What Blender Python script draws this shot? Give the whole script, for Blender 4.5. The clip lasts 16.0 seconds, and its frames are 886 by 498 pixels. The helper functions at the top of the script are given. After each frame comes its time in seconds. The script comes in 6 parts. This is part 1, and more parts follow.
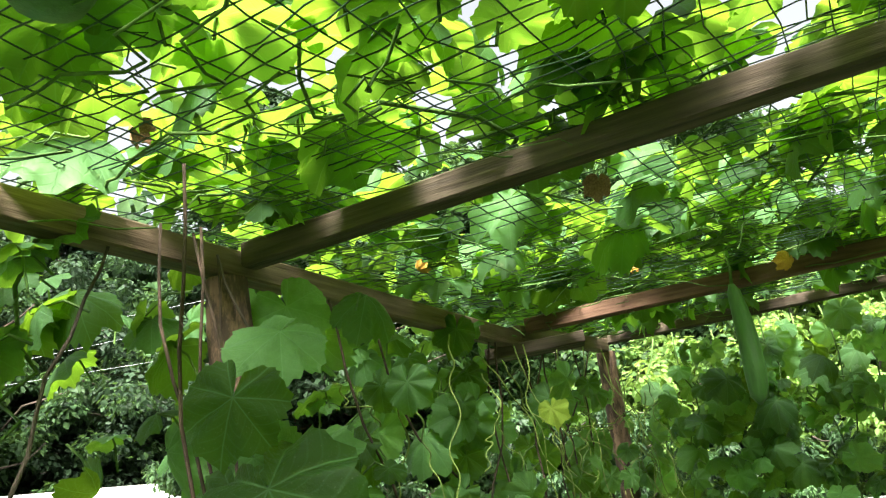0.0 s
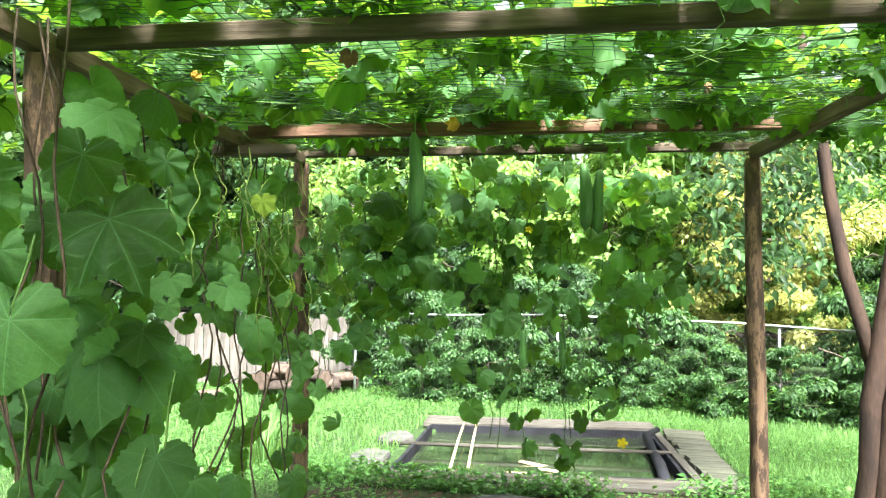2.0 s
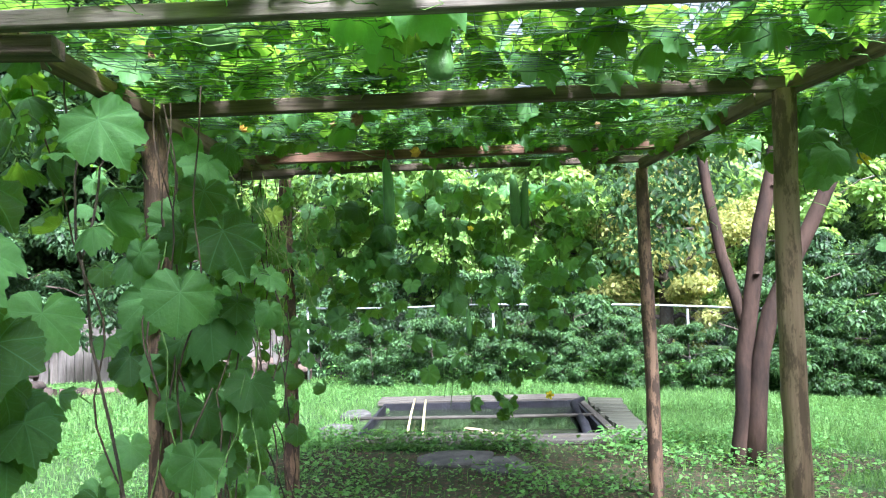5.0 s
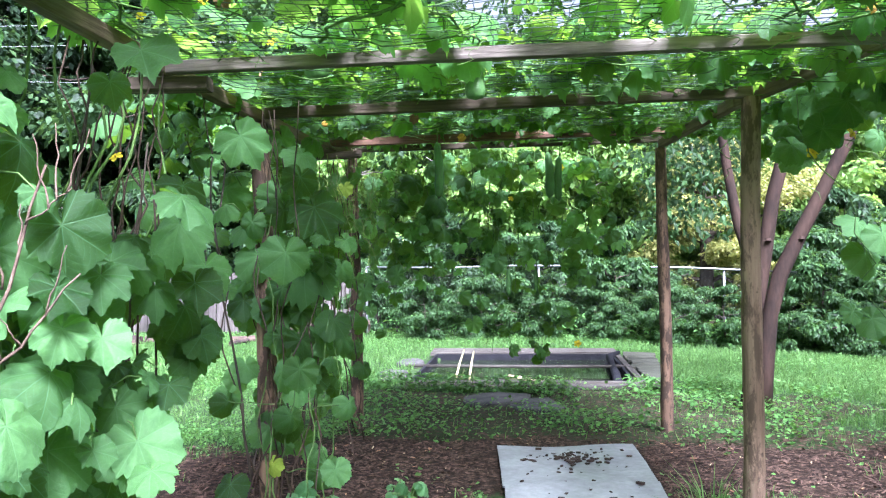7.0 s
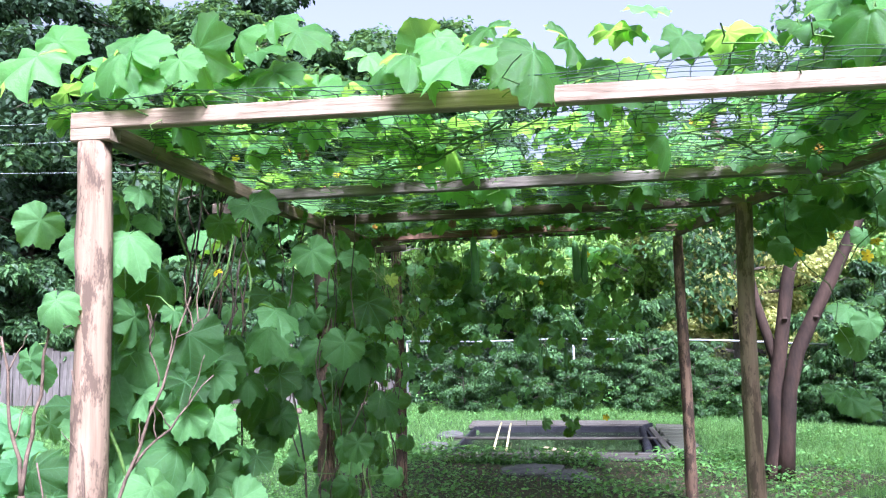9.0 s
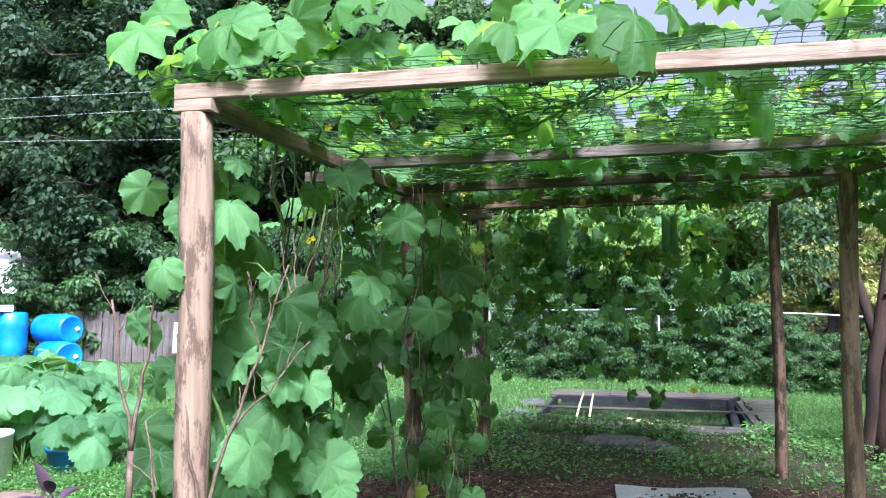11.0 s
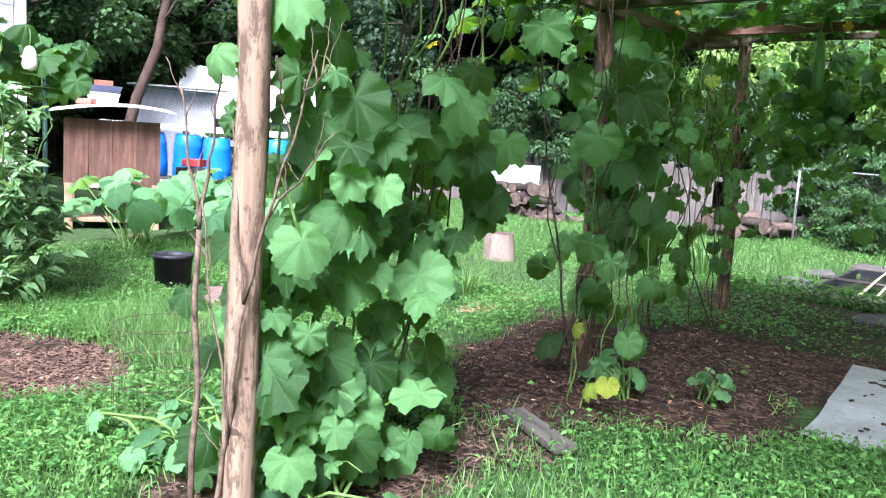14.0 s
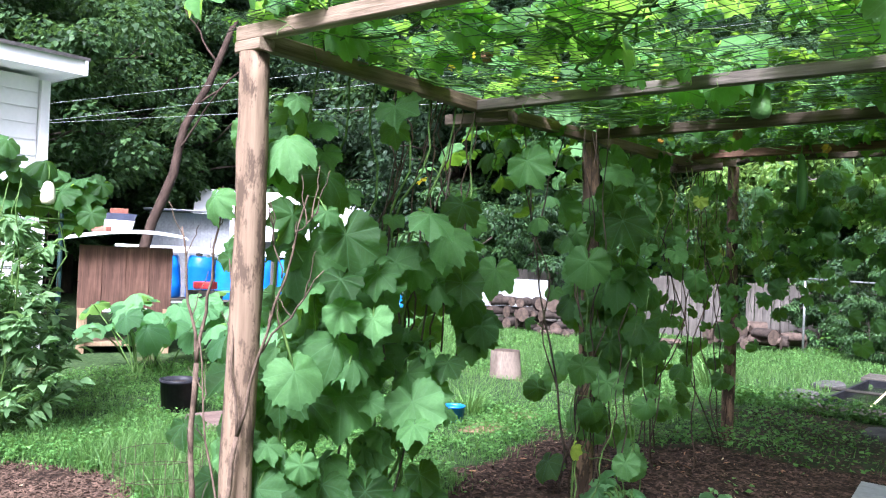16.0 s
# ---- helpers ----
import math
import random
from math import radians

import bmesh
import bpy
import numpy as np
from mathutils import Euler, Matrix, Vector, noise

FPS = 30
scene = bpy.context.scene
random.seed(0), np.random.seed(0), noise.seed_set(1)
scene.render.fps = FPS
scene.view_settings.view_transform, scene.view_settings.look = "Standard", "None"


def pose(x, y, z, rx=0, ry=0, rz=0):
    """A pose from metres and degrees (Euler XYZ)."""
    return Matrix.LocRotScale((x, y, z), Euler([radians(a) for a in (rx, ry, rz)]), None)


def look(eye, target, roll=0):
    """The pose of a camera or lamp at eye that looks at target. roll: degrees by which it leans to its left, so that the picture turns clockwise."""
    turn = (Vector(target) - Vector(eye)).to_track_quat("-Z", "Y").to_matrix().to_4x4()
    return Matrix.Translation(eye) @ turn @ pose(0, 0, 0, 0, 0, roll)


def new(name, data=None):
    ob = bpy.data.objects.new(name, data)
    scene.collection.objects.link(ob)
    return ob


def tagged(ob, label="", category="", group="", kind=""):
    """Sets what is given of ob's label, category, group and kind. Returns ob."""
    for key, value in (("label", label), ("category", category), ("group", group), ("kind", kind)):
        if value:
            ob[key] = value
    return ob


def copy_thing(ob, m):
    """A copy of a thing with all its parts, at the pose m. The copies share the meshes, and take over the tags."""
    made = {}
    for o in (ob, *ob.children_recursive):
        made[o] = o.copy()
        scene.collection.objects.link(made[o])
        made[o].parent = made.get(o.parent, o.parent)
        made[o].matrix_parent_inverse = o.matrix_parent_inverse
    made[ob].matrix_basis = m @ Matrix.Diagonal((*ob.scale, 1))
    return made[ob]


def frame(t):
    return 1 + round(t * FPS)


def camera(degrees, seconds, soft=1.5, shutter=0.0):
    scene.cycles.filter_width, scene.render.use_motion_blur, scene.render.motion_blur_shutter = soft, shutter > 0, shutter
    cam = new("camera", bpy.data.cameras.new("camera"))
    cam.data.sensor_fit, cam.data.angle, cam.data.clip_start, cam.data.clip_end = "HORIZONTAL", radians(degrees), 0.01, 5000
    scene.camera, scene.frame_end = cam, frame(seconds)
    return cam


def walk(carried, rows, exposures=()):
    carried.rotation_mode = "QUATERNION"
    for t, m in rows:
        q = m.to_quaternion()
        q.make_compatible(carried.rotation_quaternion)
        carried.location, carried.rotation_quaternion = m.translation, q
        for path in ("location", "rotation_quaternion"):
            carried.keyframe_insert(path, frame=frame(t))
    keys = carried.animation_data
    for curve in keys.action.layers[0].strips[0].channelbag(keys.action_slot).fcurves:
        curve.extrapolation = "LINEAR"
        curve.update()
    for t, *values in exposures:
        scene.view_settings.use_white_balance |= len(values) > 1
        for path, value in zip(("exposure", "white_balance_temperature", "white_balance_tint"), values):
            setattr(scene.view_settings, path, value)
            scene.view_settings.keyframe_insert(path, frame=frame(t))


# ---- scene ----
cam = camera(56.7, 16.0, 1.2)
PATH = [
    (0, (0.051, -0.083, 1.481), (-0.880, 1.576, 2.098), -6.2),
    (0.5, (-0.027, -0.259, 1.428), (-0.773, 1.550, 1.840), -6.5),
    (1, (-0.062, -0.489, 1.427), (-0.492, 1.452, 1.645), -5.6),
    (1.5, (-0.021, -0.624, 1.409), (-0.312, 1.344, 1.613), -0.8),
    (2, (0.138, -0.795, 1.383), (-0.108, 1.186, 1.507), 0.7),
    (2.5, (0.183, -0.904, 1.390), (-0.072, 1.077, 1.499), 1.6),
    (3, (0.139, -1.062, 1.397), (-0.064, 0.918, 1.586), 0.6),
    (3.5, (0.078, -1.247, 1.371), (-0.035, 0.741, 1.554), -1.2),
    (3.7, (0.067, -1.303, 1.364), (-0.022, 0.688, 1.532), -1.3),
    (5.8, (0.136, -2.320, 1.275), (0.056, -0.323, 1.355), -1.5),
    (6, (0.206, -2.411, 1.285), (0.089, -0.415, 1.345), -0.9),
    (6.5, (0.243, -2.599, 1.309), (0.035, -0.610, 1.331), -0.2),
    (7, (0.207, -2.793, 1.297), (-0.007, -0.805, 1.324), -0.8),
    (7.5, (0.209, -2.988, 1.310), (-0.017, -1.001, 1.341), -1.3),
    (8, (0.305, -3.222, 1.345), (0.045, -1.240, 1.391), -0.8),
    (8.5, (0.316, -3.383, 1.390), (0.031, -1.409, 1.539), -0.4),
    (8.7, (0.304, -3.416, 1.393), (0.016, -1.446, 1.587), -0.8),
    (10.8, (0.274, -3.419, 1.404), (-0.161, -1.474, 1.561), -1.0),
    (11, (0.259, -3.418, 1.407), (-0.238, -1.485, 1.523), -0.1),
    (11.5, (0.296, -3.377, 1.394), (-0.317, -1.473, 1.428), 0.0),
    (12, (0.459, -3.277, 1.365), (-0.269, -1.414, 1.346), 2.2),
    (12.5, (0.615, -3.178, 1.355), (-0.223, -1.365, 1.259), 2.4),
    (13, (0.710, -3.068, 1.250), (-0.240, -1.316, 1.089), 2.9),
    (13.5, (0.786, -2.906, 1.249), (-0.298, -1.241, 1.026), 2.6),
    (14, (0.930, -2.838, 1.272), (-0.273, -1.261, 1.014), 3.5),
    (14.5, (1.021, -2.861, 1.283), (-0.277, -1.354, 1.071), 3.4),
    (15, (1.060, -2.874, 1.307), (-0.310, -1.423, 1.174), 2.0),
    (15.5, (1.055, -2.858, 1.325), (-0.290, -1.379, 1.269), 2.2),
    (16, (1.063, -2.874, 1.339), (-0.186, -1.312, 1.354), 2.3),
]
walk(cam, [(t, look(eye, target, roll)) for t, eye, target, roll in PATH], [(0.0, 3.1, 6750, 8), (1.5, 3.4, 6600, 7), (2.5, 3.5, 6200, 3), (3.5, 3.26, 5850, 3), (6.0, 3.04, 5450, 22), (8.5, 2.80, 5300, 25), (11.0, 2.36, 5400, 19), (12.3, 2.82, 5550, 20), (14.5, 2.42, 5650, 20), (15.5, 2.22, 5700, 22), (16.0, 2.36, 5600, 20)])

# ---- light ----
world = bpy.data.worlds.new("world")
scene.world = world
world.use_nodes = True
wn = world.node_tree.nodes
sky = wn.new("ShaderNodeTexSky")
sky.sky_type = "NISHITA"
sky.sun_disc = False
sky.sun_elevation, sky.sun_rotation = radians(48), radians(157)
sky.air_density, sky.dust_density, sky.ozone_density = 0.7, 8.0, 0.5
wn["Background"].inputs["Strength"].default_value = 0.068
haze = wn.new("ShaderNodeHueSaturation")
haze.inputs["Saturation"].default_value = 0.35
world.node_tree.links.new(sky.outputs["Color"], haze.inputs["Color"])
world.node_tree.links.new(haze.outputs["Color"], wn["Background"].inputs["Color"])
sun = new("sun", bpy.data.lights.new("sun", "SUN"))
sun.data.energy, sun.data.angle, sun.data.color = 3.3, radians(20), (1.0, 0.98, 0.95)
sun.matrix_world = look((0, 0, 30), (-5.23, 12.32, 15.14))

# ---- mesh helpers ----
rng = np.random.default_rng(7)


def tri_mesh(name, V, F, uv=None, smooth=True):
    """A mesh from vertex and triangle arrays; uv has one row a vertex."""
    V, F = np.asarray(V, dtype=np.float32), np.asarray(F, dtype=np.int32)
    me = bpy.data.meshes.new(name)
    me.vertices.add(len(V))
    me.vertices.foreach_set("co", V.ravel())
    me.loops.add(F.size)
    me.loops.foreach_set("vertex_index", F.ravel())
    me.polygons.add(len(F))
    me.polygons.foreach_set("loop_start", np.arange(0, F.size, 3, dtype=np.int32))
    me.polygons.foreach_set("use_smooth", np.full(len(F), smooth))
    if uv is not None:
        layer = me.uv_layers.new(name="blade")
        layer.data.foreach_set("uv", np.asarray(uv, dtype=np.float32)[F.ravel()].ravel())
    me.update(calc_edges=True)
    me.validate()
    return me


def obj(name, me, mat, parent=None, label="", m=None):
    ob = new(name, me)
    if mat is not None and not me.materials:
        me.materials.append(mat)
    if m is not None:
        ob.matrix_world = m
    if parent is not None:
        ob.parent = parent
    if label:
        ob["label"] = label
    return ob


def thing(name, label, category, group="", kind="", at=(0, 0, 0)):
    ob = new(name)
    ob.empty_display_size = 0.1
    ob.location = at
    return tagged(ob, label, category, group, kind)


class Geo:
    """Collects triangles."""

    def __init__(self):
        self.V, self.F, self.n = [], [], 0

    def add(self, V, F):
        self.V.append(np.asarray(V, float))
        self.F.append(np.asarray(F, int) + self.n)
        self.n += len(V)
        return self

    def tube(self, pts, radii, sides=6, cap=True):
        P = np.asarray(pts, float)
        k = len(P)
        R = np.broadcast_to(np.asarray(radii, float), (k,))
        T = np.gradient(P, axis=0)
        T /= np.linalg.norm(T, axis=1)[:, None] + 1e-9
        up = np.array([0, 0, 1.0]) if abs(T[0][2]) < 0.8 else np.array([1.0, 0, 0])
        A = np.cross(T, up)
        A /= np.linalg.norm(A, axis=1)[:, None] + 1e-9
        B = np.cross(T, A)
        an = np.linspace(0, 2 * np.pi, sides, endpoint=False)
        ring = A[:, None] * np.cos(an)[None, :, None] + B[:, None] * np.sin(an)[None, :, None]
        V = (P[:, None] + ring * R[:, None, None]).reshape(-1, 3)
        F = []
        for i in range(k - 1):
            for j in range(sides):
                a, b = i * sides + j, i * sides + (j + 1) % sides
                c, d = a + sides, b + sides
                F += [(a, c, b), (b, c, d)]
        if cap:
            n = len(V)
            V = np.vstack([V, P[:1], P[-1:]])
            for j in range(sides):
                F += [(n, j, (j + 1) % sides), (n + 1, (k - 1) * sides + (j + 1) % sides, (k - 1) * sides + j)]
        return self.add(V, F)

    def box(self, c, s, m=None, cham=0.0):
        """A box with chamfered long edges, c its centre, s its sizes, m a turn."""
        h = np.asarray(s, float) / 2
        b = min(cham, h.min() * 0.6)
        ax = int(np.argmax(h))
        o = [i for i in range(3) if i != ax]
        prof = [(1, 1)]
        u, v = h[o[0]], h[o[1]]
        if b > 0:
            prof = [(u, v - b), (u - b, v), (-u + b, v), (-u, v - b), (-u, -v + b), (-u + b, -v), (u - b, -v), (u, -v + b)]
        else:
            prof = [(u, v), (-u, v), (-u, -v), (u, -v)]
        k = len(prof)
        V = np.zeros((2 * k + 2, 3))
        for e, sg in enumerate((-1, 1)):
            for i, (p, q) in enumerate(prof):
                V[e * k + i, o[0]], V[e * k + i, o[1]], V[e * k + i, ax] = p, q, sg * h[ax]
            V[2 * k + e, ax] = sg * h[ax]
        F = []
        for i in range(k):
            j = (i + 1) % k
            F += [(i, j, k + i), (j, k + j, k + i), (2 * k, j, i), (2 * k + 1, k + i, k + j)]
        F = np.array(F)
        if m is not None:
            V = V @ np.array(m.to_3x3()).T
        return self.add(V + np.asarray(c, float), F)

    def lathe(self, prof, sides=20, c=(0, 0, 0), wob=0.0):
        """Turns (r, z) pairs round the z axis."""
        an = np.linspace(0, 2 * np.pi, sides, endpoint=False)
        V = np.array([[r * math.cos(a) * (1 + wob * math.sin(3 * a + z * 9)), r * math.sin(a) * (1 + wob * math.cos(2 * a)), z] for r, z in prof for a in an])
        F = []
        for i in range(len(prof) - 1):
            for j in range(sides):
                a, b = i * sides + j, i * sides + (j + 1) % sides
                F += [(a, b, a + sides), (b, b + sides, a + sides)]
        return self.add(V + np.asarray(c, float), F)

    def mesh(self, name, smooth=True, m=None):
        V, F = np.vstack(self.V), np.vstack(self.F)
        if m is not None:
            V = V @ np.array(m.to_3x3()).T + np.array(m.translation)
        return tri_mesh(name, V, F, smooth=smooth)


def part(name, geo, mat, parent, label="", smooth=True):
    return obj(name, geo.mesh(name, smooth), mat, parent, label)


def unit(v):
    return v / (np.linalg.norm(v, axis=-1, keepdims=True) + 1e-9)


def frames(n, t):
    """Turns (N,3,3) whose third column is the normal n and second lies along t."""
    n = unit(n)
    y = unit(t - (t * n).sum(-1, keepdims=True) * n)
    x = np.cross(y, n)
    return np.stack([x, y, n], axis=-1)


def strew(bases, pick, R, S, T):
    """Joins copies of the base shapes: pick names the base of each, R turns, S scales, T places."""
    Vs, Fs, Us, off = [], [], [], 0
    for b, (bv, bf, bu) in enumerate(bases):
        idx = np.nonzero(pick == b)[0]
        if not len(idx):
            continue
        V = np.einsum("nij,vj->nvi", R[idx], bv) * S[idx][:, None, None] + T[idx][:, None]
        F = bf[None] + (np.arange(len(idx)) * len(bv))[:, None, None] + off
        Vs.append(V.reshape(-1, 3)), Fs.append(F.reshape(-1, 3)), Us.append(np.tile(bu, (len(idx), 1)))
        off += len(idx) * len(bv)
    return np.vstack(Vs), np.vstack(Fs), np.vstack(Us)


def ground_z(x, y):
    """The lie of the land: nearly level, falling gently to the east beyond the pergola."""
    x, y = np.asarray(x, float), np.asarray(y, float)
    s = np.clip((y - 2.5) / 6, 0, 1)
    z = -0.05 * np.clip(x - 1.0, 0, 12) * s * s * (3 - 2 * s)
    z = z + 0.10 * np.exp(-(((x + 1.25) / 0.8) ** 2 + ((y - 1.5) / 1.3) ** 2))
    z = z + 0.012 * np.sin(x * 2.1 + 0.7 * y) + 0.012 * np.sin(y * 2.7 - x * 0.6)
    return z


# ---- leaf shapes ----
def lobed_leaf(seed, rim=56, droop=0.25, fold=0.12, crinkle=0.05, lobes=0.6, curl=0.0):
    """A palmate gourd leaf with toothed edges, the stalk at the origin: five lobes, the blade quilted between the veins."""
    r0 = np.random.default_rng(seed)
    key = np.array([0, 8, 25, 42, 50, 58, 75, 92, 100, 108, 125, 142, 150, 160, 170, 176, 180])
    deep = np.array([0.82, 0.72, 0.55, 0.64, 0.71, 0.64, 0.50, 0.57, 0.63, 0.57, 0.48, 0.51, 0.53, 0.46, 0.30, 0.12, 0.03])
    full = np.array([0.74, 0.72, 0.69, 0.68, 0.68, 0.67, 0.64, 0.62, 0.61, 0.60, 0.57, 0.54, 0.52, 0.45, 0.30, 0.12, 0.03])
    side = 1 + r0.normal(0, 0.05, 2)
    th = np.linspace(-180, 180, rim, endpoint=False) + 180 / rim
    r = np.interp(np.abs(th), key, deep * lobes + full * (1 - lobes)) * np.where(th < 0, side[0], side[1])
    r = r * (1 + r0.normal(0, 0.025, rim) + 0.028 * np.where(np.arange(rim) % 2, 1, -1))
    k = rim // 2
    a1 = np.radians((th[0::2] + th[1::2]) / 2)
    r1 = (r[0::2] + r[1::2]) / 2
    A = np.concatenate([[0.0], a1, a1, np.radians(th)])
    R = np.concatenate([[0.0], r1 * 0.36, r1 * 0.72, r])
    x, y = R * np.sin(A), R * np.cos(A)
    between = np.sin(np.degrees(A) / 50 * np.pi) ** 2
    z = -droop * R ** 2 - fold * np.abs(x) * 0.6 + crinkle * (1.6 * between - 0.7) * R
    z += 0.10 * R ** 2 * np.sin(A * 7 + r0.uniform(0, 6)) * r0.uniform(0.3, 1.0) + r0.normal(0, 0.012, len(R)) * (R > 0.1)
    z += 0.12 * r0.normal() * x * y - curl * np.maximum(0, R - 0.45) ** 2
    F = []
    for i in range(k):
        j = (i + 1) % k
        c1, c2, d1, d2 = 1 + i, 1 + j, 1 + k + i, 1 + k + j
        e0, e1, e2 = 1 + 2 * k + 2 * i, 2 + 2 * k + 2 * i, 1 + 2 * k + (2 * i + 2) % rim
        F += [(d1, e1, e0)]
        if i < k - 1:
            F += [(0, c2, c1), (c1, d2, d1), (c1, c2, d2), (d1, e2, e1), (d1, d2, e2)]
    return np.stack([x, y + 0.02, z], 1), np.array(F), np.stack([x, y], 1)


def simple_leaf(width=0.42, fold=0.10, droop=0.18):
    """A pointed oval leaf, 1 long."""
    V = np.array([[0, 0, 0], [width / 2, 0.38, fold], [0, 0.45, -0.02], [-width / 2, 0.38, fold], [width * 0.27, 0.75, fold * 0.5 - droop * 0.5], [-width * 0.27, 0.75, fold * 0.5 - droop * 0.5], [0, 1, -droop]], float)
    F = np.array([(0, 1, 2), (0, 2, 3), (1, 4, 2), (2, 4, 6), (3, 2, 5), (2, 6, 5)])
    return V, F, V[:, :2].copy()


def diamond_leaf(width=0.6):
    V = np.array([[0, 0, 0], [width / 2, 0.45, 0.07], [0, 1, -0.08], [-width / 2, 0.45, 0.07]], float)
    return V, np.array([(0, 1, 2), (0, 2, 3)]), V[:, :2].copy()


def blade(width=0.035, bend=0.35):
    V = np.array([[-width, 0, 0], [width, 0, 0], [-width * 0.7, 0.10 * bend, 0.55], [width * 0.7, 0.10 * bend, 0.55], [0, bend, 1]], float)
    return V, np.array([(0, 1, 3), (0, 3, 2), (2, 3, 4)]), V[:, :2].copy()


GOURD = [lobed_leaf(1, droop=0.45, fold=0.15, crinkle=0.15, lobes=0.50), lobed_leaf(5, droop=0.5, fold=0.05, crinkle=0.18, lobes=0.36), lobed_leaf(3, droop=0.2, fold=-0.2, crinkle=0.16, lobes=0.44), lobed_leaf(7, droop=0.8, fold=0.35, crinkle=0.15, lobes=0.4, curl=0.8),
         lobed_leaf(2, droop=0.6, fold=0.3, crinkle=0.12, lobes=0.16), lobed_leaf(4, droop=0.95, fold=0.5, crinkle=0.12, lobes=0.12, curl=1.0), lobed_leaf(6, droop=0.3, fold=0.35, crinkle=0.13, lobes=0.2), lobed_leaf(8, droop=0.35, fold=0.05, crinkle=0.15, lobes=0.25)]
OVAL = [simple_leaf(), simple_leaf(0.5, 0.05, 0.3)]
DIAMOND = [diamond_leaf(), diamond_leaf(0.75)]

# ---- materials ----
def nodes_of(name):
    mat = bpy.data.materials.new(name)
    mat.use_nodes = True
    nt = mat.node_tree
    return mat, nt, nt.nodes["Principled BSDF"], nt.nodes["Material Output"]


def ramp(nt, src, stops):
    r = nt.nodes.new("ShaderNodeValToRGB")
    while len(r.color_ramp.elements) < len(stops):
        r.color_ramp.elements.new(0.5)
    for e, (p, c) in zip(r.color_ramp.elements, stops):
        e.position, e.color = p, (*c, 1)
    nt.links.new(src, r.inputs["Fac"])
    return r.outputs["Color"]


def noise_node(nt, scale, detail=4, stretch=None, coords="Object", rough=0.6):
    tc = nt.nodes.new("ShaderNodeTexCoord")
    src = tc.outputs[coords]
    if stretch:
        mp = nt.nodes.new("ShaderNodeMapping")
        mp.inputs["Scale"].default_value = stretch
        nt.links.new(src, mp.inputs["Vector"])
        src = mp.outputs["Vector"]
    n = nt.nodes.new("ShaderNodeTexNoise")
    n.inputs["Scale"].default_value, n.inputs["Detail"].default_value, n.inputs["Roughness"].default_value = scale, detail, rough
    nt.links.new(src, n.inputs["Vector"])
    return n.outputs["Fac"]


def mix(nt, fac, a, b, how="MIX"):
    m = nt.nodes.new("ShaderNodeMix")
    m.data_type, m.blend_type = "RGBA", how
    for key, v in ((0, fac), (6, a), (7, b)):
        if isinstance(v, (int, float)):
            m.inputs[key].default_value = v
        elif isinstance(v, tuple):
            m.inputs[key].default_value = (*v, 1)
        else:
            nt.links.new(v, m.inputs[key])
    return m.outputs[2]


def bump(nt, bs, src, strength, dist=0.01):
    b = nt.nodes.new("ShaderNodeBump")
    b.inputs["Strength"].default_value, b.inputs["Distance"].default_value = strength, dist
    nt.links.new(src, b.inputs["Height"])
    nt.links.new(b.outputs["Normal"], bs.inputs["Normal"])


def maths(nt, op, a, b=None):
    m = nt.nodes.new("ShaderNodeMath")
    m.operation = op
    for i, v in enumerate((a, b)):
        if v is None:
            continue
        if isinstance(v, (int, float)):
            m.inputs[i].default_value = v
        else:
            nt.links.new(v, m.inputs[i])
    return m.outputs[0]


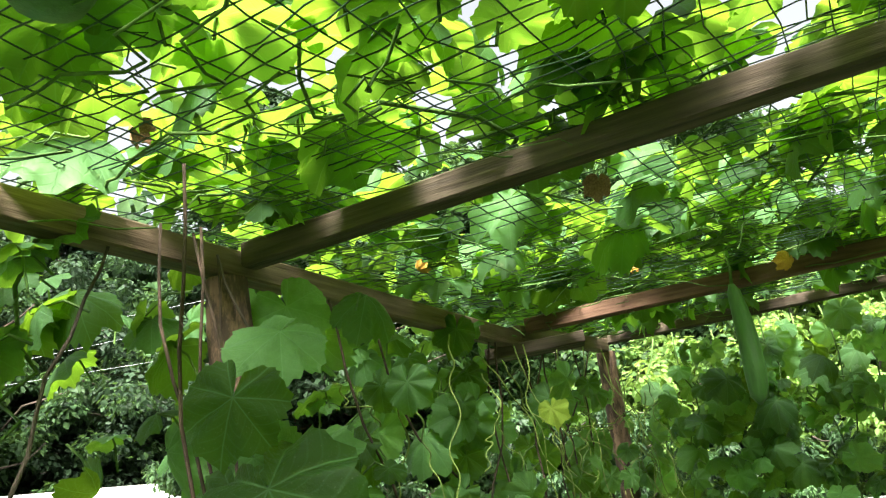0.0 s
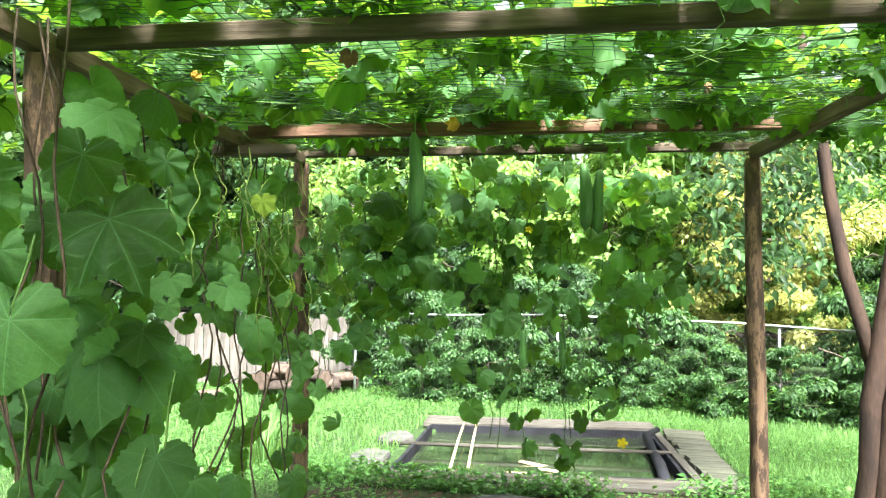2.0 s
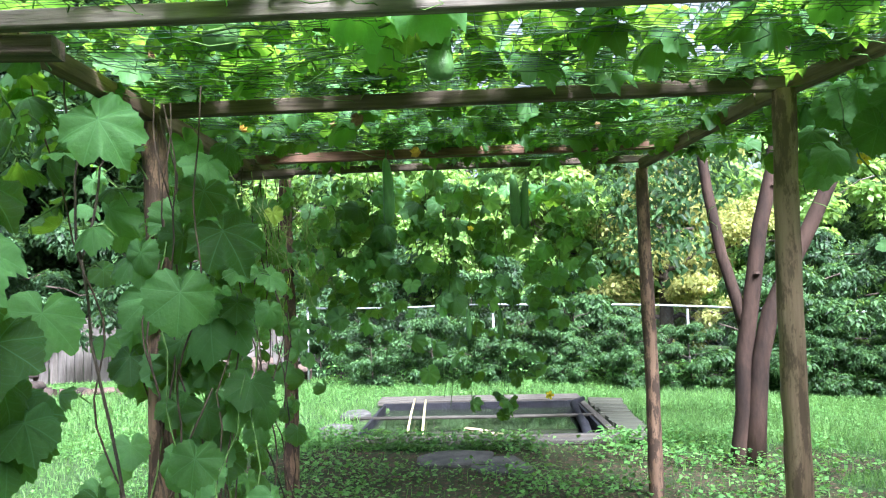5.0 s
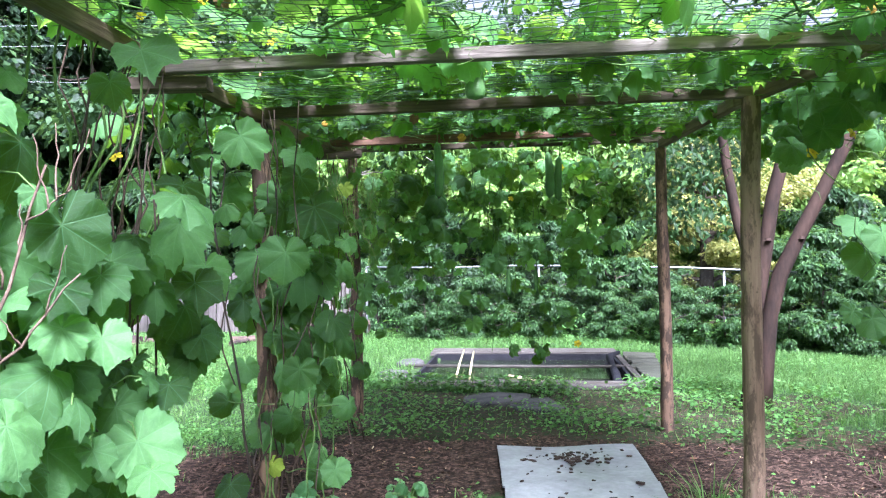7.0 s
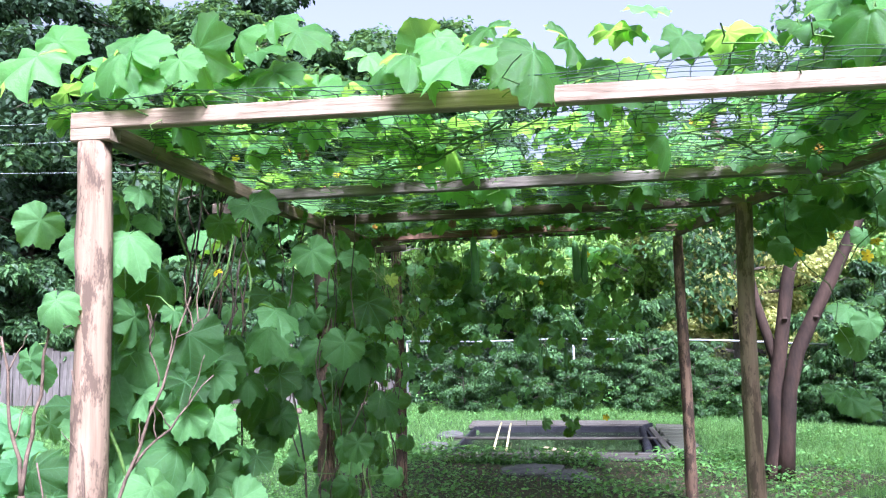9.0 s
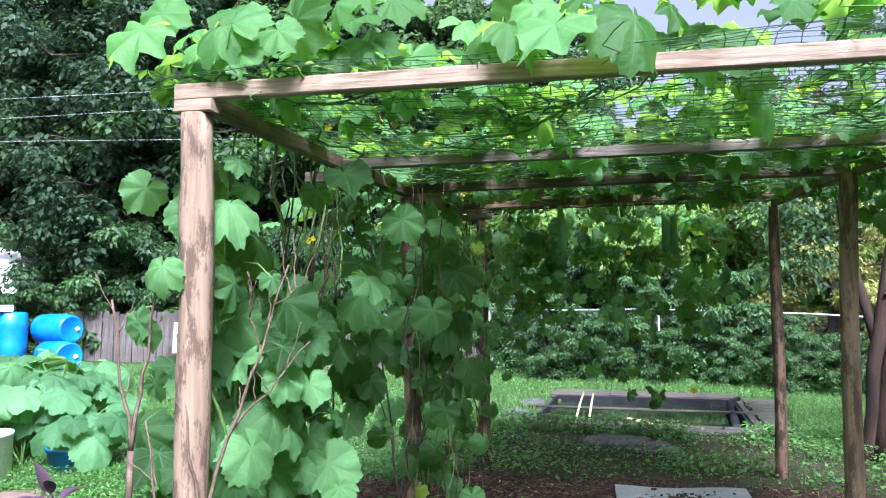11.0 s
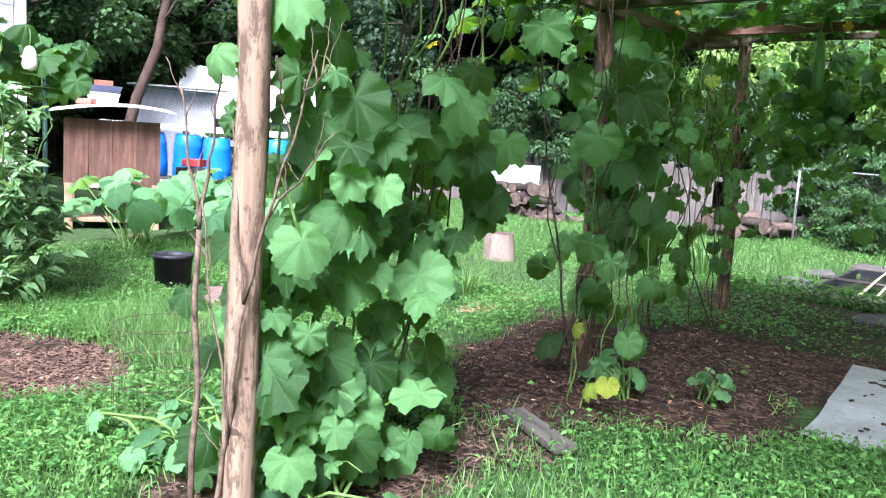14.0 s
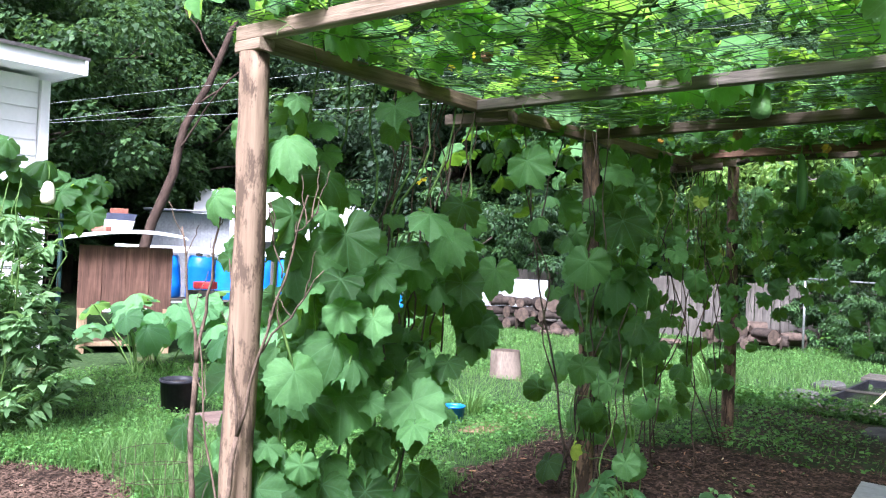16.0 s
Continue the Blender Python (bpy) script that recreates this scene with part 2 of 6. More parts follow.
def leaf_mat(name, dark, light, glow, through_=0.4, per="island", veins=0.0, rough=0.5, spots=0.0, gloss=0.14):
    """Leaf: a coated blade that lets light through; each leaf takes its own tone."""
    mat, nt, bs, out = nodes_of(name)
    if per == "island":
        rnd = nt.nodes.new("ShaderNodeNewGeometry").outputs["Random Per Island"]
    else:
        rnd = nt.nodes.new("ShaderNodeObjectInfo").outputs["Random"]
    col = ramp(nt, rnd, [(0.0, tuple(c * 0.5 for c in dark)), (0.55, tuple(a * 0.65 + b * 0.35 for a, b in zip(dark, light))), (1.0, light)])
    n = noise_node(nt, 9, 3)
    col = mix(nt, 0.5, col, ramp(nt, n, [(0.3, (0.55, 0.58, 0.6)), (0.7, (1.35, 1.28, 1.15))]), "MULTIPLY")
    tcol = mix(nt, 0.8, mix(nt, 1.0, col, (2.2, 2.2, 1.2), "MULTIPLY"), glow)
    if veins:
        uv = nt.nodes.new("ShaderNodeUVMap")
        sp = nt.nodes.new("ShaderNodeSeparateXYZ")
        nt.links.new(uv.outputs["UV"], sp.inputs[0])
        ang = maths(nt, "ARCTAN2", sp.outputs[0], sp.outputs[1])
        r = maths(nt, "SQRT", maths(nt, "ADD", maths(nt, "MULTIPLY", sp.outputs[0], sp.outputs[0]), maths(nt, "MULTIPLY", sp.outputs[1], sp.outputs[1])))
        k = maths(nt, "ABSOLUTE", maths(nt, "SUBTRACT", maths(nt, "FRACT", maths(nt, "ADD", maths(nt, "MULTIPLY", ang, 1 / 0.87), 0.5)), 0.5))
        dist = maths(nt, "MULTIPLY", k, r)
        main = ramp(nt, dist, [(0.003, (1, 1, 1)), (0.013, (0, 0, 0))])
        w = maths(nt, "FRACT", maths(nt, "MULTIPLY", maths(nt, "SUBTRACT", r, maths(nt, "MULTIPLY", k, 0.45)), 8.0))
        side = ramp(nt, maths(nt, "ABSOLUTE", maths(nt, "SUBTRACT", w, 0.5)), [(0.0, (0.35, 0.35, 0.35)), (0.12, (0, 0, 0))])
        vein = mix(nt, 1.0, main, side, "LIGHTEN")
        col = mix(nt, maths(nt, "MULTIPLY", vein, veins), col, tuple(min(1, c * 1.6 + 0.015) for c in light))
        quilt = noise_node(nt, 17, 4)
        bump(nt, bs, maths(nt, "ADD", maths(nt, "MULTIPLY", quilt, 1.6), maths(nt, "MULTIPLY", vein, -0.5)), 0.38, 0.010)
    else:
        bump(nt, bs, noise_node(nt, 40, 2), 0.25, 0.01)
    if spots:
        s = noise_node(nt, 60, 2)
        col = mix(nt, ramp(nt, s, [(0.66, (0, 0, 0)), (0.70, (spots, spots, spots))]), col, (0.45, 0.42, 0.2))
    nt.links.new(col, bs.inputs["Base Color"])
    bs.inputs["Roughness"].default_value = rough
    bs.inputs["Specular IOR Level"].default_value = gloss
    tr = nt.nodes.new("ShaderNodeBsdfTranslucent")
    nt.links.new(tcol, tr.inputs["Color"])
    ms = nt.nodes.new("ShaderNodeMixShader")
    ms.inputs[0].default_value = through_
    nt.links.new(bs.outputs[0], ms.inputs[1])
    nt.links.new(tr.outputs[0], ms.inputs[2])
    nt.links.new(ms.outputs[0], out.inputs["Surface"])
    return mat


def plain(name, a, b, scale=6, rough=0.7, stretch=None, bumps=0.3, dist=0.01, metal=0.0, per_object=0.0, speck=0.45):
    """Two tones mixed by noise at two scales, with a fine relief."""
    mat, nt, bs, out = nodes_of(name)
    n1, n2 = noise_node(nt, scale, 5, stretch), noise_node(nt, scale * 7, 3, stretch)
    col = ramp(nt, n1, [(0.33, a), (0.67, b)])
    col = mix(nt, speck, col, ramp(nt, n2, [(0.3, (0.55, 0.55, 0.55)), (0.7, (1.25, 1.25, 1.25))]), "MULTIPLY")
    if per_object:
        rnd = nt.nodes.new("ShaderNodeObjectInfo").outputs["Random"]
        col = mix(nt, per_object, col, ramp(nt, rnd, [(0, (0.5, 0.5, 0.52)), (1, (1.4, 1.35, 1.3))]), "MULTIPLY")
    nt.links.new(col, bs.inputs["Base Color"])
    bs.inputs["Roughness"].default_value, bs.inputs["Metallic"].default_value = rough, metal
    bs.inputs["Specular IOR Level"].default_value = 0.5 if rough < 0.6 else 0.2
    bump(nt, bs, n2, bumps, dist)
    return mat


def wood_mat(name, a, b, crack, axis=2, scale=1.0, rough=0.8, knots=0.5):
    """Grain drawn out along one axis, with dark checks and knots."""
    mat, nt, bs, out = nodes_of(name)
    st = [22 * scale, 22 * scale, 22 * scale]
    st[axis] = 1.3 * scale
    grain = noise_node(nt, 1.6, 6, tuple(st))
    st2 = [s * 2.5 for s in st]
    fine = noise_node(nt, 1.8, 4, tuple(st2))
    col = ramp(nt, grain, [(0.3, a), (0.7, b)])
    col = mix(nt, 0.6, col, ramp(nt, fine, [(0.3, (0.6, 0.57, 0.52)), (0.65, (1.2, 1.2, 1.2))]), "MULTIPLY")
    blot = noise_node(nt, 3.2, 3)
    col = mix(nt, knots, col, ramp(nt, blot, [(0.35, (0.55, 0.5, 0.46)), (0.6, (1.08, 1.08, 1.08))]), "MULTIPLY")
    col = mix(nt, ramp(nt, fine, [(0.24, (0.8, 0.8, 0.8)), (0.36, (0, 0, 0))]), col, crack)
    rnd = nt.nodes.new("ShaderNodeObjectInfo").outputs["Random"]
    col = mix(nt, 0.5, col, ramp(nt, rnd, [(0, (0.75, 0.75, 0.77)), (1, (1.15, 1.12, 1.08))]), "MULTIPLY")
    nt.links.new(col, bs.inputs["Base Color"])
    bs.inputs["Specular IOR Level"].default_value = 0.2
    bs.inputs["Roughness"].default_value = rough
    bump(nt, bs, fine, 0.6, 0.006)
    return mat


LEAF = leaf_mat("gourd_leaf", (0.011, 0.040, 0.010), (0.088, 0.196, 0.074), (0.33, 0.63, 0.03), 0.30, "object", 0.34, 0.50, 0.2, 0.13)
# same tones as LEAF, made more translucent so the roof glows
LEAF_MASS = leaf_mat("gourd_leaf_mass", (0.011, 0.040, 0.010), (0.088, 0.196, 0.074), (0.32, 0.59, 0.04), 0.41, "island", 0.28, 0.50, 0.2, 0.13)
# lit copy of LEAF: sunlight painted into roof and curtain leaves
SUNLIT_LEAF = leaf_mat("sunlit_gourd_leaf", (0.030, 0.095, 0.024), (0.105, 0.250, 0.085), (0.38, 0.70, 0.08), 0.48, "object", 0.3, 0.45, 0.4, 0.28)
# leaf tone lightened to paint sun onto the trees behind the fence
SUNLIT_TREE_LEAF = leaf_mat("sunlit_tree_leaf", (0.065, 0.14, 0.04), (0.23, 0.36, 0.11), (0.42, 0.62, 0.12), 0.42)
LEAF_YELLOW = leaf_mat("gourd_leaf_yellowing", (0.13, 0.23, 0.03), (0.28, 0.34, 0.05), (0.55, 0.65, 0.08), 0.4, "object", 0.3)
LEAF_PALE = leaf_mat("squash_leaf", (0.05, 0.135, 0.06), (0.12, 0.255, 0.115), (0.36, 0.66, 0.14), 0.36, "object", 0.3, 0.5)
TREE_LEAF = leaf_mat("tree_leaf", (0.014, 0.038, 0.017), (0.064, 0.124, 0.046), (0.15, 0.28, 0.06), 0.27)
TREE_DARK = leaf_mat("conifer_leaf", (0.014, 0.030, 0.018), (0.040, 0.075, 0.037), (0.08, 0.16, 0.05), 0.2)
TREE_YELLOW = leaf_mat("yellowing_tree_leaf", (0.15, 0.20, 0.06), (0.42, 0.41, 0.16), (0.55, 0.54, 0.16), 0.4)
BUSH_LEAF = leaf_mat("bush_leaf", (0.010, 0.031, 0.012), (0.066, 0.138, 0.048), (0.20, 0.38, 0.08), 0.28, gloss=0.2)
HEDGE_LEAF = leaf_mat("hedge_leaf", (0.009, 0.027, 0.012), (0.044, 0.094, 0.036), (0.16, 0.30, 0.07), 0.26, gloss=0.2)
WEED_LEAF = leaf_mat("weed_leaf", (0.028, 0.092, 0.024), (0.12, 0.265, 0.075), (0.28, 0.50, 0.08), 0.30)
GRASS = leaf_mat("grass_blade", (0.036, 0.10, 0.028), (0.15, 0.275, 0.085), (0.26, 0.45, 0.09), 0.3)
SHRUB_LEAF = leaf_mat("tall_weed_leaf", (0.075, 0.155, 0.065), (0.19, 0.32, 0.15), (0.32, 0.54, 0.16), 0.32)
STEM = plain("vine_stem", (0.045, 0.10, 0.022), (0.12, 0.20, 0.05), 14, 0.7)
PALE_STEM = plain("pale_tendril", (0.09, 0.14, 0.03), (0.20, 0.25, 0.06), 14, 0.7)
DRY_STEM = plain("dry_stem", (0.028, 0.020, 0.014), (0.085, 0.056, 0.04), 20, 0.85)
PETAL = leaf_mat("yellow_petal", (0.74, 0.52, 0.01), (0.86, 0.68, 0.03), (0.9, 0.72, 0.03), 0.4, "object")


def log_mat(name, pale, tan, bark, amount):
    """A peeled log: long streaks, strips of bark left on, checks and small knots."""
    mat, nt, bs, out = nodes_of(name)
    streak = noise_node(nt, 1.0, 5, (16, 16, 1.1))
    fibre = noise_node(nt, 1.0, 4, (75, 75, 3.5))
    left = noise_node(nt, 1.0, 6, (17, 17, 5.0), rough=0.75)
    col = ramp(nt, streak, [(0.32, tan), (0.62, pale)])
    col = mix(nt, 0.55, col, ramp(nt, fibre, [(0.3, (0.6, 0.58, 0.55)), (0.62, (1.15, 1.15, 1.15))]), "MULTIPLY")
    col = mix(nt, ramp(nt, left, [(amount, (0.9, 0.9, 0.9)), (amount + 0.07, (0, 0, 0))]), col, bark)
    knot = noise_node(nt, 17, 1)
    col = mix(nt, ramp(nt, knot, [(0.74, (0, 0, 0)), (0.78, (0.85, 0.85, 0.85))]), col, (0.035, 0.022, 0.016))
    col = mix(nt, ramp(nt, fibre, [(0.22, (0.8, 0.8, 0.8)), (0.32, (0, 0, 0))]), col, (0.06, 0.038, 0.026))
    nt.links.new(col, bs.inputs["Base Color"])
    bs.inputs["Specular IOR Level"].default_value = 0.2
    bs.inputs["Roughness"].default_value = 0.85
    both = maths(nt, "ADD", maths(nt, "MULTIPLY", fibre, 0.5), left)
    bump(nt, bs, both, 0.7, 0.008)
    return mat


POST = log_mat("peeled_log", (0.20, 0.128, 0.086), (0.095, 0.057, 0.039), (0.042, 0.028, 0.021), 0.47)
POST_PALE = log_mat("pale_peeled_log", (0.225, 0.160, 0.112), (0.138, 0.092, 0.062), (0.070, 0.047, 0.033), 0.43)
BEAM_X = wood_mat("weathered_rafter", (0.038, 0.029, 0.022), (0.125, 0.096, 0.072), (0.018, 0.013, 0.01), 0)
BEAM_Y = wood_mat("weathered_beam", (0.075, 0.052, 0.036), (0.225, 0.165, 0.115), (0.02, 0.015, 0.011), 1)
BEAM_RED = wood_mat("reddish_rafter", (0.07, 0.036, 0.024), (0.19, 0.11, 0.075), (0.02, 0.012, 0.01), 0)
RAFTER_PALE = wood_mat("greyed_rafter", (0.055, 0.048, 0.042), (0.19, 0.165, 0.142), (0.03, 0.024, 0.02), 0)
NEW_X = wood_mat("new_rafter", (0.15, 0.108, 0.078), (0.30, 0.235, 0.178), (0.075, 0.048, 0.03), 0, 1.0, 0.7, 0.45)
BARK = plain("smooth_brown_bark", (0.014, 0.009, 0.007), (0.048, 0.028, 0.020), 7, 0.85, (1, 1, 0.3), 0.5)
DARK_BARK = plain("dark_bark", (0.035, 0.028, 0.022), (0.09, 0.07, 0.055), 9, 0.9, (1, 1, 0.25), 0.8, 0.02)
NET = plain("net_twine", (0.012, 0.035, 0.018), (0.03, 0.075, 0.035), 30, 0.4)

# ---- ground ----
def bed_mask(x, y):
    """1 inside the bare mulched bed under the pergola and the two bare patches."""
    x, y = np.asarray(x, float), np.asarray(y, float)
    w = 0.14 * np.sin(x * 5.1 + y * 2.3) + 0.10 * np.sin(y * 7.3 - x * 3.1) + 0.05 * np.sin(x * 17 + y * 13)
    a = 1 - np.hypot((x + 1.0) / 1.05, (y - 1.35) / 1.35) + w
    b = 1 - np.hypot((x - 0.55) / 2.6, (y - 2.35) / 0.75) + w
    c = 1 - np.hypot((x + 3.28) / 0.78, (y + 0.78) / 0.42) + 0.6 * w
    d = 1 - np.hypot((x + 1.15) / 0.42, (y + 0.75) / 0.7) + w
    return np.maximum.reduce([a, b, c, d])


def under_roof(x, y):
    """The ground behind the bed: sparse grass over soil, darkened partly in place of roof shade."""
    w = 0.25 * np.sin(x * 3.1 + y) + 0.2 * np.sin(y * 4.3 - x * 2.0)
    return (x > -1.5 + w) & (x < 2.9 + w) & (y > 2.4) & (y < 5.35 + w)


def make_ground():
    fx = np.concatenate([[-900, -200, -60, -30], np.arange(-16, 9.01, 0.16), [14, 30, 80, 300, 900]])
    fy = np.concatenate([[-900, -200, -40, -14], np.arange(-6, 14.01, 0.16), [18, 26, 60, 200, 900]])
    X, Y = np.meshgrid(fx, fy)
    Z = ground_z(X, Y) + rng.normal(0, 0.006, X.shape)
    hole = (np.abs(X - 0.08) < 1.18) & (Y > 5.62) & (Y < 8.08)
    Z[hole] -= 0.42
    nx, ny = len(fx), len(fy)
    V = np.stack([X, Y, Z], -1).reshape(-1, 3)
    i = np.arange(nx * ny).reshape(ny, nx)
    a, b, c, d = i[:-1, :-1].ravel(), i[:-1, 1:].ravel(), i[1:, 1:].ravel(), i[1:, :-1].ravel()
    F = np.vstack([np.stack([a, b, c], 1), np.stack([a, c, d], 1)])
    me = tri_mesh("ground", V, F)
    at = me.attributes.new("bare", "FLOAT", "POINT")
    bare = np.clip(bed_mask(V[:, 0], V[:, 1]) * 4, -1, 1)
    # dark soil tone below the roof, partly painted-in shade
    bare = np.where(under_roof(V[:, 0], V[:, 1]), np.maximum(bare, 0.16), bare)
    at.data.foreach_set("value", bare.astype(np.float32))
    mat, nt, bs, out = nodes_of("earth_and_turf")
    n1, n2, n3 = noise_node(nt, 1.4, 5), noise_node(nt, 26, 5), noise_node(nt, 70, 4)
    turf = ramp(nt, n2, [(0.3, (0.014, 0.026, 0.010)), (0.55, (0.035, 0.066, 0.022)), (0.72, (0.085, 0.11, 0.045))])
    turf = mix(nt, ramp(nt, n1, [(0.62, (0, 0, 0)), (0.74, (0.7, 0.7, 0.7))]), turf, (0.20, 0.13, 0.07))
    mulch = ramp(nt, n2, [(0.3, (0.006, 0.0045, 0.004)), (0.52, (0.034, 0.022, 0.016)), (0.70, (0.13, 0.085, 0.064))])
    mulch = mix(nt, 0.6, mulch, ramp(nt, n3, [(0.35, (0.4, 0.4, 0.4)), (0.7, (1.5, 1.4, 1.3))]), "MULTIPLY")
    att = nt.nodes.new("ShaderNodeAttribute")
    att.attribute_name = "bare"
    f = maths(nt, "ADD", att.outputs["Fac"], maths(nt, "MULTIPLY", maths(nt, "SUBTRACT", n2, 0.5), 1.6))
    col = mix(nt, ramp(nt, f, [(0.0, (0, 0, 0)), (0.25, (1, 1, 1))]), turf, mulch)
    nt.links.new(col, bs.inputs["Base Color"])
    bs.inputs["Roughness"].default_value = 0.95
    bs.inputs["Specular IOR Level"].default_value = 0.1
    bump(nt, bs, n2, 0.8, 0.04)
    ob = obj("ground", me, mat)
    return tagged(ob, "weedy green lawn with bare dark mulch beds", "ground", kind="structure")


make_ground()

# ---- pergola ----
pergola = thing("pergola", "open garden pergola of peeled log posts and weathered lumber rafters", "pergola")


def log_post(x, y, top, r=0.046, lean=(0, 0), mat=None, seed=0):
    mat = mat or POST
    r0 = np.random.default_rng(seed)
    z = np.linspace(-0.25, 1, 26)
    zz = np.where(z < 0, z, z * top)
    px = x + lean[0] * (1 - zz / top) + 0.006 * np.sin(zz * 3 + seed)
    py = y + lean[1] * (1 - zz / top) + 0.006 * np.cos(zz * 2.3 + seed)
    g = Geo()
    rad = r * (1.08 - 0.14 * zz / top) * (1 + r0.normal(0, 0.022, 26))
    g.tube(np.stack([px, py, zz], 1), rad, 12)
    V = g.V[0]
    V[:, :2] += r0.normal(0, 0.0016, (len(V), 2))
    return part("post", g, mat, pergola, "", True)


POSTS = [(-1.092, -1.20, 1.966, 0.052), (-1.10, 1.08, 1.975, 0.047), (-1.175, 3.52, 2.115, 0.044), (1.185, 3.50, 2.116, 0.044), (1.225, 1.12, 2.03, 0.046), (1.58, -1.20, 1.965, 0.05)]
for i, (px, py, top, r) in enumerate(POSTS):
    log_post(px, py, top, r, ((0.01, 0), (0.04, 0.0), (0.02, 0), (0.012, 0), (-0.02, 0.02), (0, 0))[i], POST_PALE if i in (0, 4, 5) else POST, seed=i + 3)


def bar(name, a, b, w, h, mat, axis, label=""):
    """A sawn length of lumber from a to b."""
    a, b = Vector(a), Vector(b)
    d = b - a
    g = Geo()
    s = [w, w, h]
    s[axis] = d.length
    g.box((0, 0, 0), s, None, 0.004)
    base = Vector([1.0 if i == axis else 0.0 for i in range(3)])
    q = base.rotation_difference(d.normalized()).to_matrix().to_4x4()
    return obj(name, g.mesh(name, False), mat, pergola, label, Matrix.Translation((a + b) / 2) @ q)


bar("side_beam", (-1.09, -1.175, 2.013), (-1.11, 0.14, 2.008), 0.05, 0.056, BEAM_Y, 1)
bar("side_beam", (-1.11, 0.15, 2.005), (-1.12, 2.44, 2.024), 0.05, 0.058, BEAM_Y, 1)
bar("side_beam", (-1.125, 2.45, 2.05), (-1.17, 3.47, 2.14), 0.05, 0.056, BEAM_Y, 1)
bar("side_beam", (1.575, -1.175, 1.995), (1.245, 1.40, 2.064), 0.055, 0.058, BEAM_Y, 1)
bar("side_beam", (1.24, 1.41, 2.066), (1.185, 3.47, 2.146), 0.05, 0.058, BEAM_Y, 1)
bar("corner_block", (-1.145, -1.205, 1.986), (-1.02, -1.205, 1.986), 0.06, 0.038, NEW_X, 0, "short pale offcut on the post top")
bar("splice_block", (-1.28, 0.07, 1.953), (-0.955, 0.10, 1.953), 0.085, 0.048, BEAM_X, 0)
bar("splice_block", (-1.20, 2.36, 1.972), (-0.90, 2.50, 1.998), 0.085, 0.04, BEAM_X, 0)
bar("rafter", (-1.15, -1.205, 2.031), (2.12, -1.205, 2.008), 0.045, 0.050, NEW_X, 0, "pale newer lumber rafter")
bar("rafter", (-1.083, 0.03, 2.002), (1.385, 0.03, 2.012), 0.042, 0.045, RAFTER_PALE, 0)
bar("rafter", (-1.083, 1.12, 2.030), (1.225, 1.12, 2.052), 0.045, 0.052, BEAM_X, 0)
bar("rafter", (-1.10, 2.50, 2.078), (1.185, 2.75, 2.140), 0.045, 0.052, BEAM_RED, 0)
bar("rafter", (-1.21, 3.50, 2.168), (1.23, 3.50, 2.182), 0.045, 0.044, BEAM_X, 0)


# ---- net ----
def net_z(x, y):
    base = np.interp(y, [-1.3, -1.2, 0.03, 1.15, 2.62, 3.5, 4.2], [2.066, 2.066, 2.038, 2.090, 2.142, 2.212, 2.23])
    return base - 0.015 * np.abs(np.sin(y * 2.6)) + 0.012 * np.sin(x * 4 + y)


def make_net():
    spare = np.random.default_rng(21)
    net = thing("trellis_net", "dark green plastic trellis netting stretched over the rafters", "netting")
    for i, x in enumerate(np.arange(-1.22, 1.56, 0.055)):
        y = np.linspace(-1.30, 3.66, 56)
        xx = x + 0.018 * np.sin(y * 3 + i) + rng.normal(0, 0.006, 56)
        part("strand", Geo().tube(np.stack([xx, y, net_z(xx, y) + rng.normal(0, 0.004, 56)], 1), 0.0015, 3, False), NET, net)
    for i, x in enumerate(np.arange(1.60, 1.96, 0.055)):
        y = np.linspace(-1.30, 0.1, 20)
        part("strand", Geo().tube(np.stack([x + 0.018 * np.sin(y * 3 + i), y, net_z(x, y) + spare.normal(0, 0.004, 20)], 1), 0.0015, 3, False), NET, net)
    for i, y in enumerate(np.arange(-1.30, 3.66, 0.036)):
        x = np.linspace(-1.26, 1.58 if y > 0.1 else 1.98, 32)
        yy = y + 0.02 * np.sin(x * 4 + i * 0.7) + rng.normal(0, 0.007, 32)
        part("strand", Geo().tube(np.stack([x, yy, net_z(x, yy) + rng.normal(0, 0.004, 32)], 1), 0.0015, 3, False), NET, net)


make_net()


# ---- vines ----
def leaves_on(parent, P, N, T, S, keep, mat=LEAF, mass=LEAF_MASS, name="leaf", lobed=0.0):
    """The first keep leaves become parts of their own, the rest one joined part."""
    R = frames(N, T)
    pick = np.where(rng.uniform(0, 1, len(P)) < lobed, rng.integers(0, 4, len(P)), rng.integers(4, len(GOURD), len(P)))
    for i in range(min(keep, len(P))):
        m = np.eye(4)
        m[:3, :3], m[:3, 3] = R[i] * S[i], P[i]
        ob = obj(name, GOURD_MESH[pick[i]], mat, parent, "", Matrix(m.tolist()))
        if mat is not LEAF or (i % 61 == 17 and S[i] < 0.075):
            ob.material_slots[0].link = "OBJECT"
            ob.material_slots[0].material = mat if mat is not LEAF else LEAF_YELLOW
    if len(P) > keep:
        V, F, U = strew(GOURD, pick[keep:], R[keep:], S[keep:], P[keep:])
        ob = obj("foliage", tri_mesh("foliage", V, F, U), mass, parent)
        ob["kind"] = "stuff"


GOURD_MESH = []
for b in GOURD:
    me = tri_mesh("gourd_leaf", *b)
    me.materials.append(LEAF)
    GOURD_MESH.append(me)


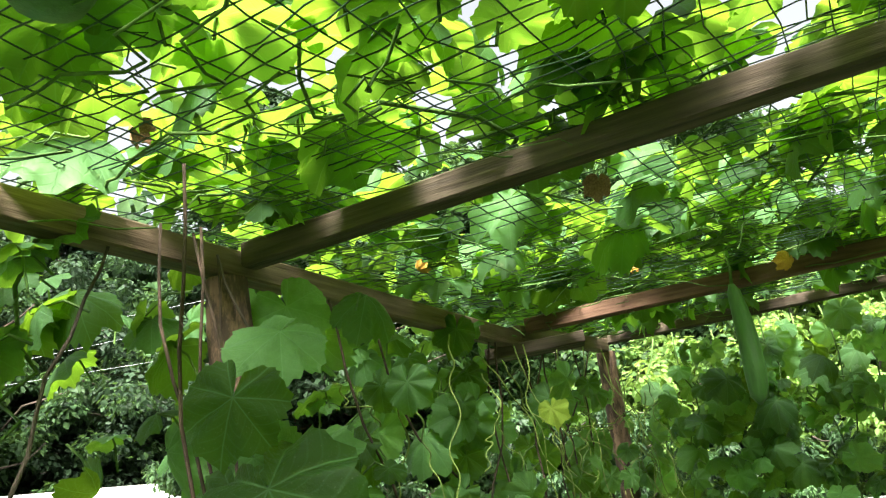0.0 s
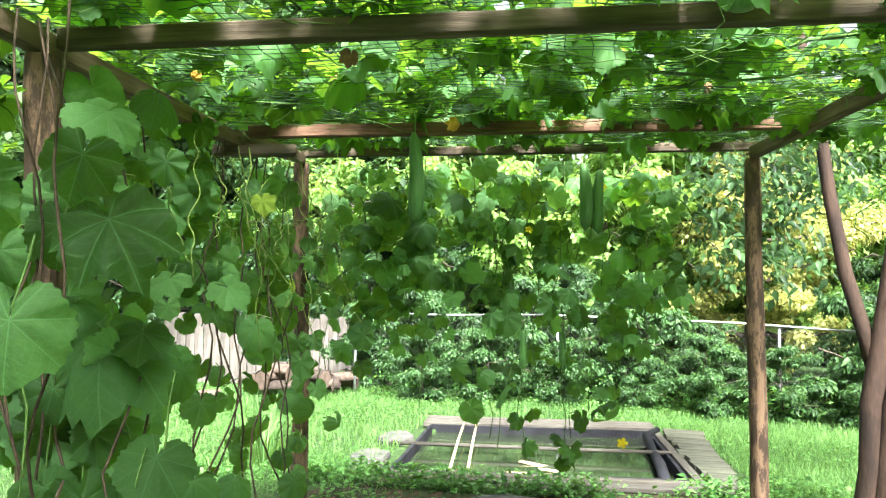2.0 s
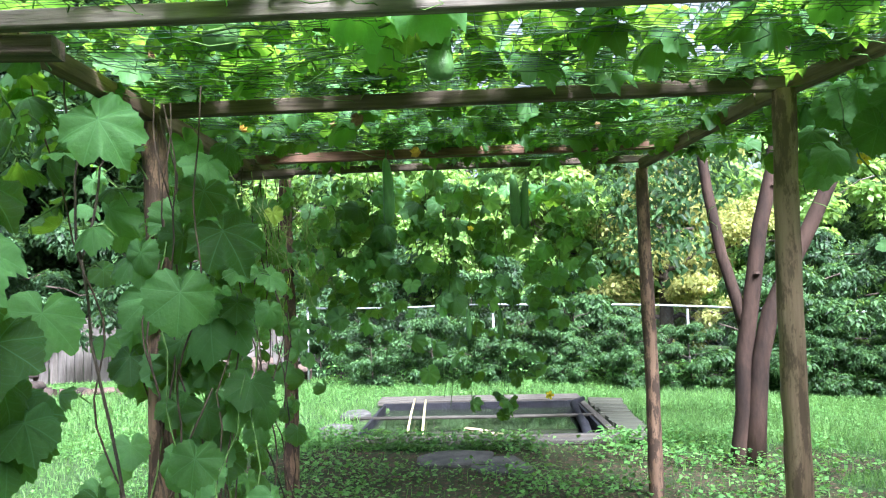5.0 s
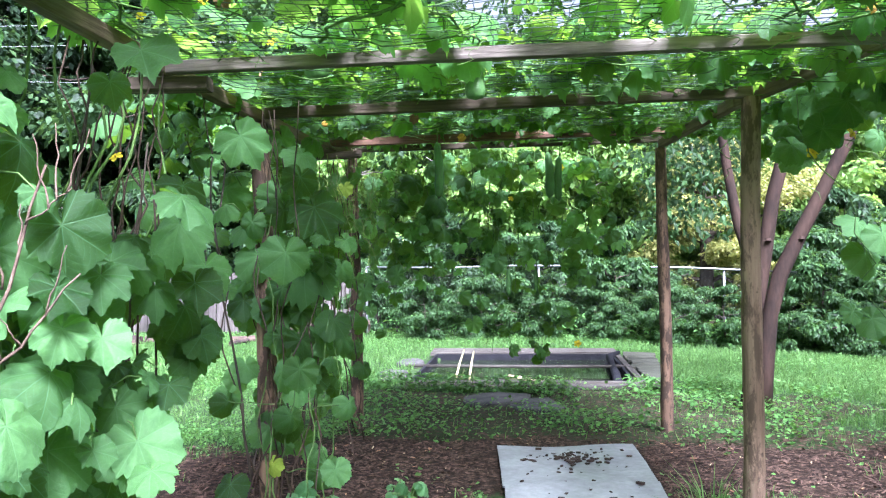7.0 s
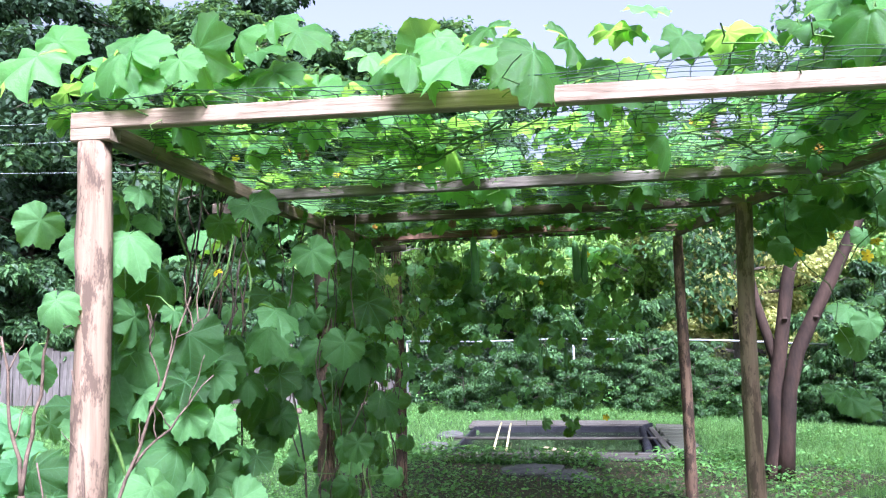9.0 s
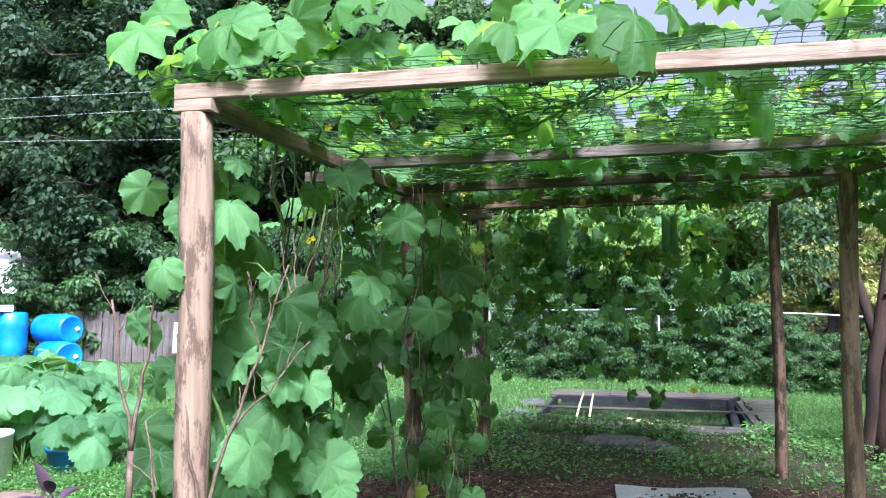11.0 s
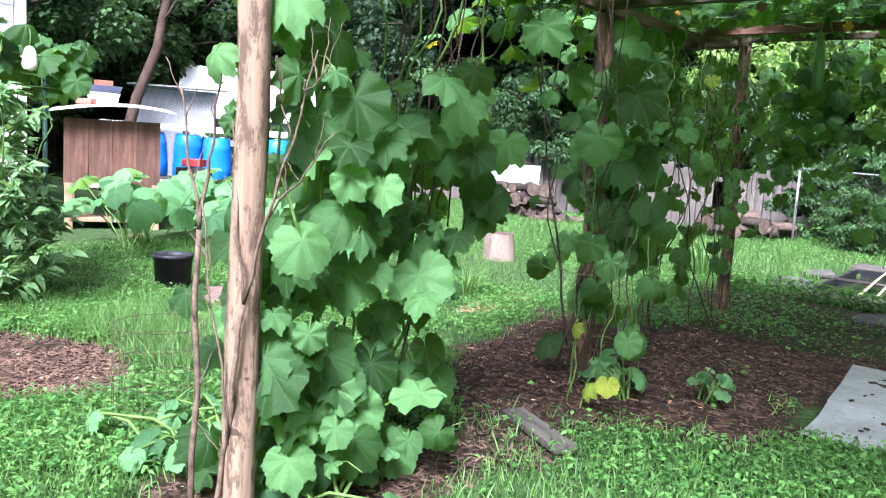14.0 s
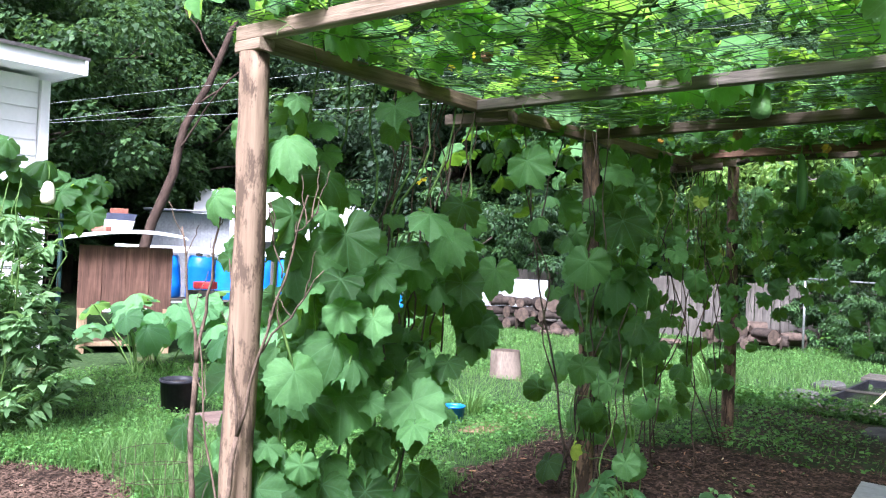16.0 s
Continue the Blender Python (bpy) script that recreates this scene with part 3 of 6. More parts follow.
def wander(a, b, n=14, amp=0.05, sag=0.0):
    """A wavering line from a to b."""
    t = np.linspace(0, 1, n)[:, None]
    P = np.asarray(a, float) * (1 - t) + np.asarray(b, float) * t
    ph = rng.uniform(0, 6.28, 6)
    w = np.stack([np.sin(t[:, 0] * 9 + ph[0]) + 0.6 * np.sin(t[:, 0] * 23 + ph[1]), np.sin(t[:, 0] * 8 + ph[2]) + 0.6 * np.sin(t[:, 0] * 19 + ph[3]), 0.5 * np.sin(t[:, 0] * 11 + ph[4])], 1)
    P = P + w * amp * np.minimum(1, 6 * t * (1 - t) + 0.1)
    P[:, 2] -= sag * 4 * (t * (1 - t))[:, 0]
    return P


def stems(parent, lines, r0, r1, mat, name="stem"):
    for L in lines:
        part(name, Geo().tube(L, np.linspace(r0, r1, len(L)), 5), mat, parent)


def petioles(parent, P, N, T, S, L=0.12, mat=STEM):
    """Leaf stalks behind the blades, joined."""
    g = Geo()
    for p, m, t, s in zip(P, N, T, S):
        q = p + (-t * 0.35 - m * 0.75 + rng.normal(0, 0.22, 3)) * L
        mid = (p + q) / 2 + np.array([0, 0, 0.02])
        g.tube([q, mid, p], [0.003, 0.0027, 0.0022], 4, False)
    part("stalk_tangle", g, mat, parent)["kind"] = "stuff"


def facing(n, out, spread):
    """Normals round a main direction."""
    return unit(np.asarray(out, float) + rng.normal(0, spread, (n, 3)))


def down(n, spread=0.5):
    return unit(np.array([0, 0, -1.0]) + rng.normal(0, spread, (n, 3)))


# near curtain, between the first two posts
near_vine = thing("gourd_vine", "dense climbing gourd vine with broad lobed green leaves and yellow flowers", "vine", at=(0, 0, 0))
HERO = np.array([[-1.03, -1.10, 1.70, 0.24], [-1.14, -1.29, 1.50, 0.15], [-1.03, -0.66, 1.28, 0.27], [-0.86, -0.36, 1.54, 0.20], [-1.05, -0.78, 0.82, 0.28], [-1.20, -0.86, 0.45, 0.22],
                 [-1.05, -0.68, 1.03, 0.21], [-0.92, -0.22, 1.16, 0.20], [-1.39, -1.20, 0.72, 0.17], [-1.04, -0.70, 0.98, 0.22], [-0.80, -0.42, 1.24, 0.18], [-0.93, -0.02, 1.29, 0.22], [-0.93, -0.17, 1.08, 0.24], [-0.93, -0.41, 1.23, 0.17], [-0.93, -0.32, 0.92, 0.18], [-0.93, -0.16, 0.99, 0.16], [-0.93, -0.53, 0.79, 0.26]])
n = 265
z = rng.uniform(0.08, 1.86, n)
y = np.where(z < 1.0, rng.uniform(-1.15, -0.32, n), rng.uniform(-1.08, 0.05, n))
x = -1.14 + rng.normal(0, 0.17, n) + 0.05 * np.sin(z * 5)
keep = ~((z > 1.45) & (rng.uniform(0, 1, n) < np.where(y > -0.75, 0.75, 0.35)))
P = np.stack([x, y, z], 1)[keep]
S = rng.uniform(0.07, 0.19, len(P))
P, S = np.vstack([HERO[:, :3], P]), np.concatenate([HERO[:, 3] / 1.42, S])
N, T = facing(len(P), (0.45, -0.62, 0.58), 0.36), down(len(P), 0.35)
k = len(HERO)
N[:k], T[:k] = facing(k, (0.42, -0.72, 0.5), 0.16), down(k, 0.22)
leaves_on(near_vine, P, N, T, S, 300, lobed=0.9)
petioles(near_vine, P, N, T, S)
stems(near_vine, [wander((-1.2, -1.0 + 0.09 * k, 0.0), (-1.12, -0.9 + 0.16 * k, 2.0), 18, 0.05) for k in range(7)], 0.008, 0.004, STEM)
stems(near_vine, [wander((-1.13 + rng.normal(0, 0.05), -0.55 + 0.05 * k, rng.uniform(0.7, 1.3)), (-1.10 + rng.normal(0, 0.06), -0.40 + 0.045 * k, 2.02), 14, 0.025) for k in range(11)], 0.0045, 0.0028, DRY_STEM)

# the vine on the middle post
mid_vine = thing("gourd_vine", "climbing gourd vine wound round a post, with large drooping leaves", "vine")
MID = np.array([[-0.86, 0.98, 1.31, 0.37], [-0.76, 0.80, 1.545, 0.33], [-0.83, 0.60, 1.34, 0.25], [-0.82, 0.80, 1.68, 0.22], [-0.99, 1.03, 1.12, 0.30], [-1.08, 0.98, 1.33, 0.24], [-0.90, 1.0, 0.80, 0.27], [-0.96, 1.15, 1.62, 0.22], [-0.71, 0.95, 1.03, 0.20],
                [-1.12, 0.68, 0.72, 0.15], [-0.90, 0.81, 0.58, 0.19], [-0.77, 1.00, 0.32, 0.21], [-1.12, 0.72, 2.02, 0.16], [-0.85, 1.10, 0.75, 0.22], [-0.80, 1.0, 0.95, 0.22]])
n = 110
z = rng.uniform(0.25, 1.95, n)
y = 1.15 + np.abs(rng.normal(0.0, 0.25, n)) - 0.25
x = -0.98 + rng.normal(0.02, 0.13, n)
P = np.stack([x, y, z], 1)
S = rng.uniform(0.07, 0.16, n)
keep = rng.uniform(0, 1, n) < np.where(z < 0.7, 0.35, np.where(z > 1.62, 0.25, 0.8))
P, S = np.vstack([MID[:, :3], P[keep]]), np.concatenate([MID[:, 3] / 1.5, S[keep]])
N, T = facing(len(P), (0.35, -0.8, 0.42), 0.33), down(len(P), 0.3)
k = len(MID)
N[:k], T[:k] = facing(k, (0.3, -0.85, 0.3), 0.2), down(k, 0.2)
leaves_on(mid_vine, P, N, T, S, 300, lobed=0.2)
petioles(mid_vine, P, N, T, S)
stems(mid_vine, [wander((-1.0 + rng.normal(0, 0.07), 1.0 + rng.normal(0, 0.1), 0.05), (-1.05 + rng.normal(0, 0.12), 0.98 + rng.normal(0, 0.15), 2.0), 22, 0.03) for k in range(6)], 0.0045, 0.0028, DRY_STEM)

LOW = [((-1.107, 0.643, 0.70), 0.105, (0.7, -0.6, 0.1), 5, LEAF, "dark leaf hanging limp and half folded"), ((-0.667, 0.565, 0.22), 0.085, (0.3, -0.7, 0.6), 6, LEAF_YELLOW, "old leaf gone yellow"), ((-0.78, 0.60, 0.17), 0.08, (-0.2, -0.7, 0.7), 3, LEAF_YELLOW, "old leaf gone yellow"),
       ((-0.651, 0.707, 0.40), 0.12, (0.2, -0.9, 0.3), 7, LEAF, ""), ((-0.70, 0.35, 0.88), 0.13, (0.1, -0.9, 0.3), 7, LEAF, ""), ((-0.80, 0.45, 0.86), 0.12, (-0.3, -0.8, 0.3), 4, LEAF, ""), ((-0.86, 0.75, 0.62), 0.11, (0.5, -0.7, 0.2), 5, LEAF, ""), ((-0.62, 0.85, 0.66), 0.10, (0.6, -0.7, 0.3), 5, LEAF, ""), ((-0.93, 0.70, 0.42), 0.08, (-0.5, -0.8, 0.3), 4, LEAF_YELLOW, "leaf paling at the edges")]
for place, size, n, shape, mat, label in LOW:
    m = np.eye(4)
    m[:3, :3], m[:3, 3] = frames(np.array([n]), down(1, 0.15))[0] * size, place
    ob = obj("leaf", GOURD_MESH[shape], LEAF, mid_vine, label, Matrix(m.tolist()))
    if mat is not LEAF:
        ob.material_slots[0].link = "OBJECT"
        ob.material_slots[0].material = mat
    stems(mid_vine, [wander((-0.92, 0.85, place[2] - 0.05), place, 8, 0.015)], 0.0028, 0.0022, STEM)
stems(mid_vine, [wander((-0.86 + rng.normal(0, 0.10), 0.78 + rng.normal(0, 0.16), 0.02), (-0.92 + rng.normal(0, 0.14), 0.95 + rng.normal(0, 0.12), rng.uniform(0.8, 1.7)), 16, 0.025) for k in range(6)], 0.004, 0.0025, STEM)
stems(mid_vine, [wander((-0.82 + rng.normal(0, 0.14), 1.05 + rng.normal(0, 0.2), 0.02), (-0.88 + rng.normal(0, 0.14), 1.0 + rng.normal(0, 0.2), rng.uniform(0.6, 1.3)), 12, 0.02) for k in range(5)], 0.0045, 0.003, DRY_STEM)

# far left curtain
side_vine = thing("gourd_vine", "climbing gourd vine with bare twining stems and green leaves", "vine")
n = 240
y = rng.uniform(1.5, 3.6, n)
z = 2.0 - np.abs(rng.normal(0, 0.75, n))
x = -1.12 + rng.normal(0, 0.10, n)
ok = (z > 0.3) & ~((z > 1.72) & (rng.uniform(0, 1, n) < 0.6))
P = np.stack([x, y, z], 1)[ok]
S = rng.uniform(0.06, 0.13, len(P))
N, T = facing(len(P), (0.7, -0.7, 0.2), 0.4), down(len(P), 0.4)
leaves_on(side_vine, P, N, T, S, 300, lobed=0.4)
petioles(side_vine, P, N, T, S)
stems(side_vine, [wander((-1.1 + rng.normal(0, 0.08), rng.uniform(1.3, 3.5), 0.03), (-1.1, rng.uniform(1.3, 3.5), 2.05), 18, 0.035) for k in range(10)], 0.005, 0.003, DRY_STEM)
tend = []
for k in range(30):
    ty = rng.uniform(1.3, 3.5)
    tend.append(wander((-1.08 + rng.normal(0, 0.08), ty, rng.uniform(1.7, 2.1)), (-1.02 + rng.normal(0, 0.12), ty + rng.normal(0, 0.2), rng.uniform(1.1, 1.8)), 30, 0.016))
stems(side_vine, tend, 0.0027, 0.0016, PALE_STEM, "tendril")
m = np.eye(4)
m[:3, :3], m[:3, 3] = frames(np.array([[0.1, -0.9, 0.2]]), np.array([[0.1, 0, -1.0]]))[0] * 0.085, (-0.965, 2.30, 1.765)
ob = obj("leaf", GOURD_MESH[2], LEAF, side_vine, "young yellow-green leaf", Matrix(m.tolist()))
ob.material_slots[0].link = "OBJECT"
ob.material_slots[0].material = LEAF_YELLOW

# the hanging curtain beyond the far beam
far_vine = thing("hanging_vine", "curtain of hanging gourd vines with small green leaves", "vine")
n = 205
strings = np.linspace(-1.08, 0.84, 17) + rng.normal(0, 0.03, 17)
x = strings[rng.integers(0, 17, n)] + rng.normal(0, 0.045, n)
low = np.interp(x, [-1.1, -0.5, 0.0, 0.35, 0.6, 0.9], [0.95, 1.05, 0.55, 0.40, 0.95, 1.45])
z = low + (2.15 - low) * rng.uniform(0, 1, n) ** 0.75
y = 3.84 + rng.normal(0, 0.10, n)
P = np.stack([x, y, z], 1)
S = rng.uniform(0.07, 0.15, n)
N, T = facing(n, (0.1, -0.7, 0.5), 0.6), down(n, 0.4)
leaves_on(far_vine, P, N, T, S, 300, lobed=0.7)
petioles(far_vine, P, N, T, S, 0.09)
stems(far_vine, [wander((xx, 3.9 + rng.normal(0, 0.08), 2.2), (xx + rng.normal(0, 0.08), 3.95 + rng.normal(0, 0.08), np.interp(xx, [-1.1, 0.2, 0.9], [1.0, 0.45, 1.3])), 14, 0.04) for xx in np.linspace(-1.05, 0.85, 16)], 0.004, 0.0025, STEM)

# the roof of vines
roof_vine = thing("roof_vine", "thick mat of gourd vines with broad leaves spread over the netting", "vine")
n = 1850
x = rng.uniform(-1.35, 1.75, n)
y = -1.2 + 4.82 * rng.uniform(0, 1, n) ** 0.78
thin = (y < 0.35) & (rng.uniform(0, 1, n) < np.where(x > -0.1, 0.5, 0.2))
x, y = x[~thin], y[~thin]
n = len(x)
h = np.abs(rng.normal(0.06, 0.10, n)) + 0.02
P = np.stack([x, y, net_z(x, y) + h], 1)
S = rng.uniform(0.06, 0.17, n)
N = facing(n, (0, -0.15, 1.0), 0.38)
T = unit(rng.normal(0, 1, (n, 3)) * (1, 1, 0.3))
k = 44
fx = -1.25 + 2.95 * rng.uniform(0, 1, k) ** 1.5
fy = rng.uniform(-1.32, -0.85, k)
P = np.vstack([[(0.22, -1.27, 2.13)], np.stack([fx, fy, net_z(fx, fy) + rng.uniform(0.02, 0.24, k)], 1), P])
S = np.concatenate([[0.20], rng.uniform(0.10, 0.20, k), S])
N = np.vstack([facing(k + 1, (0, -0.6, 0.65), 0.3), N])
T = np.vstack([[(0, -0.3, -0.9)], facing(k, (0, -0.5, -0.2), 0.6), T])
y = P[:, 1]
P[(y < -1.0) & (P[:, 0] > 0.8), 2] += 0.09
order = np.argsort(y)
P, S, N, T = P[order], S[order], N[order], T[order]
leaves_on(roof_vine, P, N, T, S, 300, SUNLIT_LEAF, lobed=0.6)
petioles(roof_vine, P[:700], N[:700], T[:700], S[:700], 0.035)
lines = []
for k in range(46):
    a = np.array([rng.uniform(-1.2, 1.5), rng.uniform(-1.2, 3.55), 0])
    b = a + np.array([rng.normal(0, 0.7), rng.normal(0, 0.8), 0])
    b[:2] = np.clip(b[:2], (-1.3, -1.25), (1.6, 3.6))
    L = wander(a, b, 16, 0.06)
    L[:, 2] = net_z(L[:, 0], L[:, 1]) + rng.uniform(-0.02, 0.06) + 0.02 * np.sin(np.arange(16))
    lines.append(L)
stems(roof_vine, lines, 0.006, 0.003, STEM)
g = Geo()
for k in range(320):
    a = np.array([rng.uniform(-1.2, 1.5), rng.uniform(-1.2, 3.55), 0])
    ang = rng.uniform(0, 6.28)
    b = a + np.array([math.cos(ang), math.sin(ang), 0]) * rng.uniform(0.15, 0.6)
    L = wander(a, b, 10, 0.03)
    L[:, 2] = net_z(L[:, 0], L[:, 1]) + rng.uniform(-0.03, 0.03) - 0.05 * np.abs(np.sin(np.linspace(0, 3, 10))) * rng.uniform(0, 1)
    g.tube(L, rng.uniform(0.001, 0.0028), 4, False)
for k in range(90):
    a = np.array([rng.uniform(-1.2, 1.5), rng.uniform(-1.2, 3.55), 0])
    a[2] = float(net_z(a[0], a[1]))
    b = a + np.array([rng.normal(0, 0.08), rng.normal(0, 0.08), -rng.uniform(0.03, 0.14)])
    g.tube(wander(a, b, 9, 0.02), 0.0013, 4, False)
part("tendril_tangle", g, STEM, roof_vine)["kind"] = "stuff"

# leaves hanging outside the west beam
west_vine = thing("gourd_vine", "gourd vine trailing outside the beam with sunlit leaves", "vine")
n = 90
y = rng.uniform(0.15, 2.3, n)
z = 2.08 - np.abs(rng.normal(0.05, 0.28, n))
x = -1.32 + rng.normal(0, 0.14, n)
P = np.stack([x, y, z], 1)
S = rng.uniform(0.06, 0.14, n)
T = down(n, 0.45)
N = facing(n, (-0.3, -0.5, 0.7), 0.45)
leaves_on(west_vine, P, N, T, S, 300)
petioles(west_vine, P, N, T, S)
stems(west_vine, [wander((-1.15, 0.3 + 0.45 * k, 2.05), (-1.35, 0.2 + 0.5 * k, rng.uniform(1.3, 1.8)), 12, 0.05) for k in range(5)], 0.005, 0.003, STEM)


# ---- trees ----
def tree(name, label, base, height, radius, leaves, size, leaf, bark=DARK_BARK, trunk=0.16, low=0.25, shapes=OVAL, squash=1.0, kind="tree", seed=0, clump=0.62):
    r0 = np.random.default_rng(seed)
    top = thing(name, label, kind, at=base)
    g = Geo()
    lean = r0.normal(0, 0.03 * height, 2)
    t = np.linspace(0, 1, 12)
    trunk_pts = np.stack([lean[0] * t ** 2 + 0.01 * height * np.sin(t * 5), lean[1] * t ** 2, t * height * 0.93 - 0.15], 1)
    g.tube(trunk_pts, trunk * (1 - 0.85 * t) * np.where(t < 0.05, 1.35, 1), 8)
    k = max(14, int(height * 4))
    C = []
    for i in range(k):
        f = low + (0.97 - low) * (i + r0.uniform(0, 1)) / k
        a = i * 2.4 + r0.uniform(-0.5, 0.5)
        s = math.sin(math.pi * min(1, max(0.06, (f - low) / (1 - low) * 0.93 + 0.12))) ** 0.7
        reach = radius * s * r0.uniform(0.6, 1.1)
        p = np.array([np.interp(f, t * 0.93, trunk_pts[:, 0]), np.interp(f, t * 0.93, trunk_pts[:, 1]), f * height])
        q = p + np.array([math.cos(a) * reach, math.sin(a) * reach, reach * r0.uniform(-0.1, 0.45) * squash])
        L = np.linspace(p, q, 6) + r0.normal(0, 0.03 * reach, (6, 3))
        g.tube(L, np.linspace(trunk * 0.38 * (1 - f * 0.7), 0.012, 6), 5)
        for u in np.linspace(0.3, 1, 5):
            C.append(np.append(p + (q - p) * u + r0.normal(0, 0.16 * reach, 3), clump * (0.20 * reach + 0.12 * radius)))
    part("trunk", g, bark, top)
    C = np.array(C)
    idx = r0.integers(0, len(C), leaves)
    d = unit(r0.normal(0, 1, (leaves, 3))) * (r0.uniform(0, 1, (leaves, 1)) ** 0.4) * (1, 1, 0.6)
    P = C[idx, :3] + d * C[idx, 3:] * r0.uniform(0.7, 1.3, (len(C), 1))[idx]
    N = unit(d * 1.0 + np.array([0, 0, 0.8]) + r0.normal(0, 0.4, (leaves, 3)))
    T = unit(d + np.array([0, 0, -0.5]) + r0.normal(0, 0.5, (leaves, 3)))
    S = size * r0.uniform(0.6, 1.3, leaves)
    V, F, U = strew(shapes, r0.integers(0, len(shapes), leaves), frames(N, T), S, P)
    obj("crown", tri_mesh("crown", V, F, U), leaf, top)
    return top


RED_BARK = plain("reddish_bark", (0.025, 0.016, 0.012), (0.065, 0.042, 0.032), 8, 0.9, (1, 1, 0.25), 0.7, 0.02)
PALE_TRUNK = plain("grey_bark", (0.10, 0.085, 0.075), (0.22, 0.19, 0.17), 9, 0.9, (1, 1, 0.25), 0.7, 0.02)


def at_ground(x, y):
    return (x, y, float(ground_z(x, y)))


broad = tree("broadleaf_tree", "tall dark green broadleaf tree at the edge of the woods", at_ground(-9, 17), 10.8, 4.0, 52000, 0.18, TREE_LEAF, low=0.14, shapes=DIAMOND, seed=1)
broad2 = tree("broadleaf_tree", "tall dark green broadleaf tree at the edge of the woods", at_ground(-3, 18), 9.6, 3.8, 52000, 0.17, TREE_LEAF, low=0.10, shapes=DIAMOND, seed=2)
conifer = tree("conifer_tree", "tall dark conifer with drooping branches", at_ground(-13, 15), 12.5, 3.4, 45000, 0.17, TREE_DARK, low=0.10, shapes=DIAMOND, squash=-0.6, seed=3)
tree("yellowing_tree", "broadleaf tree with yellowing leaves", at_ground(3.4, 12.9), 5.0, 2.1, 34000, 0.075, TREE_YELLOW, low=0.15, shapes=DIAMOND, seed=4)
# last eight are unseen: added to close off low sky and shade the right lawn
for i, (src, x, y, s) in enumerate([(broad, 2.5, 18, 0.40), (broad, 8.5, 15, 0.40), (broad2, 13, 16, 0.5), (broad2, -17, 18, 1.1), (conifer, -20, 14, 1.0), (conifer, -8, 21, 1.05), (broad, -14, 21, 1.2), (broad, -23, 19, 1.2), (broad2, 1, 24, 0.55), (broad2, 8, 23, 0.55), (conifer, -27, 10, 1.0), (broad, -26, 4, 1.1), (broad2, 16, 9, 0.6), (broad2, -30, 14, 1.2), (broad, -5.5, 20.5, 1.0), (broad2, -11.5, 18, 1.1), (conifer, -16.5, 16.5, 1.0), (broad2, -20.5, 11, 1.0), (broad, -23, 7.5, 1.0), (broad2, -19.5, 7.5, 0.9), (broad, -17, 4.5, 0.8), (broad, 20, 0, 1.1), (broad2, 14, -10, 1.1), (broad, 2, -18, 1.1), (broad2, -10, -16, 1.1), (broad, -22, -8, 1.1), (broad, 6.3, -1.4, 0.66), (broad2, 8.5, -3.0, 0.8), (broad2, 9.5, 4.5, 0.7)]):
    c = copy_thing(src, pose(x, y, float(ground_z(x, y)), 0, 0, 57 * i) @ Matrix.Diagonal((s, s, s, 1)))

sapling = tree("young_tree", "young tree behind the fence, leaves coloured light as if sunlit", at_ground(1.2, 14.2), 5.1, 2.2, 16000, 0.15, SUNLIT_TREE_LEAF, PALE_TRUNK, 0.10, low=0.08, shapes=DIAMOND, seed=21)
for i, (x, y, s) in enumerate([(6.4, 14.6, 1.0), (9.6, 13.4, 1.0), (-1.6, 15.2, 1.0), (4.2, 16.0, 1.1), (12.5, 11.5, 1.0), (7.8, 17.0, 1.0), (-4.4, 15.6, 0.9), (0.0, 14.9, 0.95), (2.6, 14.6, 0.9), (-0.6, 13.6, 0.75)]):
    copy_thing(sapling, pose(x, y, float(ground_z(x, y)), 0, 0, 63 * i + 20) @ Matrix.Diagonal((s, s, s, 1)))

# bushes along the back fence
bush = tree("bush", "rank leafy bush overgrowing the fence", at_ground(0, 11.4), 1.7, 1.1, 13000, 0.082, BUSH_LEAF, low=0.02, shapes=OVAL, trunk=0.03, kind="bush", seed=11)
bush2 = tree("bush", "rank leafy bush overgrowing the fence", at_ground(6.8, 10.9), 2.3, 1.3, 15000, 0.084, HEDGE_LEAF, low=0.02, shapes=OVAL, trunk=0.03, kind="bush", seed=12)
for i, (src, x, y, s) in enumerate([(bush, -1.7, 11.8, 0.9), (bush2, -3.0, 14.2, 1.0), (bush, 1.6, 11.2, 1.1), (bush, 4.6, 10.3, 1.1), (bush, 5.9, 9.9, 0.7), (bush, 7.4, 9.5, 1.2), (bush2, 8.8, 9.0, 1.2), (bush2, 0.6, 12.6, 0.9), (bush, 2.4, 11.6, 0.7), (bush, -2.55, 11.7, 0.75), (bush, -1.5, 10.3, 0.55), (bush, -0.6, 10.4, 0.6), (bush, 0.4, 10.2, 0.5), (bush, 1.3, 10.3, 0.55), (bush, 2.2, 10.1, 0.6), (bush, 3.1, 10.0, 0.55), (bush, 4.0, 9.9, 0.5), (bush, 5.0, 9.8, 0.6), (bush, 6.1, 9.7, 0.55), (bush, 7.2, 9.5, 0.6), (bush, 8.4, 9.2, 0.6), (bush2, 5.6, 12.2, 1.2), (bush2, 7.5, 11.7, 1.2), (bush2, -1.2, 13.2, 1.1), (bush2, 10, 7.5, 1.4), (bush2, 11, 5, 1.5)]):
    copy_thing(src, pose(x, y, float(ground_z(x, y)), 0, 0, 77 * i) @ Matrix.Diagonal((s, s, s, 1)))


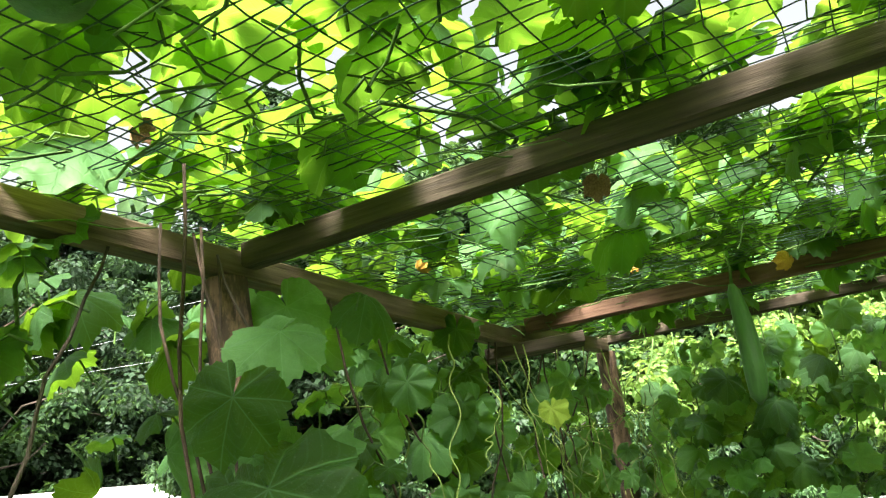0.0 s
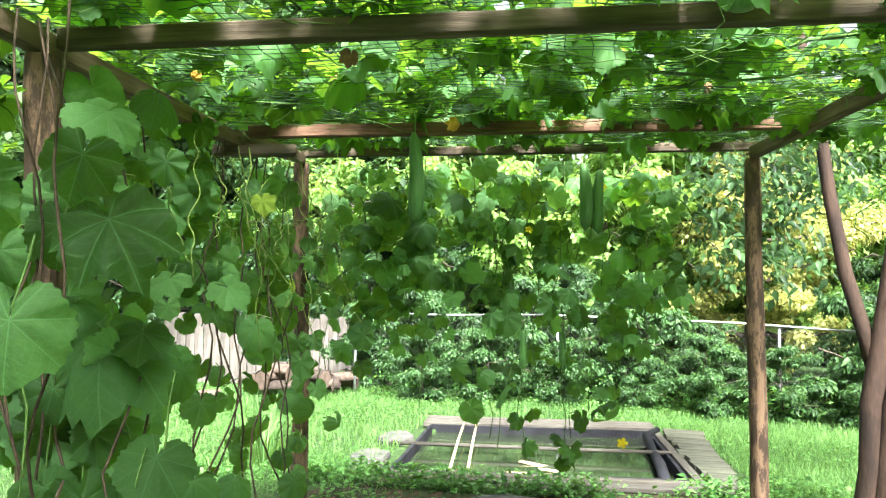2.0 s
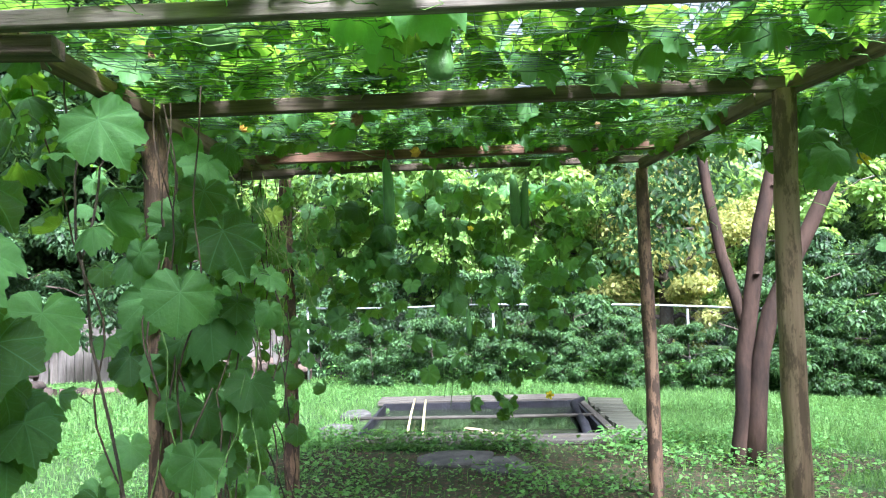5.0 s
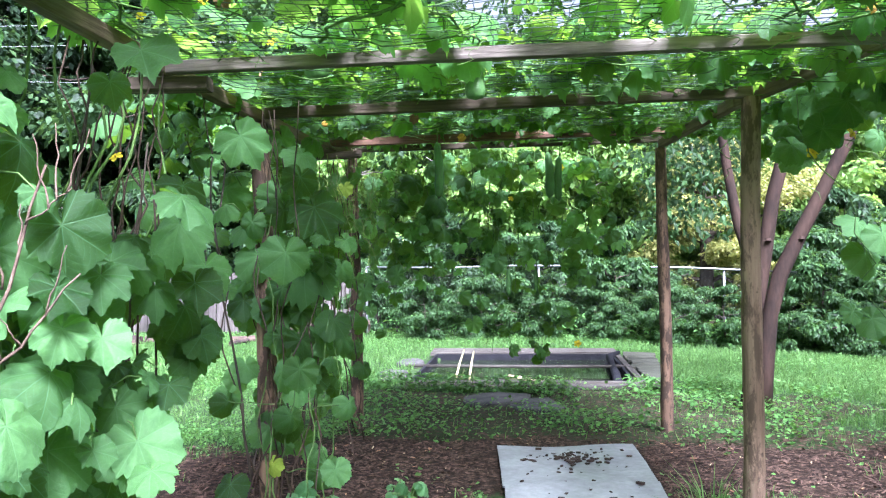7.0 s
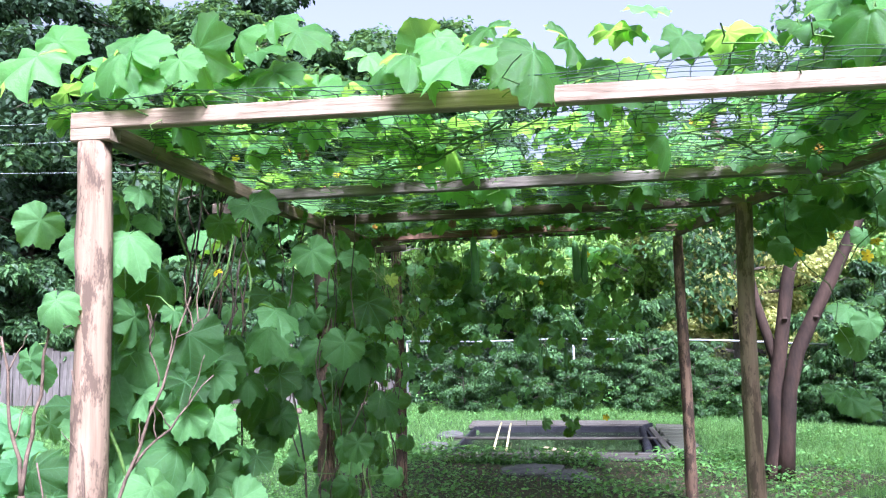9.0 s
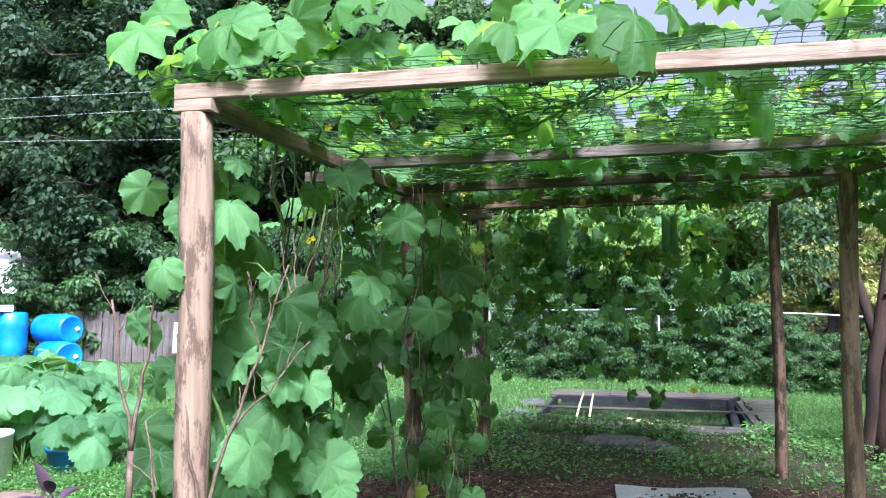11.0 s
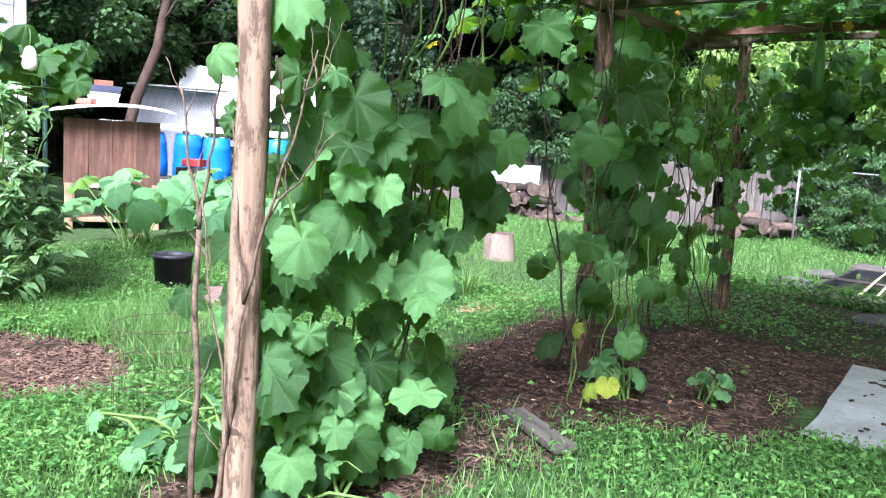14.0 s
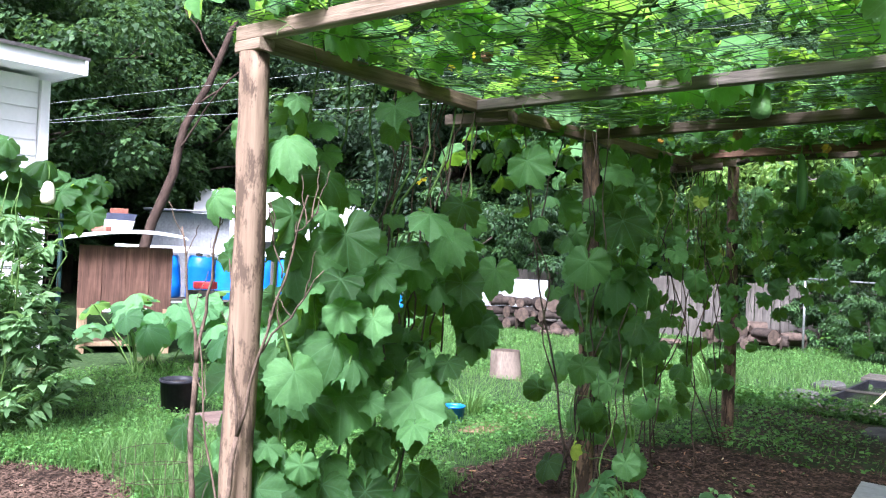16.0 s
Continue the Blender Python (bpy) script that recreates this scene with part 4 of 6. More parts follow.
for x, y, dx, h in ((-13.45, 5.32, 0.5, 6.0),):
    g0 = float(ground_z(x, y))
    trunk = thing("bare_trunk", "leaning reddish brown tree trunk at the edge of the woods", "tree", "bare trunks", at=(x, y, g0))
    L = wander((0, 0, -0.1), (dx, 2.2, h), 14, 0.06)
    part("trunk", Geo().tube(L, np.linspace(0.115, 0.06, 14), 10), RED_BARK, trunk)
    for u in (0.55, 0.75, 0.9):
        p = L[int(u * 13)]
        part("limb", Geo().tube(wander(p, p + np.array([rng.normal(0, 0.9), rng.normal(0, 0.5), rng.uniform(0.5, 1.3)]), 8, 0.03), np.linspace(0.025, 0.01, 8), 6), RED_BARK, trunk)


# ---- the woods behind ----
def far_woods():
    n = 90000
    a = rng.uniform(radians(20), radians(205), n)
    d = rng.uniform(25, 34, n)
    x, y = -2 + d * np.cos(a), d * np.sin(a)
    hmax = np.interp(np.degrees(a), [20, 60, 76, 88, 98, 110, 205], [6, 5.6, 5.4, 5.4, 7, 13, 14]) * (0.85 + 0.1 * np.sin(a * 40) + 0.08 * np.sin(a * 97))
    z = hmax * rng.uniform(0, 1, n) ** 0.85
    N = unit(np.stack([-np.cos(a), -np.sin(a), np.full(n, 0.7)], 1) + rng.normal(0, 0.5, (n, 3)))
    V, F, U = strew(DIAMOND, rng.integers(0, 2, n), frames(N, down(n, 0.6)), rng.uniform(0.5, 1.0, n), np.stack([x, y, z], 1))
    tagged(obj("far_woods", tri_mesh("far_woods", V, F, U), TREE_LEAF), "dense dark green woodland beyond the yard", "woods", kind="stuff")


far_woods()

# ---- more materials ----
OLD_PLANK = wood_mat("silvered_plank", (0.035, 0.032, 0.028), (0.105, 0.096, 0.084), (0.025, 0.02, 0.018), 0, 0.8, 0.85)
FENCE_BOARD = wood_mat("grey_fence_board", (0.055, 0.050, 0.046), (0.135, 0.122, 0.112), (0.04, 0.034, 0.03), 2, 0.7, 0.85)
HUTCH_WOOD = wood_mat("brown_stained_board", (0.055, 0.028, 0.02), (0.13, 0.07, 0.05), (0.02, 0.012, 0.01), 2, 0.8, 0.75)
RAW_WOOD = wood_mat("raw_lumber", (0.20, 0.135, 0.082), (0.32, 0.235, 0.15), (0.15, 0.09, 0.05), 2, 0.9, 0.75)
CUT_WOOD = plain("cut_log_end", (0.034, 0.024, 0.019), (0.105, 0.074, 0.058), 12, 0.85)
LOG_BARK = plain("firewood_bark", (0.020, 0.015, 0.013), (0.060, 0.045, 0.037), 11, 0.95, None, 0.8, 0.02)
WHITE_PAINT = plain("white_painted_siding", (0.72, 0.72, 0.72), (0.82, 0.82, 0.82), 2.5, 0.55, None, 0.08, speck=0.06)
SHINGLE = plain("dark_shingle", (0.05, 0.045, 0.045), (0.11, 0.10, 0.10), 14, 0.9)
WHITE_METAL = plain("white_sheet_metal", (0.62, 0.63, 0.65), (0.80, 0.80, 0.81), 1.5, 0.4, None, 0.06, speck=0.08)
GREY_METAL = plain("grey_sheet_metal", (0.36, 0.37, 0.39), (0.52, 0.53, 0.55), 3, 0.45, None, 0.1)
GALV = plain("galvanised_pipe", (0.20, 0.21, 0.21), (0.36, 0.37, 0.37), 8, 0.4, None, 0.1, 0.005, 0.6)
DULL_WIRE = plain("dull_wire", (0.05, 0.05, 0.05), (0.11, 0.11, 0.11), 8, 0.7)
BLUE_PLASTIC = plain("blue_plastic", (0.008, 0.115, 0.44), (0.02, 0.18, 0.56), 3, 0.35, None, 0.05, speck=0.15)
BLACK_PLASTIC = plain("black_plastic", (0.012, 0.012, 0.016), (0.03, 0.03, 0.036), 6, 0.45, None, 0.1)
WHITE_PLASTIC = plain("white_plastic", (0.76, 0.76, 0.72), (0.85, 0.85, 0.82), 5, 0.45, None, 0.05)
RED_PLASTIC = plain("red_plastic", (0.40, 0.02, 0.03), (0.55, 0.05, 0.05), 5, 0.5)
GREEN_STEEL = plain("dark_green_steel", (0.008, 0.03, 0.03), (0.02, 0.05, 0.045), 9, 0.6)
BRICK = plain("red_brick", (0.20, 0.07, 0.05), (0.33, 0.13, 0.09), 16, 0.9)
STONE = plain("pinkish_flagstone", (0.105, 0.068, 0.057), (0.19, 0.132, 0.114), 5, 0.9)
SLATE = plain("dark_stone", (0.035, 0.036, 0.034), (0.10, 0.095, 0.088), 8, 0.8)
SHEET = plain("pale_grey_board", (0.18, 0.188, 0.195), (0.29, 0.30, 0.31), 3.5, 0.55, None, 0.15)
DIRT = plain("loose_dirt", (0.02, 0.014, 0.011), (0.06, 0.04, 0.03), 30, 0.95)
CHIP = plain("bark_chip", (0.010, 0.007, 0.0055), (0.15, 0.094, 0.068), 14, 0.95)
# paler than the bed's chips: drier, with sunlight painted into the tone
RED_CHIP = plain("dry_sunlit_chip", (0.05, 0.031, 0.022), (0.15, 0.094, 0.066), 9, 0.95)
STRAW = plain("dry_straw", (0.30, 0.23, 0.13), (0.50, 0.41, 0.26), 12, 0.9)
DRY_LEAF = plain("dry_leaf", (0.16, 0.08, 0.045), (0.34, 0.20, 0.11), 12, 0.9)
ORANGE_LEAF = plain("orange_leaf", (0.45, 0.20, 0.04), (0.62, 0.36, 0.06), 12, 0.8)
PURPLE_LEAF = plain("purple_leaf", (0.018, 0.012, 0.018), (0.075, 0.036, 0.062), 14, 0.42, None, 0.2, per_object=0.5)
SAND = plain("sandy_soil", (0.15, 0.095, 0.055), (0.26, 0.175, 0.105), 12, 0.95)
MOSSY_PLANK = wood_mat("mossy_deck_plank", (0.035, 0.042, 0.028), (0.10, 0.10, 0.078), (0.02, 0.02, 0.015), 0, 0.8, 0.9)
CANE = plain("yellow_cane", (0.50, 0.42, 0.20), (0.66, 0.58, 0.32), 16, 0.6)
GOURD_SKIN = plain("green_gourd_skin", (0.03, 0.095, 0.018), (0.075, 0.19, 0.045), 12, 0.5, (1, 1, 0.15), 0.3)
PALE_GOURD = plain("pale_gourd_skin", (0.06, 0.14, 0.04), (0.13, 0.24, 0.08), 10, 0.5)
TAN_GOURD = plain("tan_squash_skin", (0.34, 0.26, 0.12), (0.52, 0.44, 0.24), 8, 0.55)
CREAM_GOURD = plain("cream_squash_skin", (0.68, 0.62, 0.44), (0.80, 0.76, 0.60), 8, 0.5)
LINER = plain("black_pond_liner", (0.008, 0.008, 0.010), (0.020, 0.020, 0.025), 5, 0.85, None, 0.3, 0.03)
PALE_BARK = plain("pale_bark", (0.10, 0.074, 0.060), (0.21, 0.165, 0.135), 9, 0.9, (1, 1, 0.3), 0.6)


def water_mat():
    mat, nt, bs, out = nodes_of("murky_water")
    n = noise_node(nt, 3, 4)
    nt.links.new(ramp(nt, n, [(0.35, (0.012, 0.018, 0.009)), (0.65, (0.03, 0.045, 0.02))]), bs.inputs["Base Color"])
    bs.inputs["Roughness"].default_value = 0.06
    bump(nt, bs, noise_node(nt, 9, 2), 0.03, 0.01)
    return mat


WATER = water_mat()
for shiny in (LINER, BLACK_PLASTIC):
    shiny.node_tree.nodes["Principled BSDF"].inputs["Specular IOR Level"].default_value = 0.12


def board(name, a, b, w, h, mat, parent, label="", roll=0.0):
    """A plank with its grain along its length, from a to b."""
    a, b = Vector(a), Vector(b)
    d = b - a
    g = Geo()
    g.box((0, 0, 0), (d.length, w, h), None, 0.004)
    q = Vector((1, 0, 0)).rotation_difference(d.normalized()).to_matrix().to_4x4()
    return obj(name, g.mesh(name, False), mat, parent, label, Matrix.Translation((a + b) / 2) @ q @ pose(0, 0, 0, roll))


def gz(x, y):
    return float(ground_z(x, y))


# ---- pond ----
def make_pond():
    pond = thing("garden_pond", "timber-edged garden pond with black liner and murky water", "pond")
    g = Geo()
    g.box((0.08, 6.85, -0.24), (2.30, 2.45, 0.04))
    for c, s in (((0.08, 8.04, -0.10), (2.30, 0.03, 0.30)), ((0.08, 5.68, -0.10), (2.30, 0.03, 0.30)), ((-1.06, 6.85, -0.10), (0.03, 2.4, 0.30)), ((1.22, 6.85, -0.10), (0.03, 2.4, 0.30))):
        g.box(c, s)
    part("liner", g, LINER, pond, "black rubber liner", False)
    g = Geo()
    xs, ys = np.linspace(-1.03, 1.19, 30), np.linspace(5.70, 8.02, 30)
    X, Y = np.meshgrid(xs, ys)
    V = np.stack([X, Y, np.full_like(X, -0.03) ], -1).reshape(-1, 3)
    i = np.arange(900).reshape(30, 30)
    a, b, c, d = i[:-1, :-1].ravel(), i[:-1, 1:].ravel(), i[1:, 1:].ravel(), i[1:, :-1].ravel()
    g.add(V, np.vstack([np.stack([a, b, c], 1), np.stack([a, c, d], 1)]))
    part("water", g, WATER, pond, "dark murky water")
    for k, (y0, w) in enumerate(((8.13, 0.14), (8.30, 0.16), (8.48, 0.15))):
        board("plank", (-1.15, y0, 0.045 + 0.004 * k), (1.30, y0 + 0.03, 0.05 - 0.003 * k), w, 0.045, OLD_PLANK, pond)
    board("plank", (-1.1, 5.60, 0.035), (1.30, 5.56, 0.035), 0.09, 0.05, OLD_PLANK, pond)
    board("plank", (-0.2, 5.44, 0.030), (1.28, 5.40, 0.028), 0.13, 0.04, OLD_PLANK, pond)
    for k in range(10):
        y0 = 5.42 + 0.285 * k
        board("deck_plank", (1.36 + rng.normal(0, 0.015), y0, gz(1.5, y0) + 0.06), (1.54 + 0.024 * k + rng.normal(0, 0.03), y0 + rng.normal(0, 0.02), gz(1.6, y0) + 0.055), 0.25, 0.04, MOSSY_PLANK, pond)
    board("plank", (1.30, 5.5, 0.03), (1.28, 8.1, 0.03), 0.07, 0.05, OLD_PLANK, pond)
    part("pipe", Geo().tube([(1.06, 5.62, 0.0), (1.10, 6.3, 0.03), (1.13, 7.0, 0.02), (1.16, 7.7, 0.05), (1.30, 8.0, 0.07)], [0.045, 0.05, 0.04, 0.048, 0.03], 10), LINER, pond, "crumpled black liner roll")
    part("rail", Geo().tube([(-1.28, 6.86, 0.05), (0, 6.84, 0.045), (1.30, 6.80, 0.05)], 0.018, 8), OLD_PLANK, pond, "grey pole laid across")
    part("cane", Geo().tube([(-0.60, 5.75, 0.05), (-0.66, 7.0, 0.08), (-0.70, 8.05, 0.10)], 0.012, 6), CANE, pond)
    part("cane", Geo().tube([(-0.46, 5.78, 0.05), (-0.52, 7.0, 0.085), (-0.56, 7.9, 0.10)], 0.012, 6), CANE, pond)
    part("float", Geo().lathe([(0.0, 0.0), (0.12, 0.008), (0.17, 0.0), (0.12, -0.01), (0, -0.01)], 18, (-0.72, 5.95, -0.018)), PALE_GOURD, pond, "pale floating pad")
    for k, (fx, fy) in enumerate(((0.05, 6.45), (0.22, 6.2), (-0.05, 6.05))):
        part("dry_leaf", Geo().box((fx, fy, -0.024), (0.26, 0.07, 0.01), pose(0, 0, 0, 4, 6, 25 * k - 20)), STRAW, pond)


make_pond()


# ---- the pale board lying in the bed ----
def make_sheet():
    s = thing("ground_sheet", "pale grey creased rigid sheet strewn with black dirt", "sheet")
    rows = [((0.05, 1.16), (0.90, 1.24), 0.035), ((0.055, 1.45), (0.895, 1.55), 0.05), ((0.045, 1.69), (0.885, 1.82), 0.075), ((0.03, 1.74), (0.885, 1.87), 0.06), ((0.0, 2.2), (0.88, 2.35), 0.045), ((-0.04, 2.70), (0.86, 2.80), 0.05)]
    g = Geo()
    V, F, n = [], [], 15
    for (a, b, z) in rows:
        for i in range(n):
            u = i / (n - 1)
            V.append((a[0] + (b[0] - a[0]) * u, a[1] + (b[1] - a[1]) * u, z + gz(0.4, 2) + 0.008 * math.sin(u * 7 + a[1] * 3)))
    m = len(V)
    V += [(x, y, z - 0.010) for x, y, z in V]
    for r in range(len(rows) - 1):
        for i in range(n - 1):
            a = r * n + i
            F += [(a, a + 1, a + n), (a + 1, a + n + 1, a + n), (m + a, m + a + n, m + a + 1), (m + a + 1, m + a + n, m + a + n + 1)]
    edge = [i for i in range(n)] + [r * n + n - 1 for r in range(1, len(rows))] + [(len(rows) - 1) * n + i for i in range(n - 2, -1, -1)] + [r * n for r in range(len(rows) - 2, 0, -1)]
    for p, q in zip(edge, edge[1:] + edge[:1]):
        F += [(p, m + p, q), (q, m + p, m + q)]
    g.add(V, F)
    part("board", g, SHEET, s, "", False)
    g = Geo()
    for k in range(150):
        u, v = rng.normal(0.5, 0.13) if k < 100 else rng.uniform(0.1, 0.95), rng.normal(2.42, 0.09) if k < 95 else rng.uniform(1.3, 2.65)
        px, py = 0.02 + 0.85 * u, v
        r = abs(rng.normal(0, 0.006)) + 0.002
        pz = gz(0.4, 2) + np.interp(py - 0.12 * u, [1.18, 1.45, 1.7, 1.76, 2.2, 2.7], [0.035, 0.05, 0.073, 0.06, 0.047, 0.05]) + 0.006
        g.box((px, py, pz), (r * 3, r * 1.7, r * 0.9), pose(0, 0, 0, 0, 0, rng.uniform(0, 180)), 0.001)
    part("dirt", g, DIRT, s, "crumbs of black dirt", False)["kind"] = "stuff"


make_sheet()

# ---- the forked tree ----
def make_forked_tree():
    t = thing("forked_tree", "smooth brown forked tree with three bare limbs", "tree", at=(2.06, 4.52, gz(2.06, 4.52)))
    g = Geo()
    g.tube([(0, 0, -0.15), (0.0, 0, 0.05), (0.04, 0, 0.4), (0.05, 0, 0.8), (0.12, 0, 1.2), (0.20, -0.05, 1.8), (0.32, -0.05, 2.25), (0.42, 0, 2.8), (0.5, 0, 3.6)], [0.13, 0.085, 0.070, 0.066, 0.062, 0.058, 0.054, 0.05, 0.04], 14)
    g.tube([(0.06, -0.03, -0.1), (0.12, -0.04, 0.4), (0.16, -0.05, 0.8), (0.25, -0.05, 1.15), (0.42, -0.06, 1.5), (0.60, -0.07, 1.85), (0.82, -0.08, 2.3), (1.0, -0.1, 2.9), (1.2, 0, 3.6)], [0.10, 0.072, 0.066, 0.066, 0.06, 0.057, 0.052, 0.046, 0.036], 14)
    g.tube([(0.10, 0.02, 0.9), (0.03, 0.05, 1.25), (-0.06, 0.08, 1.6), (-0.14, 0.1, 2.1), (-0.2, 0.1, 2.6), (-0.35, 0.15, 3.4)], [0.045, 0.047, 0.044, 0.042, 0.038, 0.03], 12)
    for p in ((0.15, -0.09, 1.45), (0.41, -0.12, 1.46), (0.30, -0.10, 2.12)):
        g.lathe([(0, 0.012), (0.018, 0.008), (0.028, -0.012)], 10, p)
    part("trunk", g, BARK, t)
    n = 4200
    C = np.array([(-0.6, 0.5, 3.3), (0.3, 0.3, 3.9), (1.2, 0.2, 3.8), (0.6, -0.4, 4.2), (-0.5, 0.8, 2.3), (-0.35, 0.9, 1.8), (0.0, 0.9, 2.4), (1.7, 0.6, 2.7)])
    k = rng.integers(0, len(C), n)
    d = unit(rng.normal(0, 1, (n, 3))) * rng.uniform(0, 1, (n, 1)) ** 0.5
    P = C[k] + d * np.array([0.55, 0.5, 0.4])
    V, F, U = strew(OVAL, rng.integers(0, 2, n), frames(facing(n, (0, -0.5, 0.8), 0.4), down(n, 0.5)), rng.uniform(0.055, 0.11, n), P)
    obj("crown", tri_mesh("crown", V, F, U), BUSH_LEAF, t)


make_forked_tree()

# ---- vines that spill over the east side ----
east_vine = thing("gourd_vine", "gourd vine spilling over the pergola beam with leaves and yellow flowers", "vine")
n = 95
y = rng.uniform(-0.4, 2.0, n)
x = 1.68 + np.abs(rng.normal(0, 0.20, n)) - 0.10 * y
z = 2.16 - np.abs(rng.normal(0, 0.16, n))
P = np.stack([x, y, z], 1)
extra = np.array([(1.93, 1.47, 1.40), (1.90, 1.60, 1.30), (1.98, 1.5, 1.52), (1.85, 1.55, 1.46), (1.55, 0.65, 1.04), (1.62, 0.66, 1.00), (1.48, 0.64, 1.07), (1.50, 1.0, 1.86), (1.44, 1.25, 1.82)])
P = np.vstack([extra, P])
S = rng.uniform(0.08, 0.17, len(P))
T = down(len(P), 0.5)
N = facing(len(P), (-0.1, -0.8, 0.5), 0.4)
leaves_on(east_vine, P, N, T, S, 300)
petioles(east_vine, P, N, T, S)
stems(east_vine, [wander((1.55, 0.3 + 0.5 * k, 2.1), (1.7 + rng.normal(0, 0.2), 0.5 + 0.4 * k, rng.uniform(1.3, 1.9)), 14, 0.05) for k in range(6)] + [wander((1.45, 1.2, 2.05), (1.62, 0.64, 1.02), 14, 0.06)], 0.004, 0.002, STEM)


# ---- fruit and flowers ----
def gourd(name, label, top, length, r, mat, bend=0.0, neck=0.6):
    """A long gourd that hangs by its stalk from top."""
    g = Geo()
    u = np.linspace(0, 1, 16)
    rad = r * np.interp(u, [0, 0.05, 0.3, 0.75, 0.93, 1.0], [0.25, neck, 0.85, 1.0, 0.8, 0.12])
    g.tube(np.stack([bend * np.sin(u * 2.5), 0 * u, -u * length], 1), rad, 14)
    ob = thing(name, label, "gourd", at=top)
    obj("fruit", g.mesh("fruit"), mat, ob)
    obj("stalk", Geo().tube([(0, 0, 0.12), (0.006, 0, 0.05), (0, 0, -0.01)], [0.004, 0.004, 0.006], 6).mesh("stalk"), STEM, ob)
    return ob


gourd("luffa_gourd", "long green luffa gourd hanging from the vine", (-0.385, 2.42, 2.05), 0.36, 0.032, GOURD_SKIN, 0.015)
gourd("luffa_gourd", "long green luffa gourd hanging from the vine", (0.345, 3.68, 2.13), 0.36, 0.038, GOURD_SKIN, 0.015)
gourd("luffa_gourd", "long green luffa gourd hanging from the vine", (0.435, 3.70, 2.10), 0.35, 0.034, GOURD_SKIN, -0.015)
gourd("luffa_gourd", "slim young green luffa gourd hanging from the vine", (0.66, 3.85, 1.55), 0.24, 0.022, GOURD_SKIN)
gourd("luffa_gourd", "slim young green luffa gourd hanging from the vine", (0.02, 3.85, 1.22), 0.22, 0.022, GOURD_SKIN)
gourd("luffa_gourd", "slim young green luffa gourd hanging from the vine", (0.24, 3.85, 1.22), 0.22, 0.022, GOURD_SKIN)
gourd("round_gourd", "pale green round gourd hanging through the net", (-0.005, 0.45, 2.055), 0.125, 0.042, PALE_GOURD, 0, 0.8)
gourd("round_gourd", "pale green round gourd hanging through the net", (0.555, 1.00, 2.10), 0.09, 0.036, PALE_GOURD, 0, 0.8)
gourd("round_gourd", "pale green round gourd hanging through the net", (-0.62, 0.35, 2.14), 0.13, 0.05, PALE_GOURD, 0, 0.8)
gourd("luffa_gourd", "slim young green luffa gourd hanging from the vine", (1.62, 1.2, 1.95), 0.16, 0.022, GOURD_SKIN, 0.02)


def flower_mesh():
    g = Geo()
    for k in range(5):
        a = k * 2 * math.pi / 5
        V = []
        for r, w, z in ((0.05, 0.10, 0.0), (0.45, 0.30, 0.10), (0.8, 0.36, 0.10), (1.0, 0.16, 0.0)):
            for s in (-1, 0, 1):
                V.append((r * math.cos(a) - s * w * math.sin(a), r * math.sin(a) + s * w * math.cos(a), z + 0.07 * abs(s)))
        F = []
        for i in range(3):
            for j in range(2):
                q = i * 3 + j
                F += [(q, q + 3, q + 1), (q + 1, q + 3, q + 4)]
        g.add(V, F)
    return g.mesh("petals")


FLOWER = flower_mesh()
FLOWER.materials.append(PETAL)
EYE_MESH = Geo().lathe([(0.0, 0.32), (0.08, 0.30), (0.10, 0.18), (0.06, 0.0)], 8).mesh("centre")
EYE_MESH.materials.append(plain("flower_centre", (0.55, 0.33, 0.01), (0.65, 0.42, 0.02), 20))
spots = [(-1.09, -0.335, 1.635, 0.026), (-1.02, -0.89, 0.28, 0.03), (1.48, 1.08, 1.76, 0.03), (1.62, 1.0, 1.83, 0.028), (1.70, 0.75, 1.70, 0.034), (1.80, 0.9, 1.78, 0.03), (0.56, 3.8, 0.62, 0.03), (0.05, 3.8, 1.78, 0.025), (0.45, 3.8, 2.02, 0.028)]
for k in range(15):
    fx, fy = rng.uniform(-1.2, 1.6), rng.uniform(-1.0, 4.0)
    spots.append((fx, fy, float(net_z(fx, fy)) + rng.uniform(0.03, 0.16), rng.uniform(0.014, 0.024)))
for k, (fx, fy, fz, s) in enumerate(spots):
    ob = thing("squash_flower", "open yellow five-petalled gourd flower on the vine", "flower", "gourd flowers")
    d = Vector((rng.normal(0.2, 0.4), -1 + rng.normal(0, 0.3), rng.normal(0.3, 0.4)))
    m = Matrix.Translation((fx, fy, fz)) @ d.to_track_quat("Z", "Y").to_matrix().to_4x4() @ Matrix.Diagonal((s, s, s, 1))
    ob.matrix_world = m
    obj("petals", FLOWER, PETAL, ob)
    obj("centre", EYE_MESH, None, ob)

GREY_TWIG = plain("weathered_twig", (0.055, 0.036, 0.026), (0.16, 0.112, 0.082), 20, 0.9)

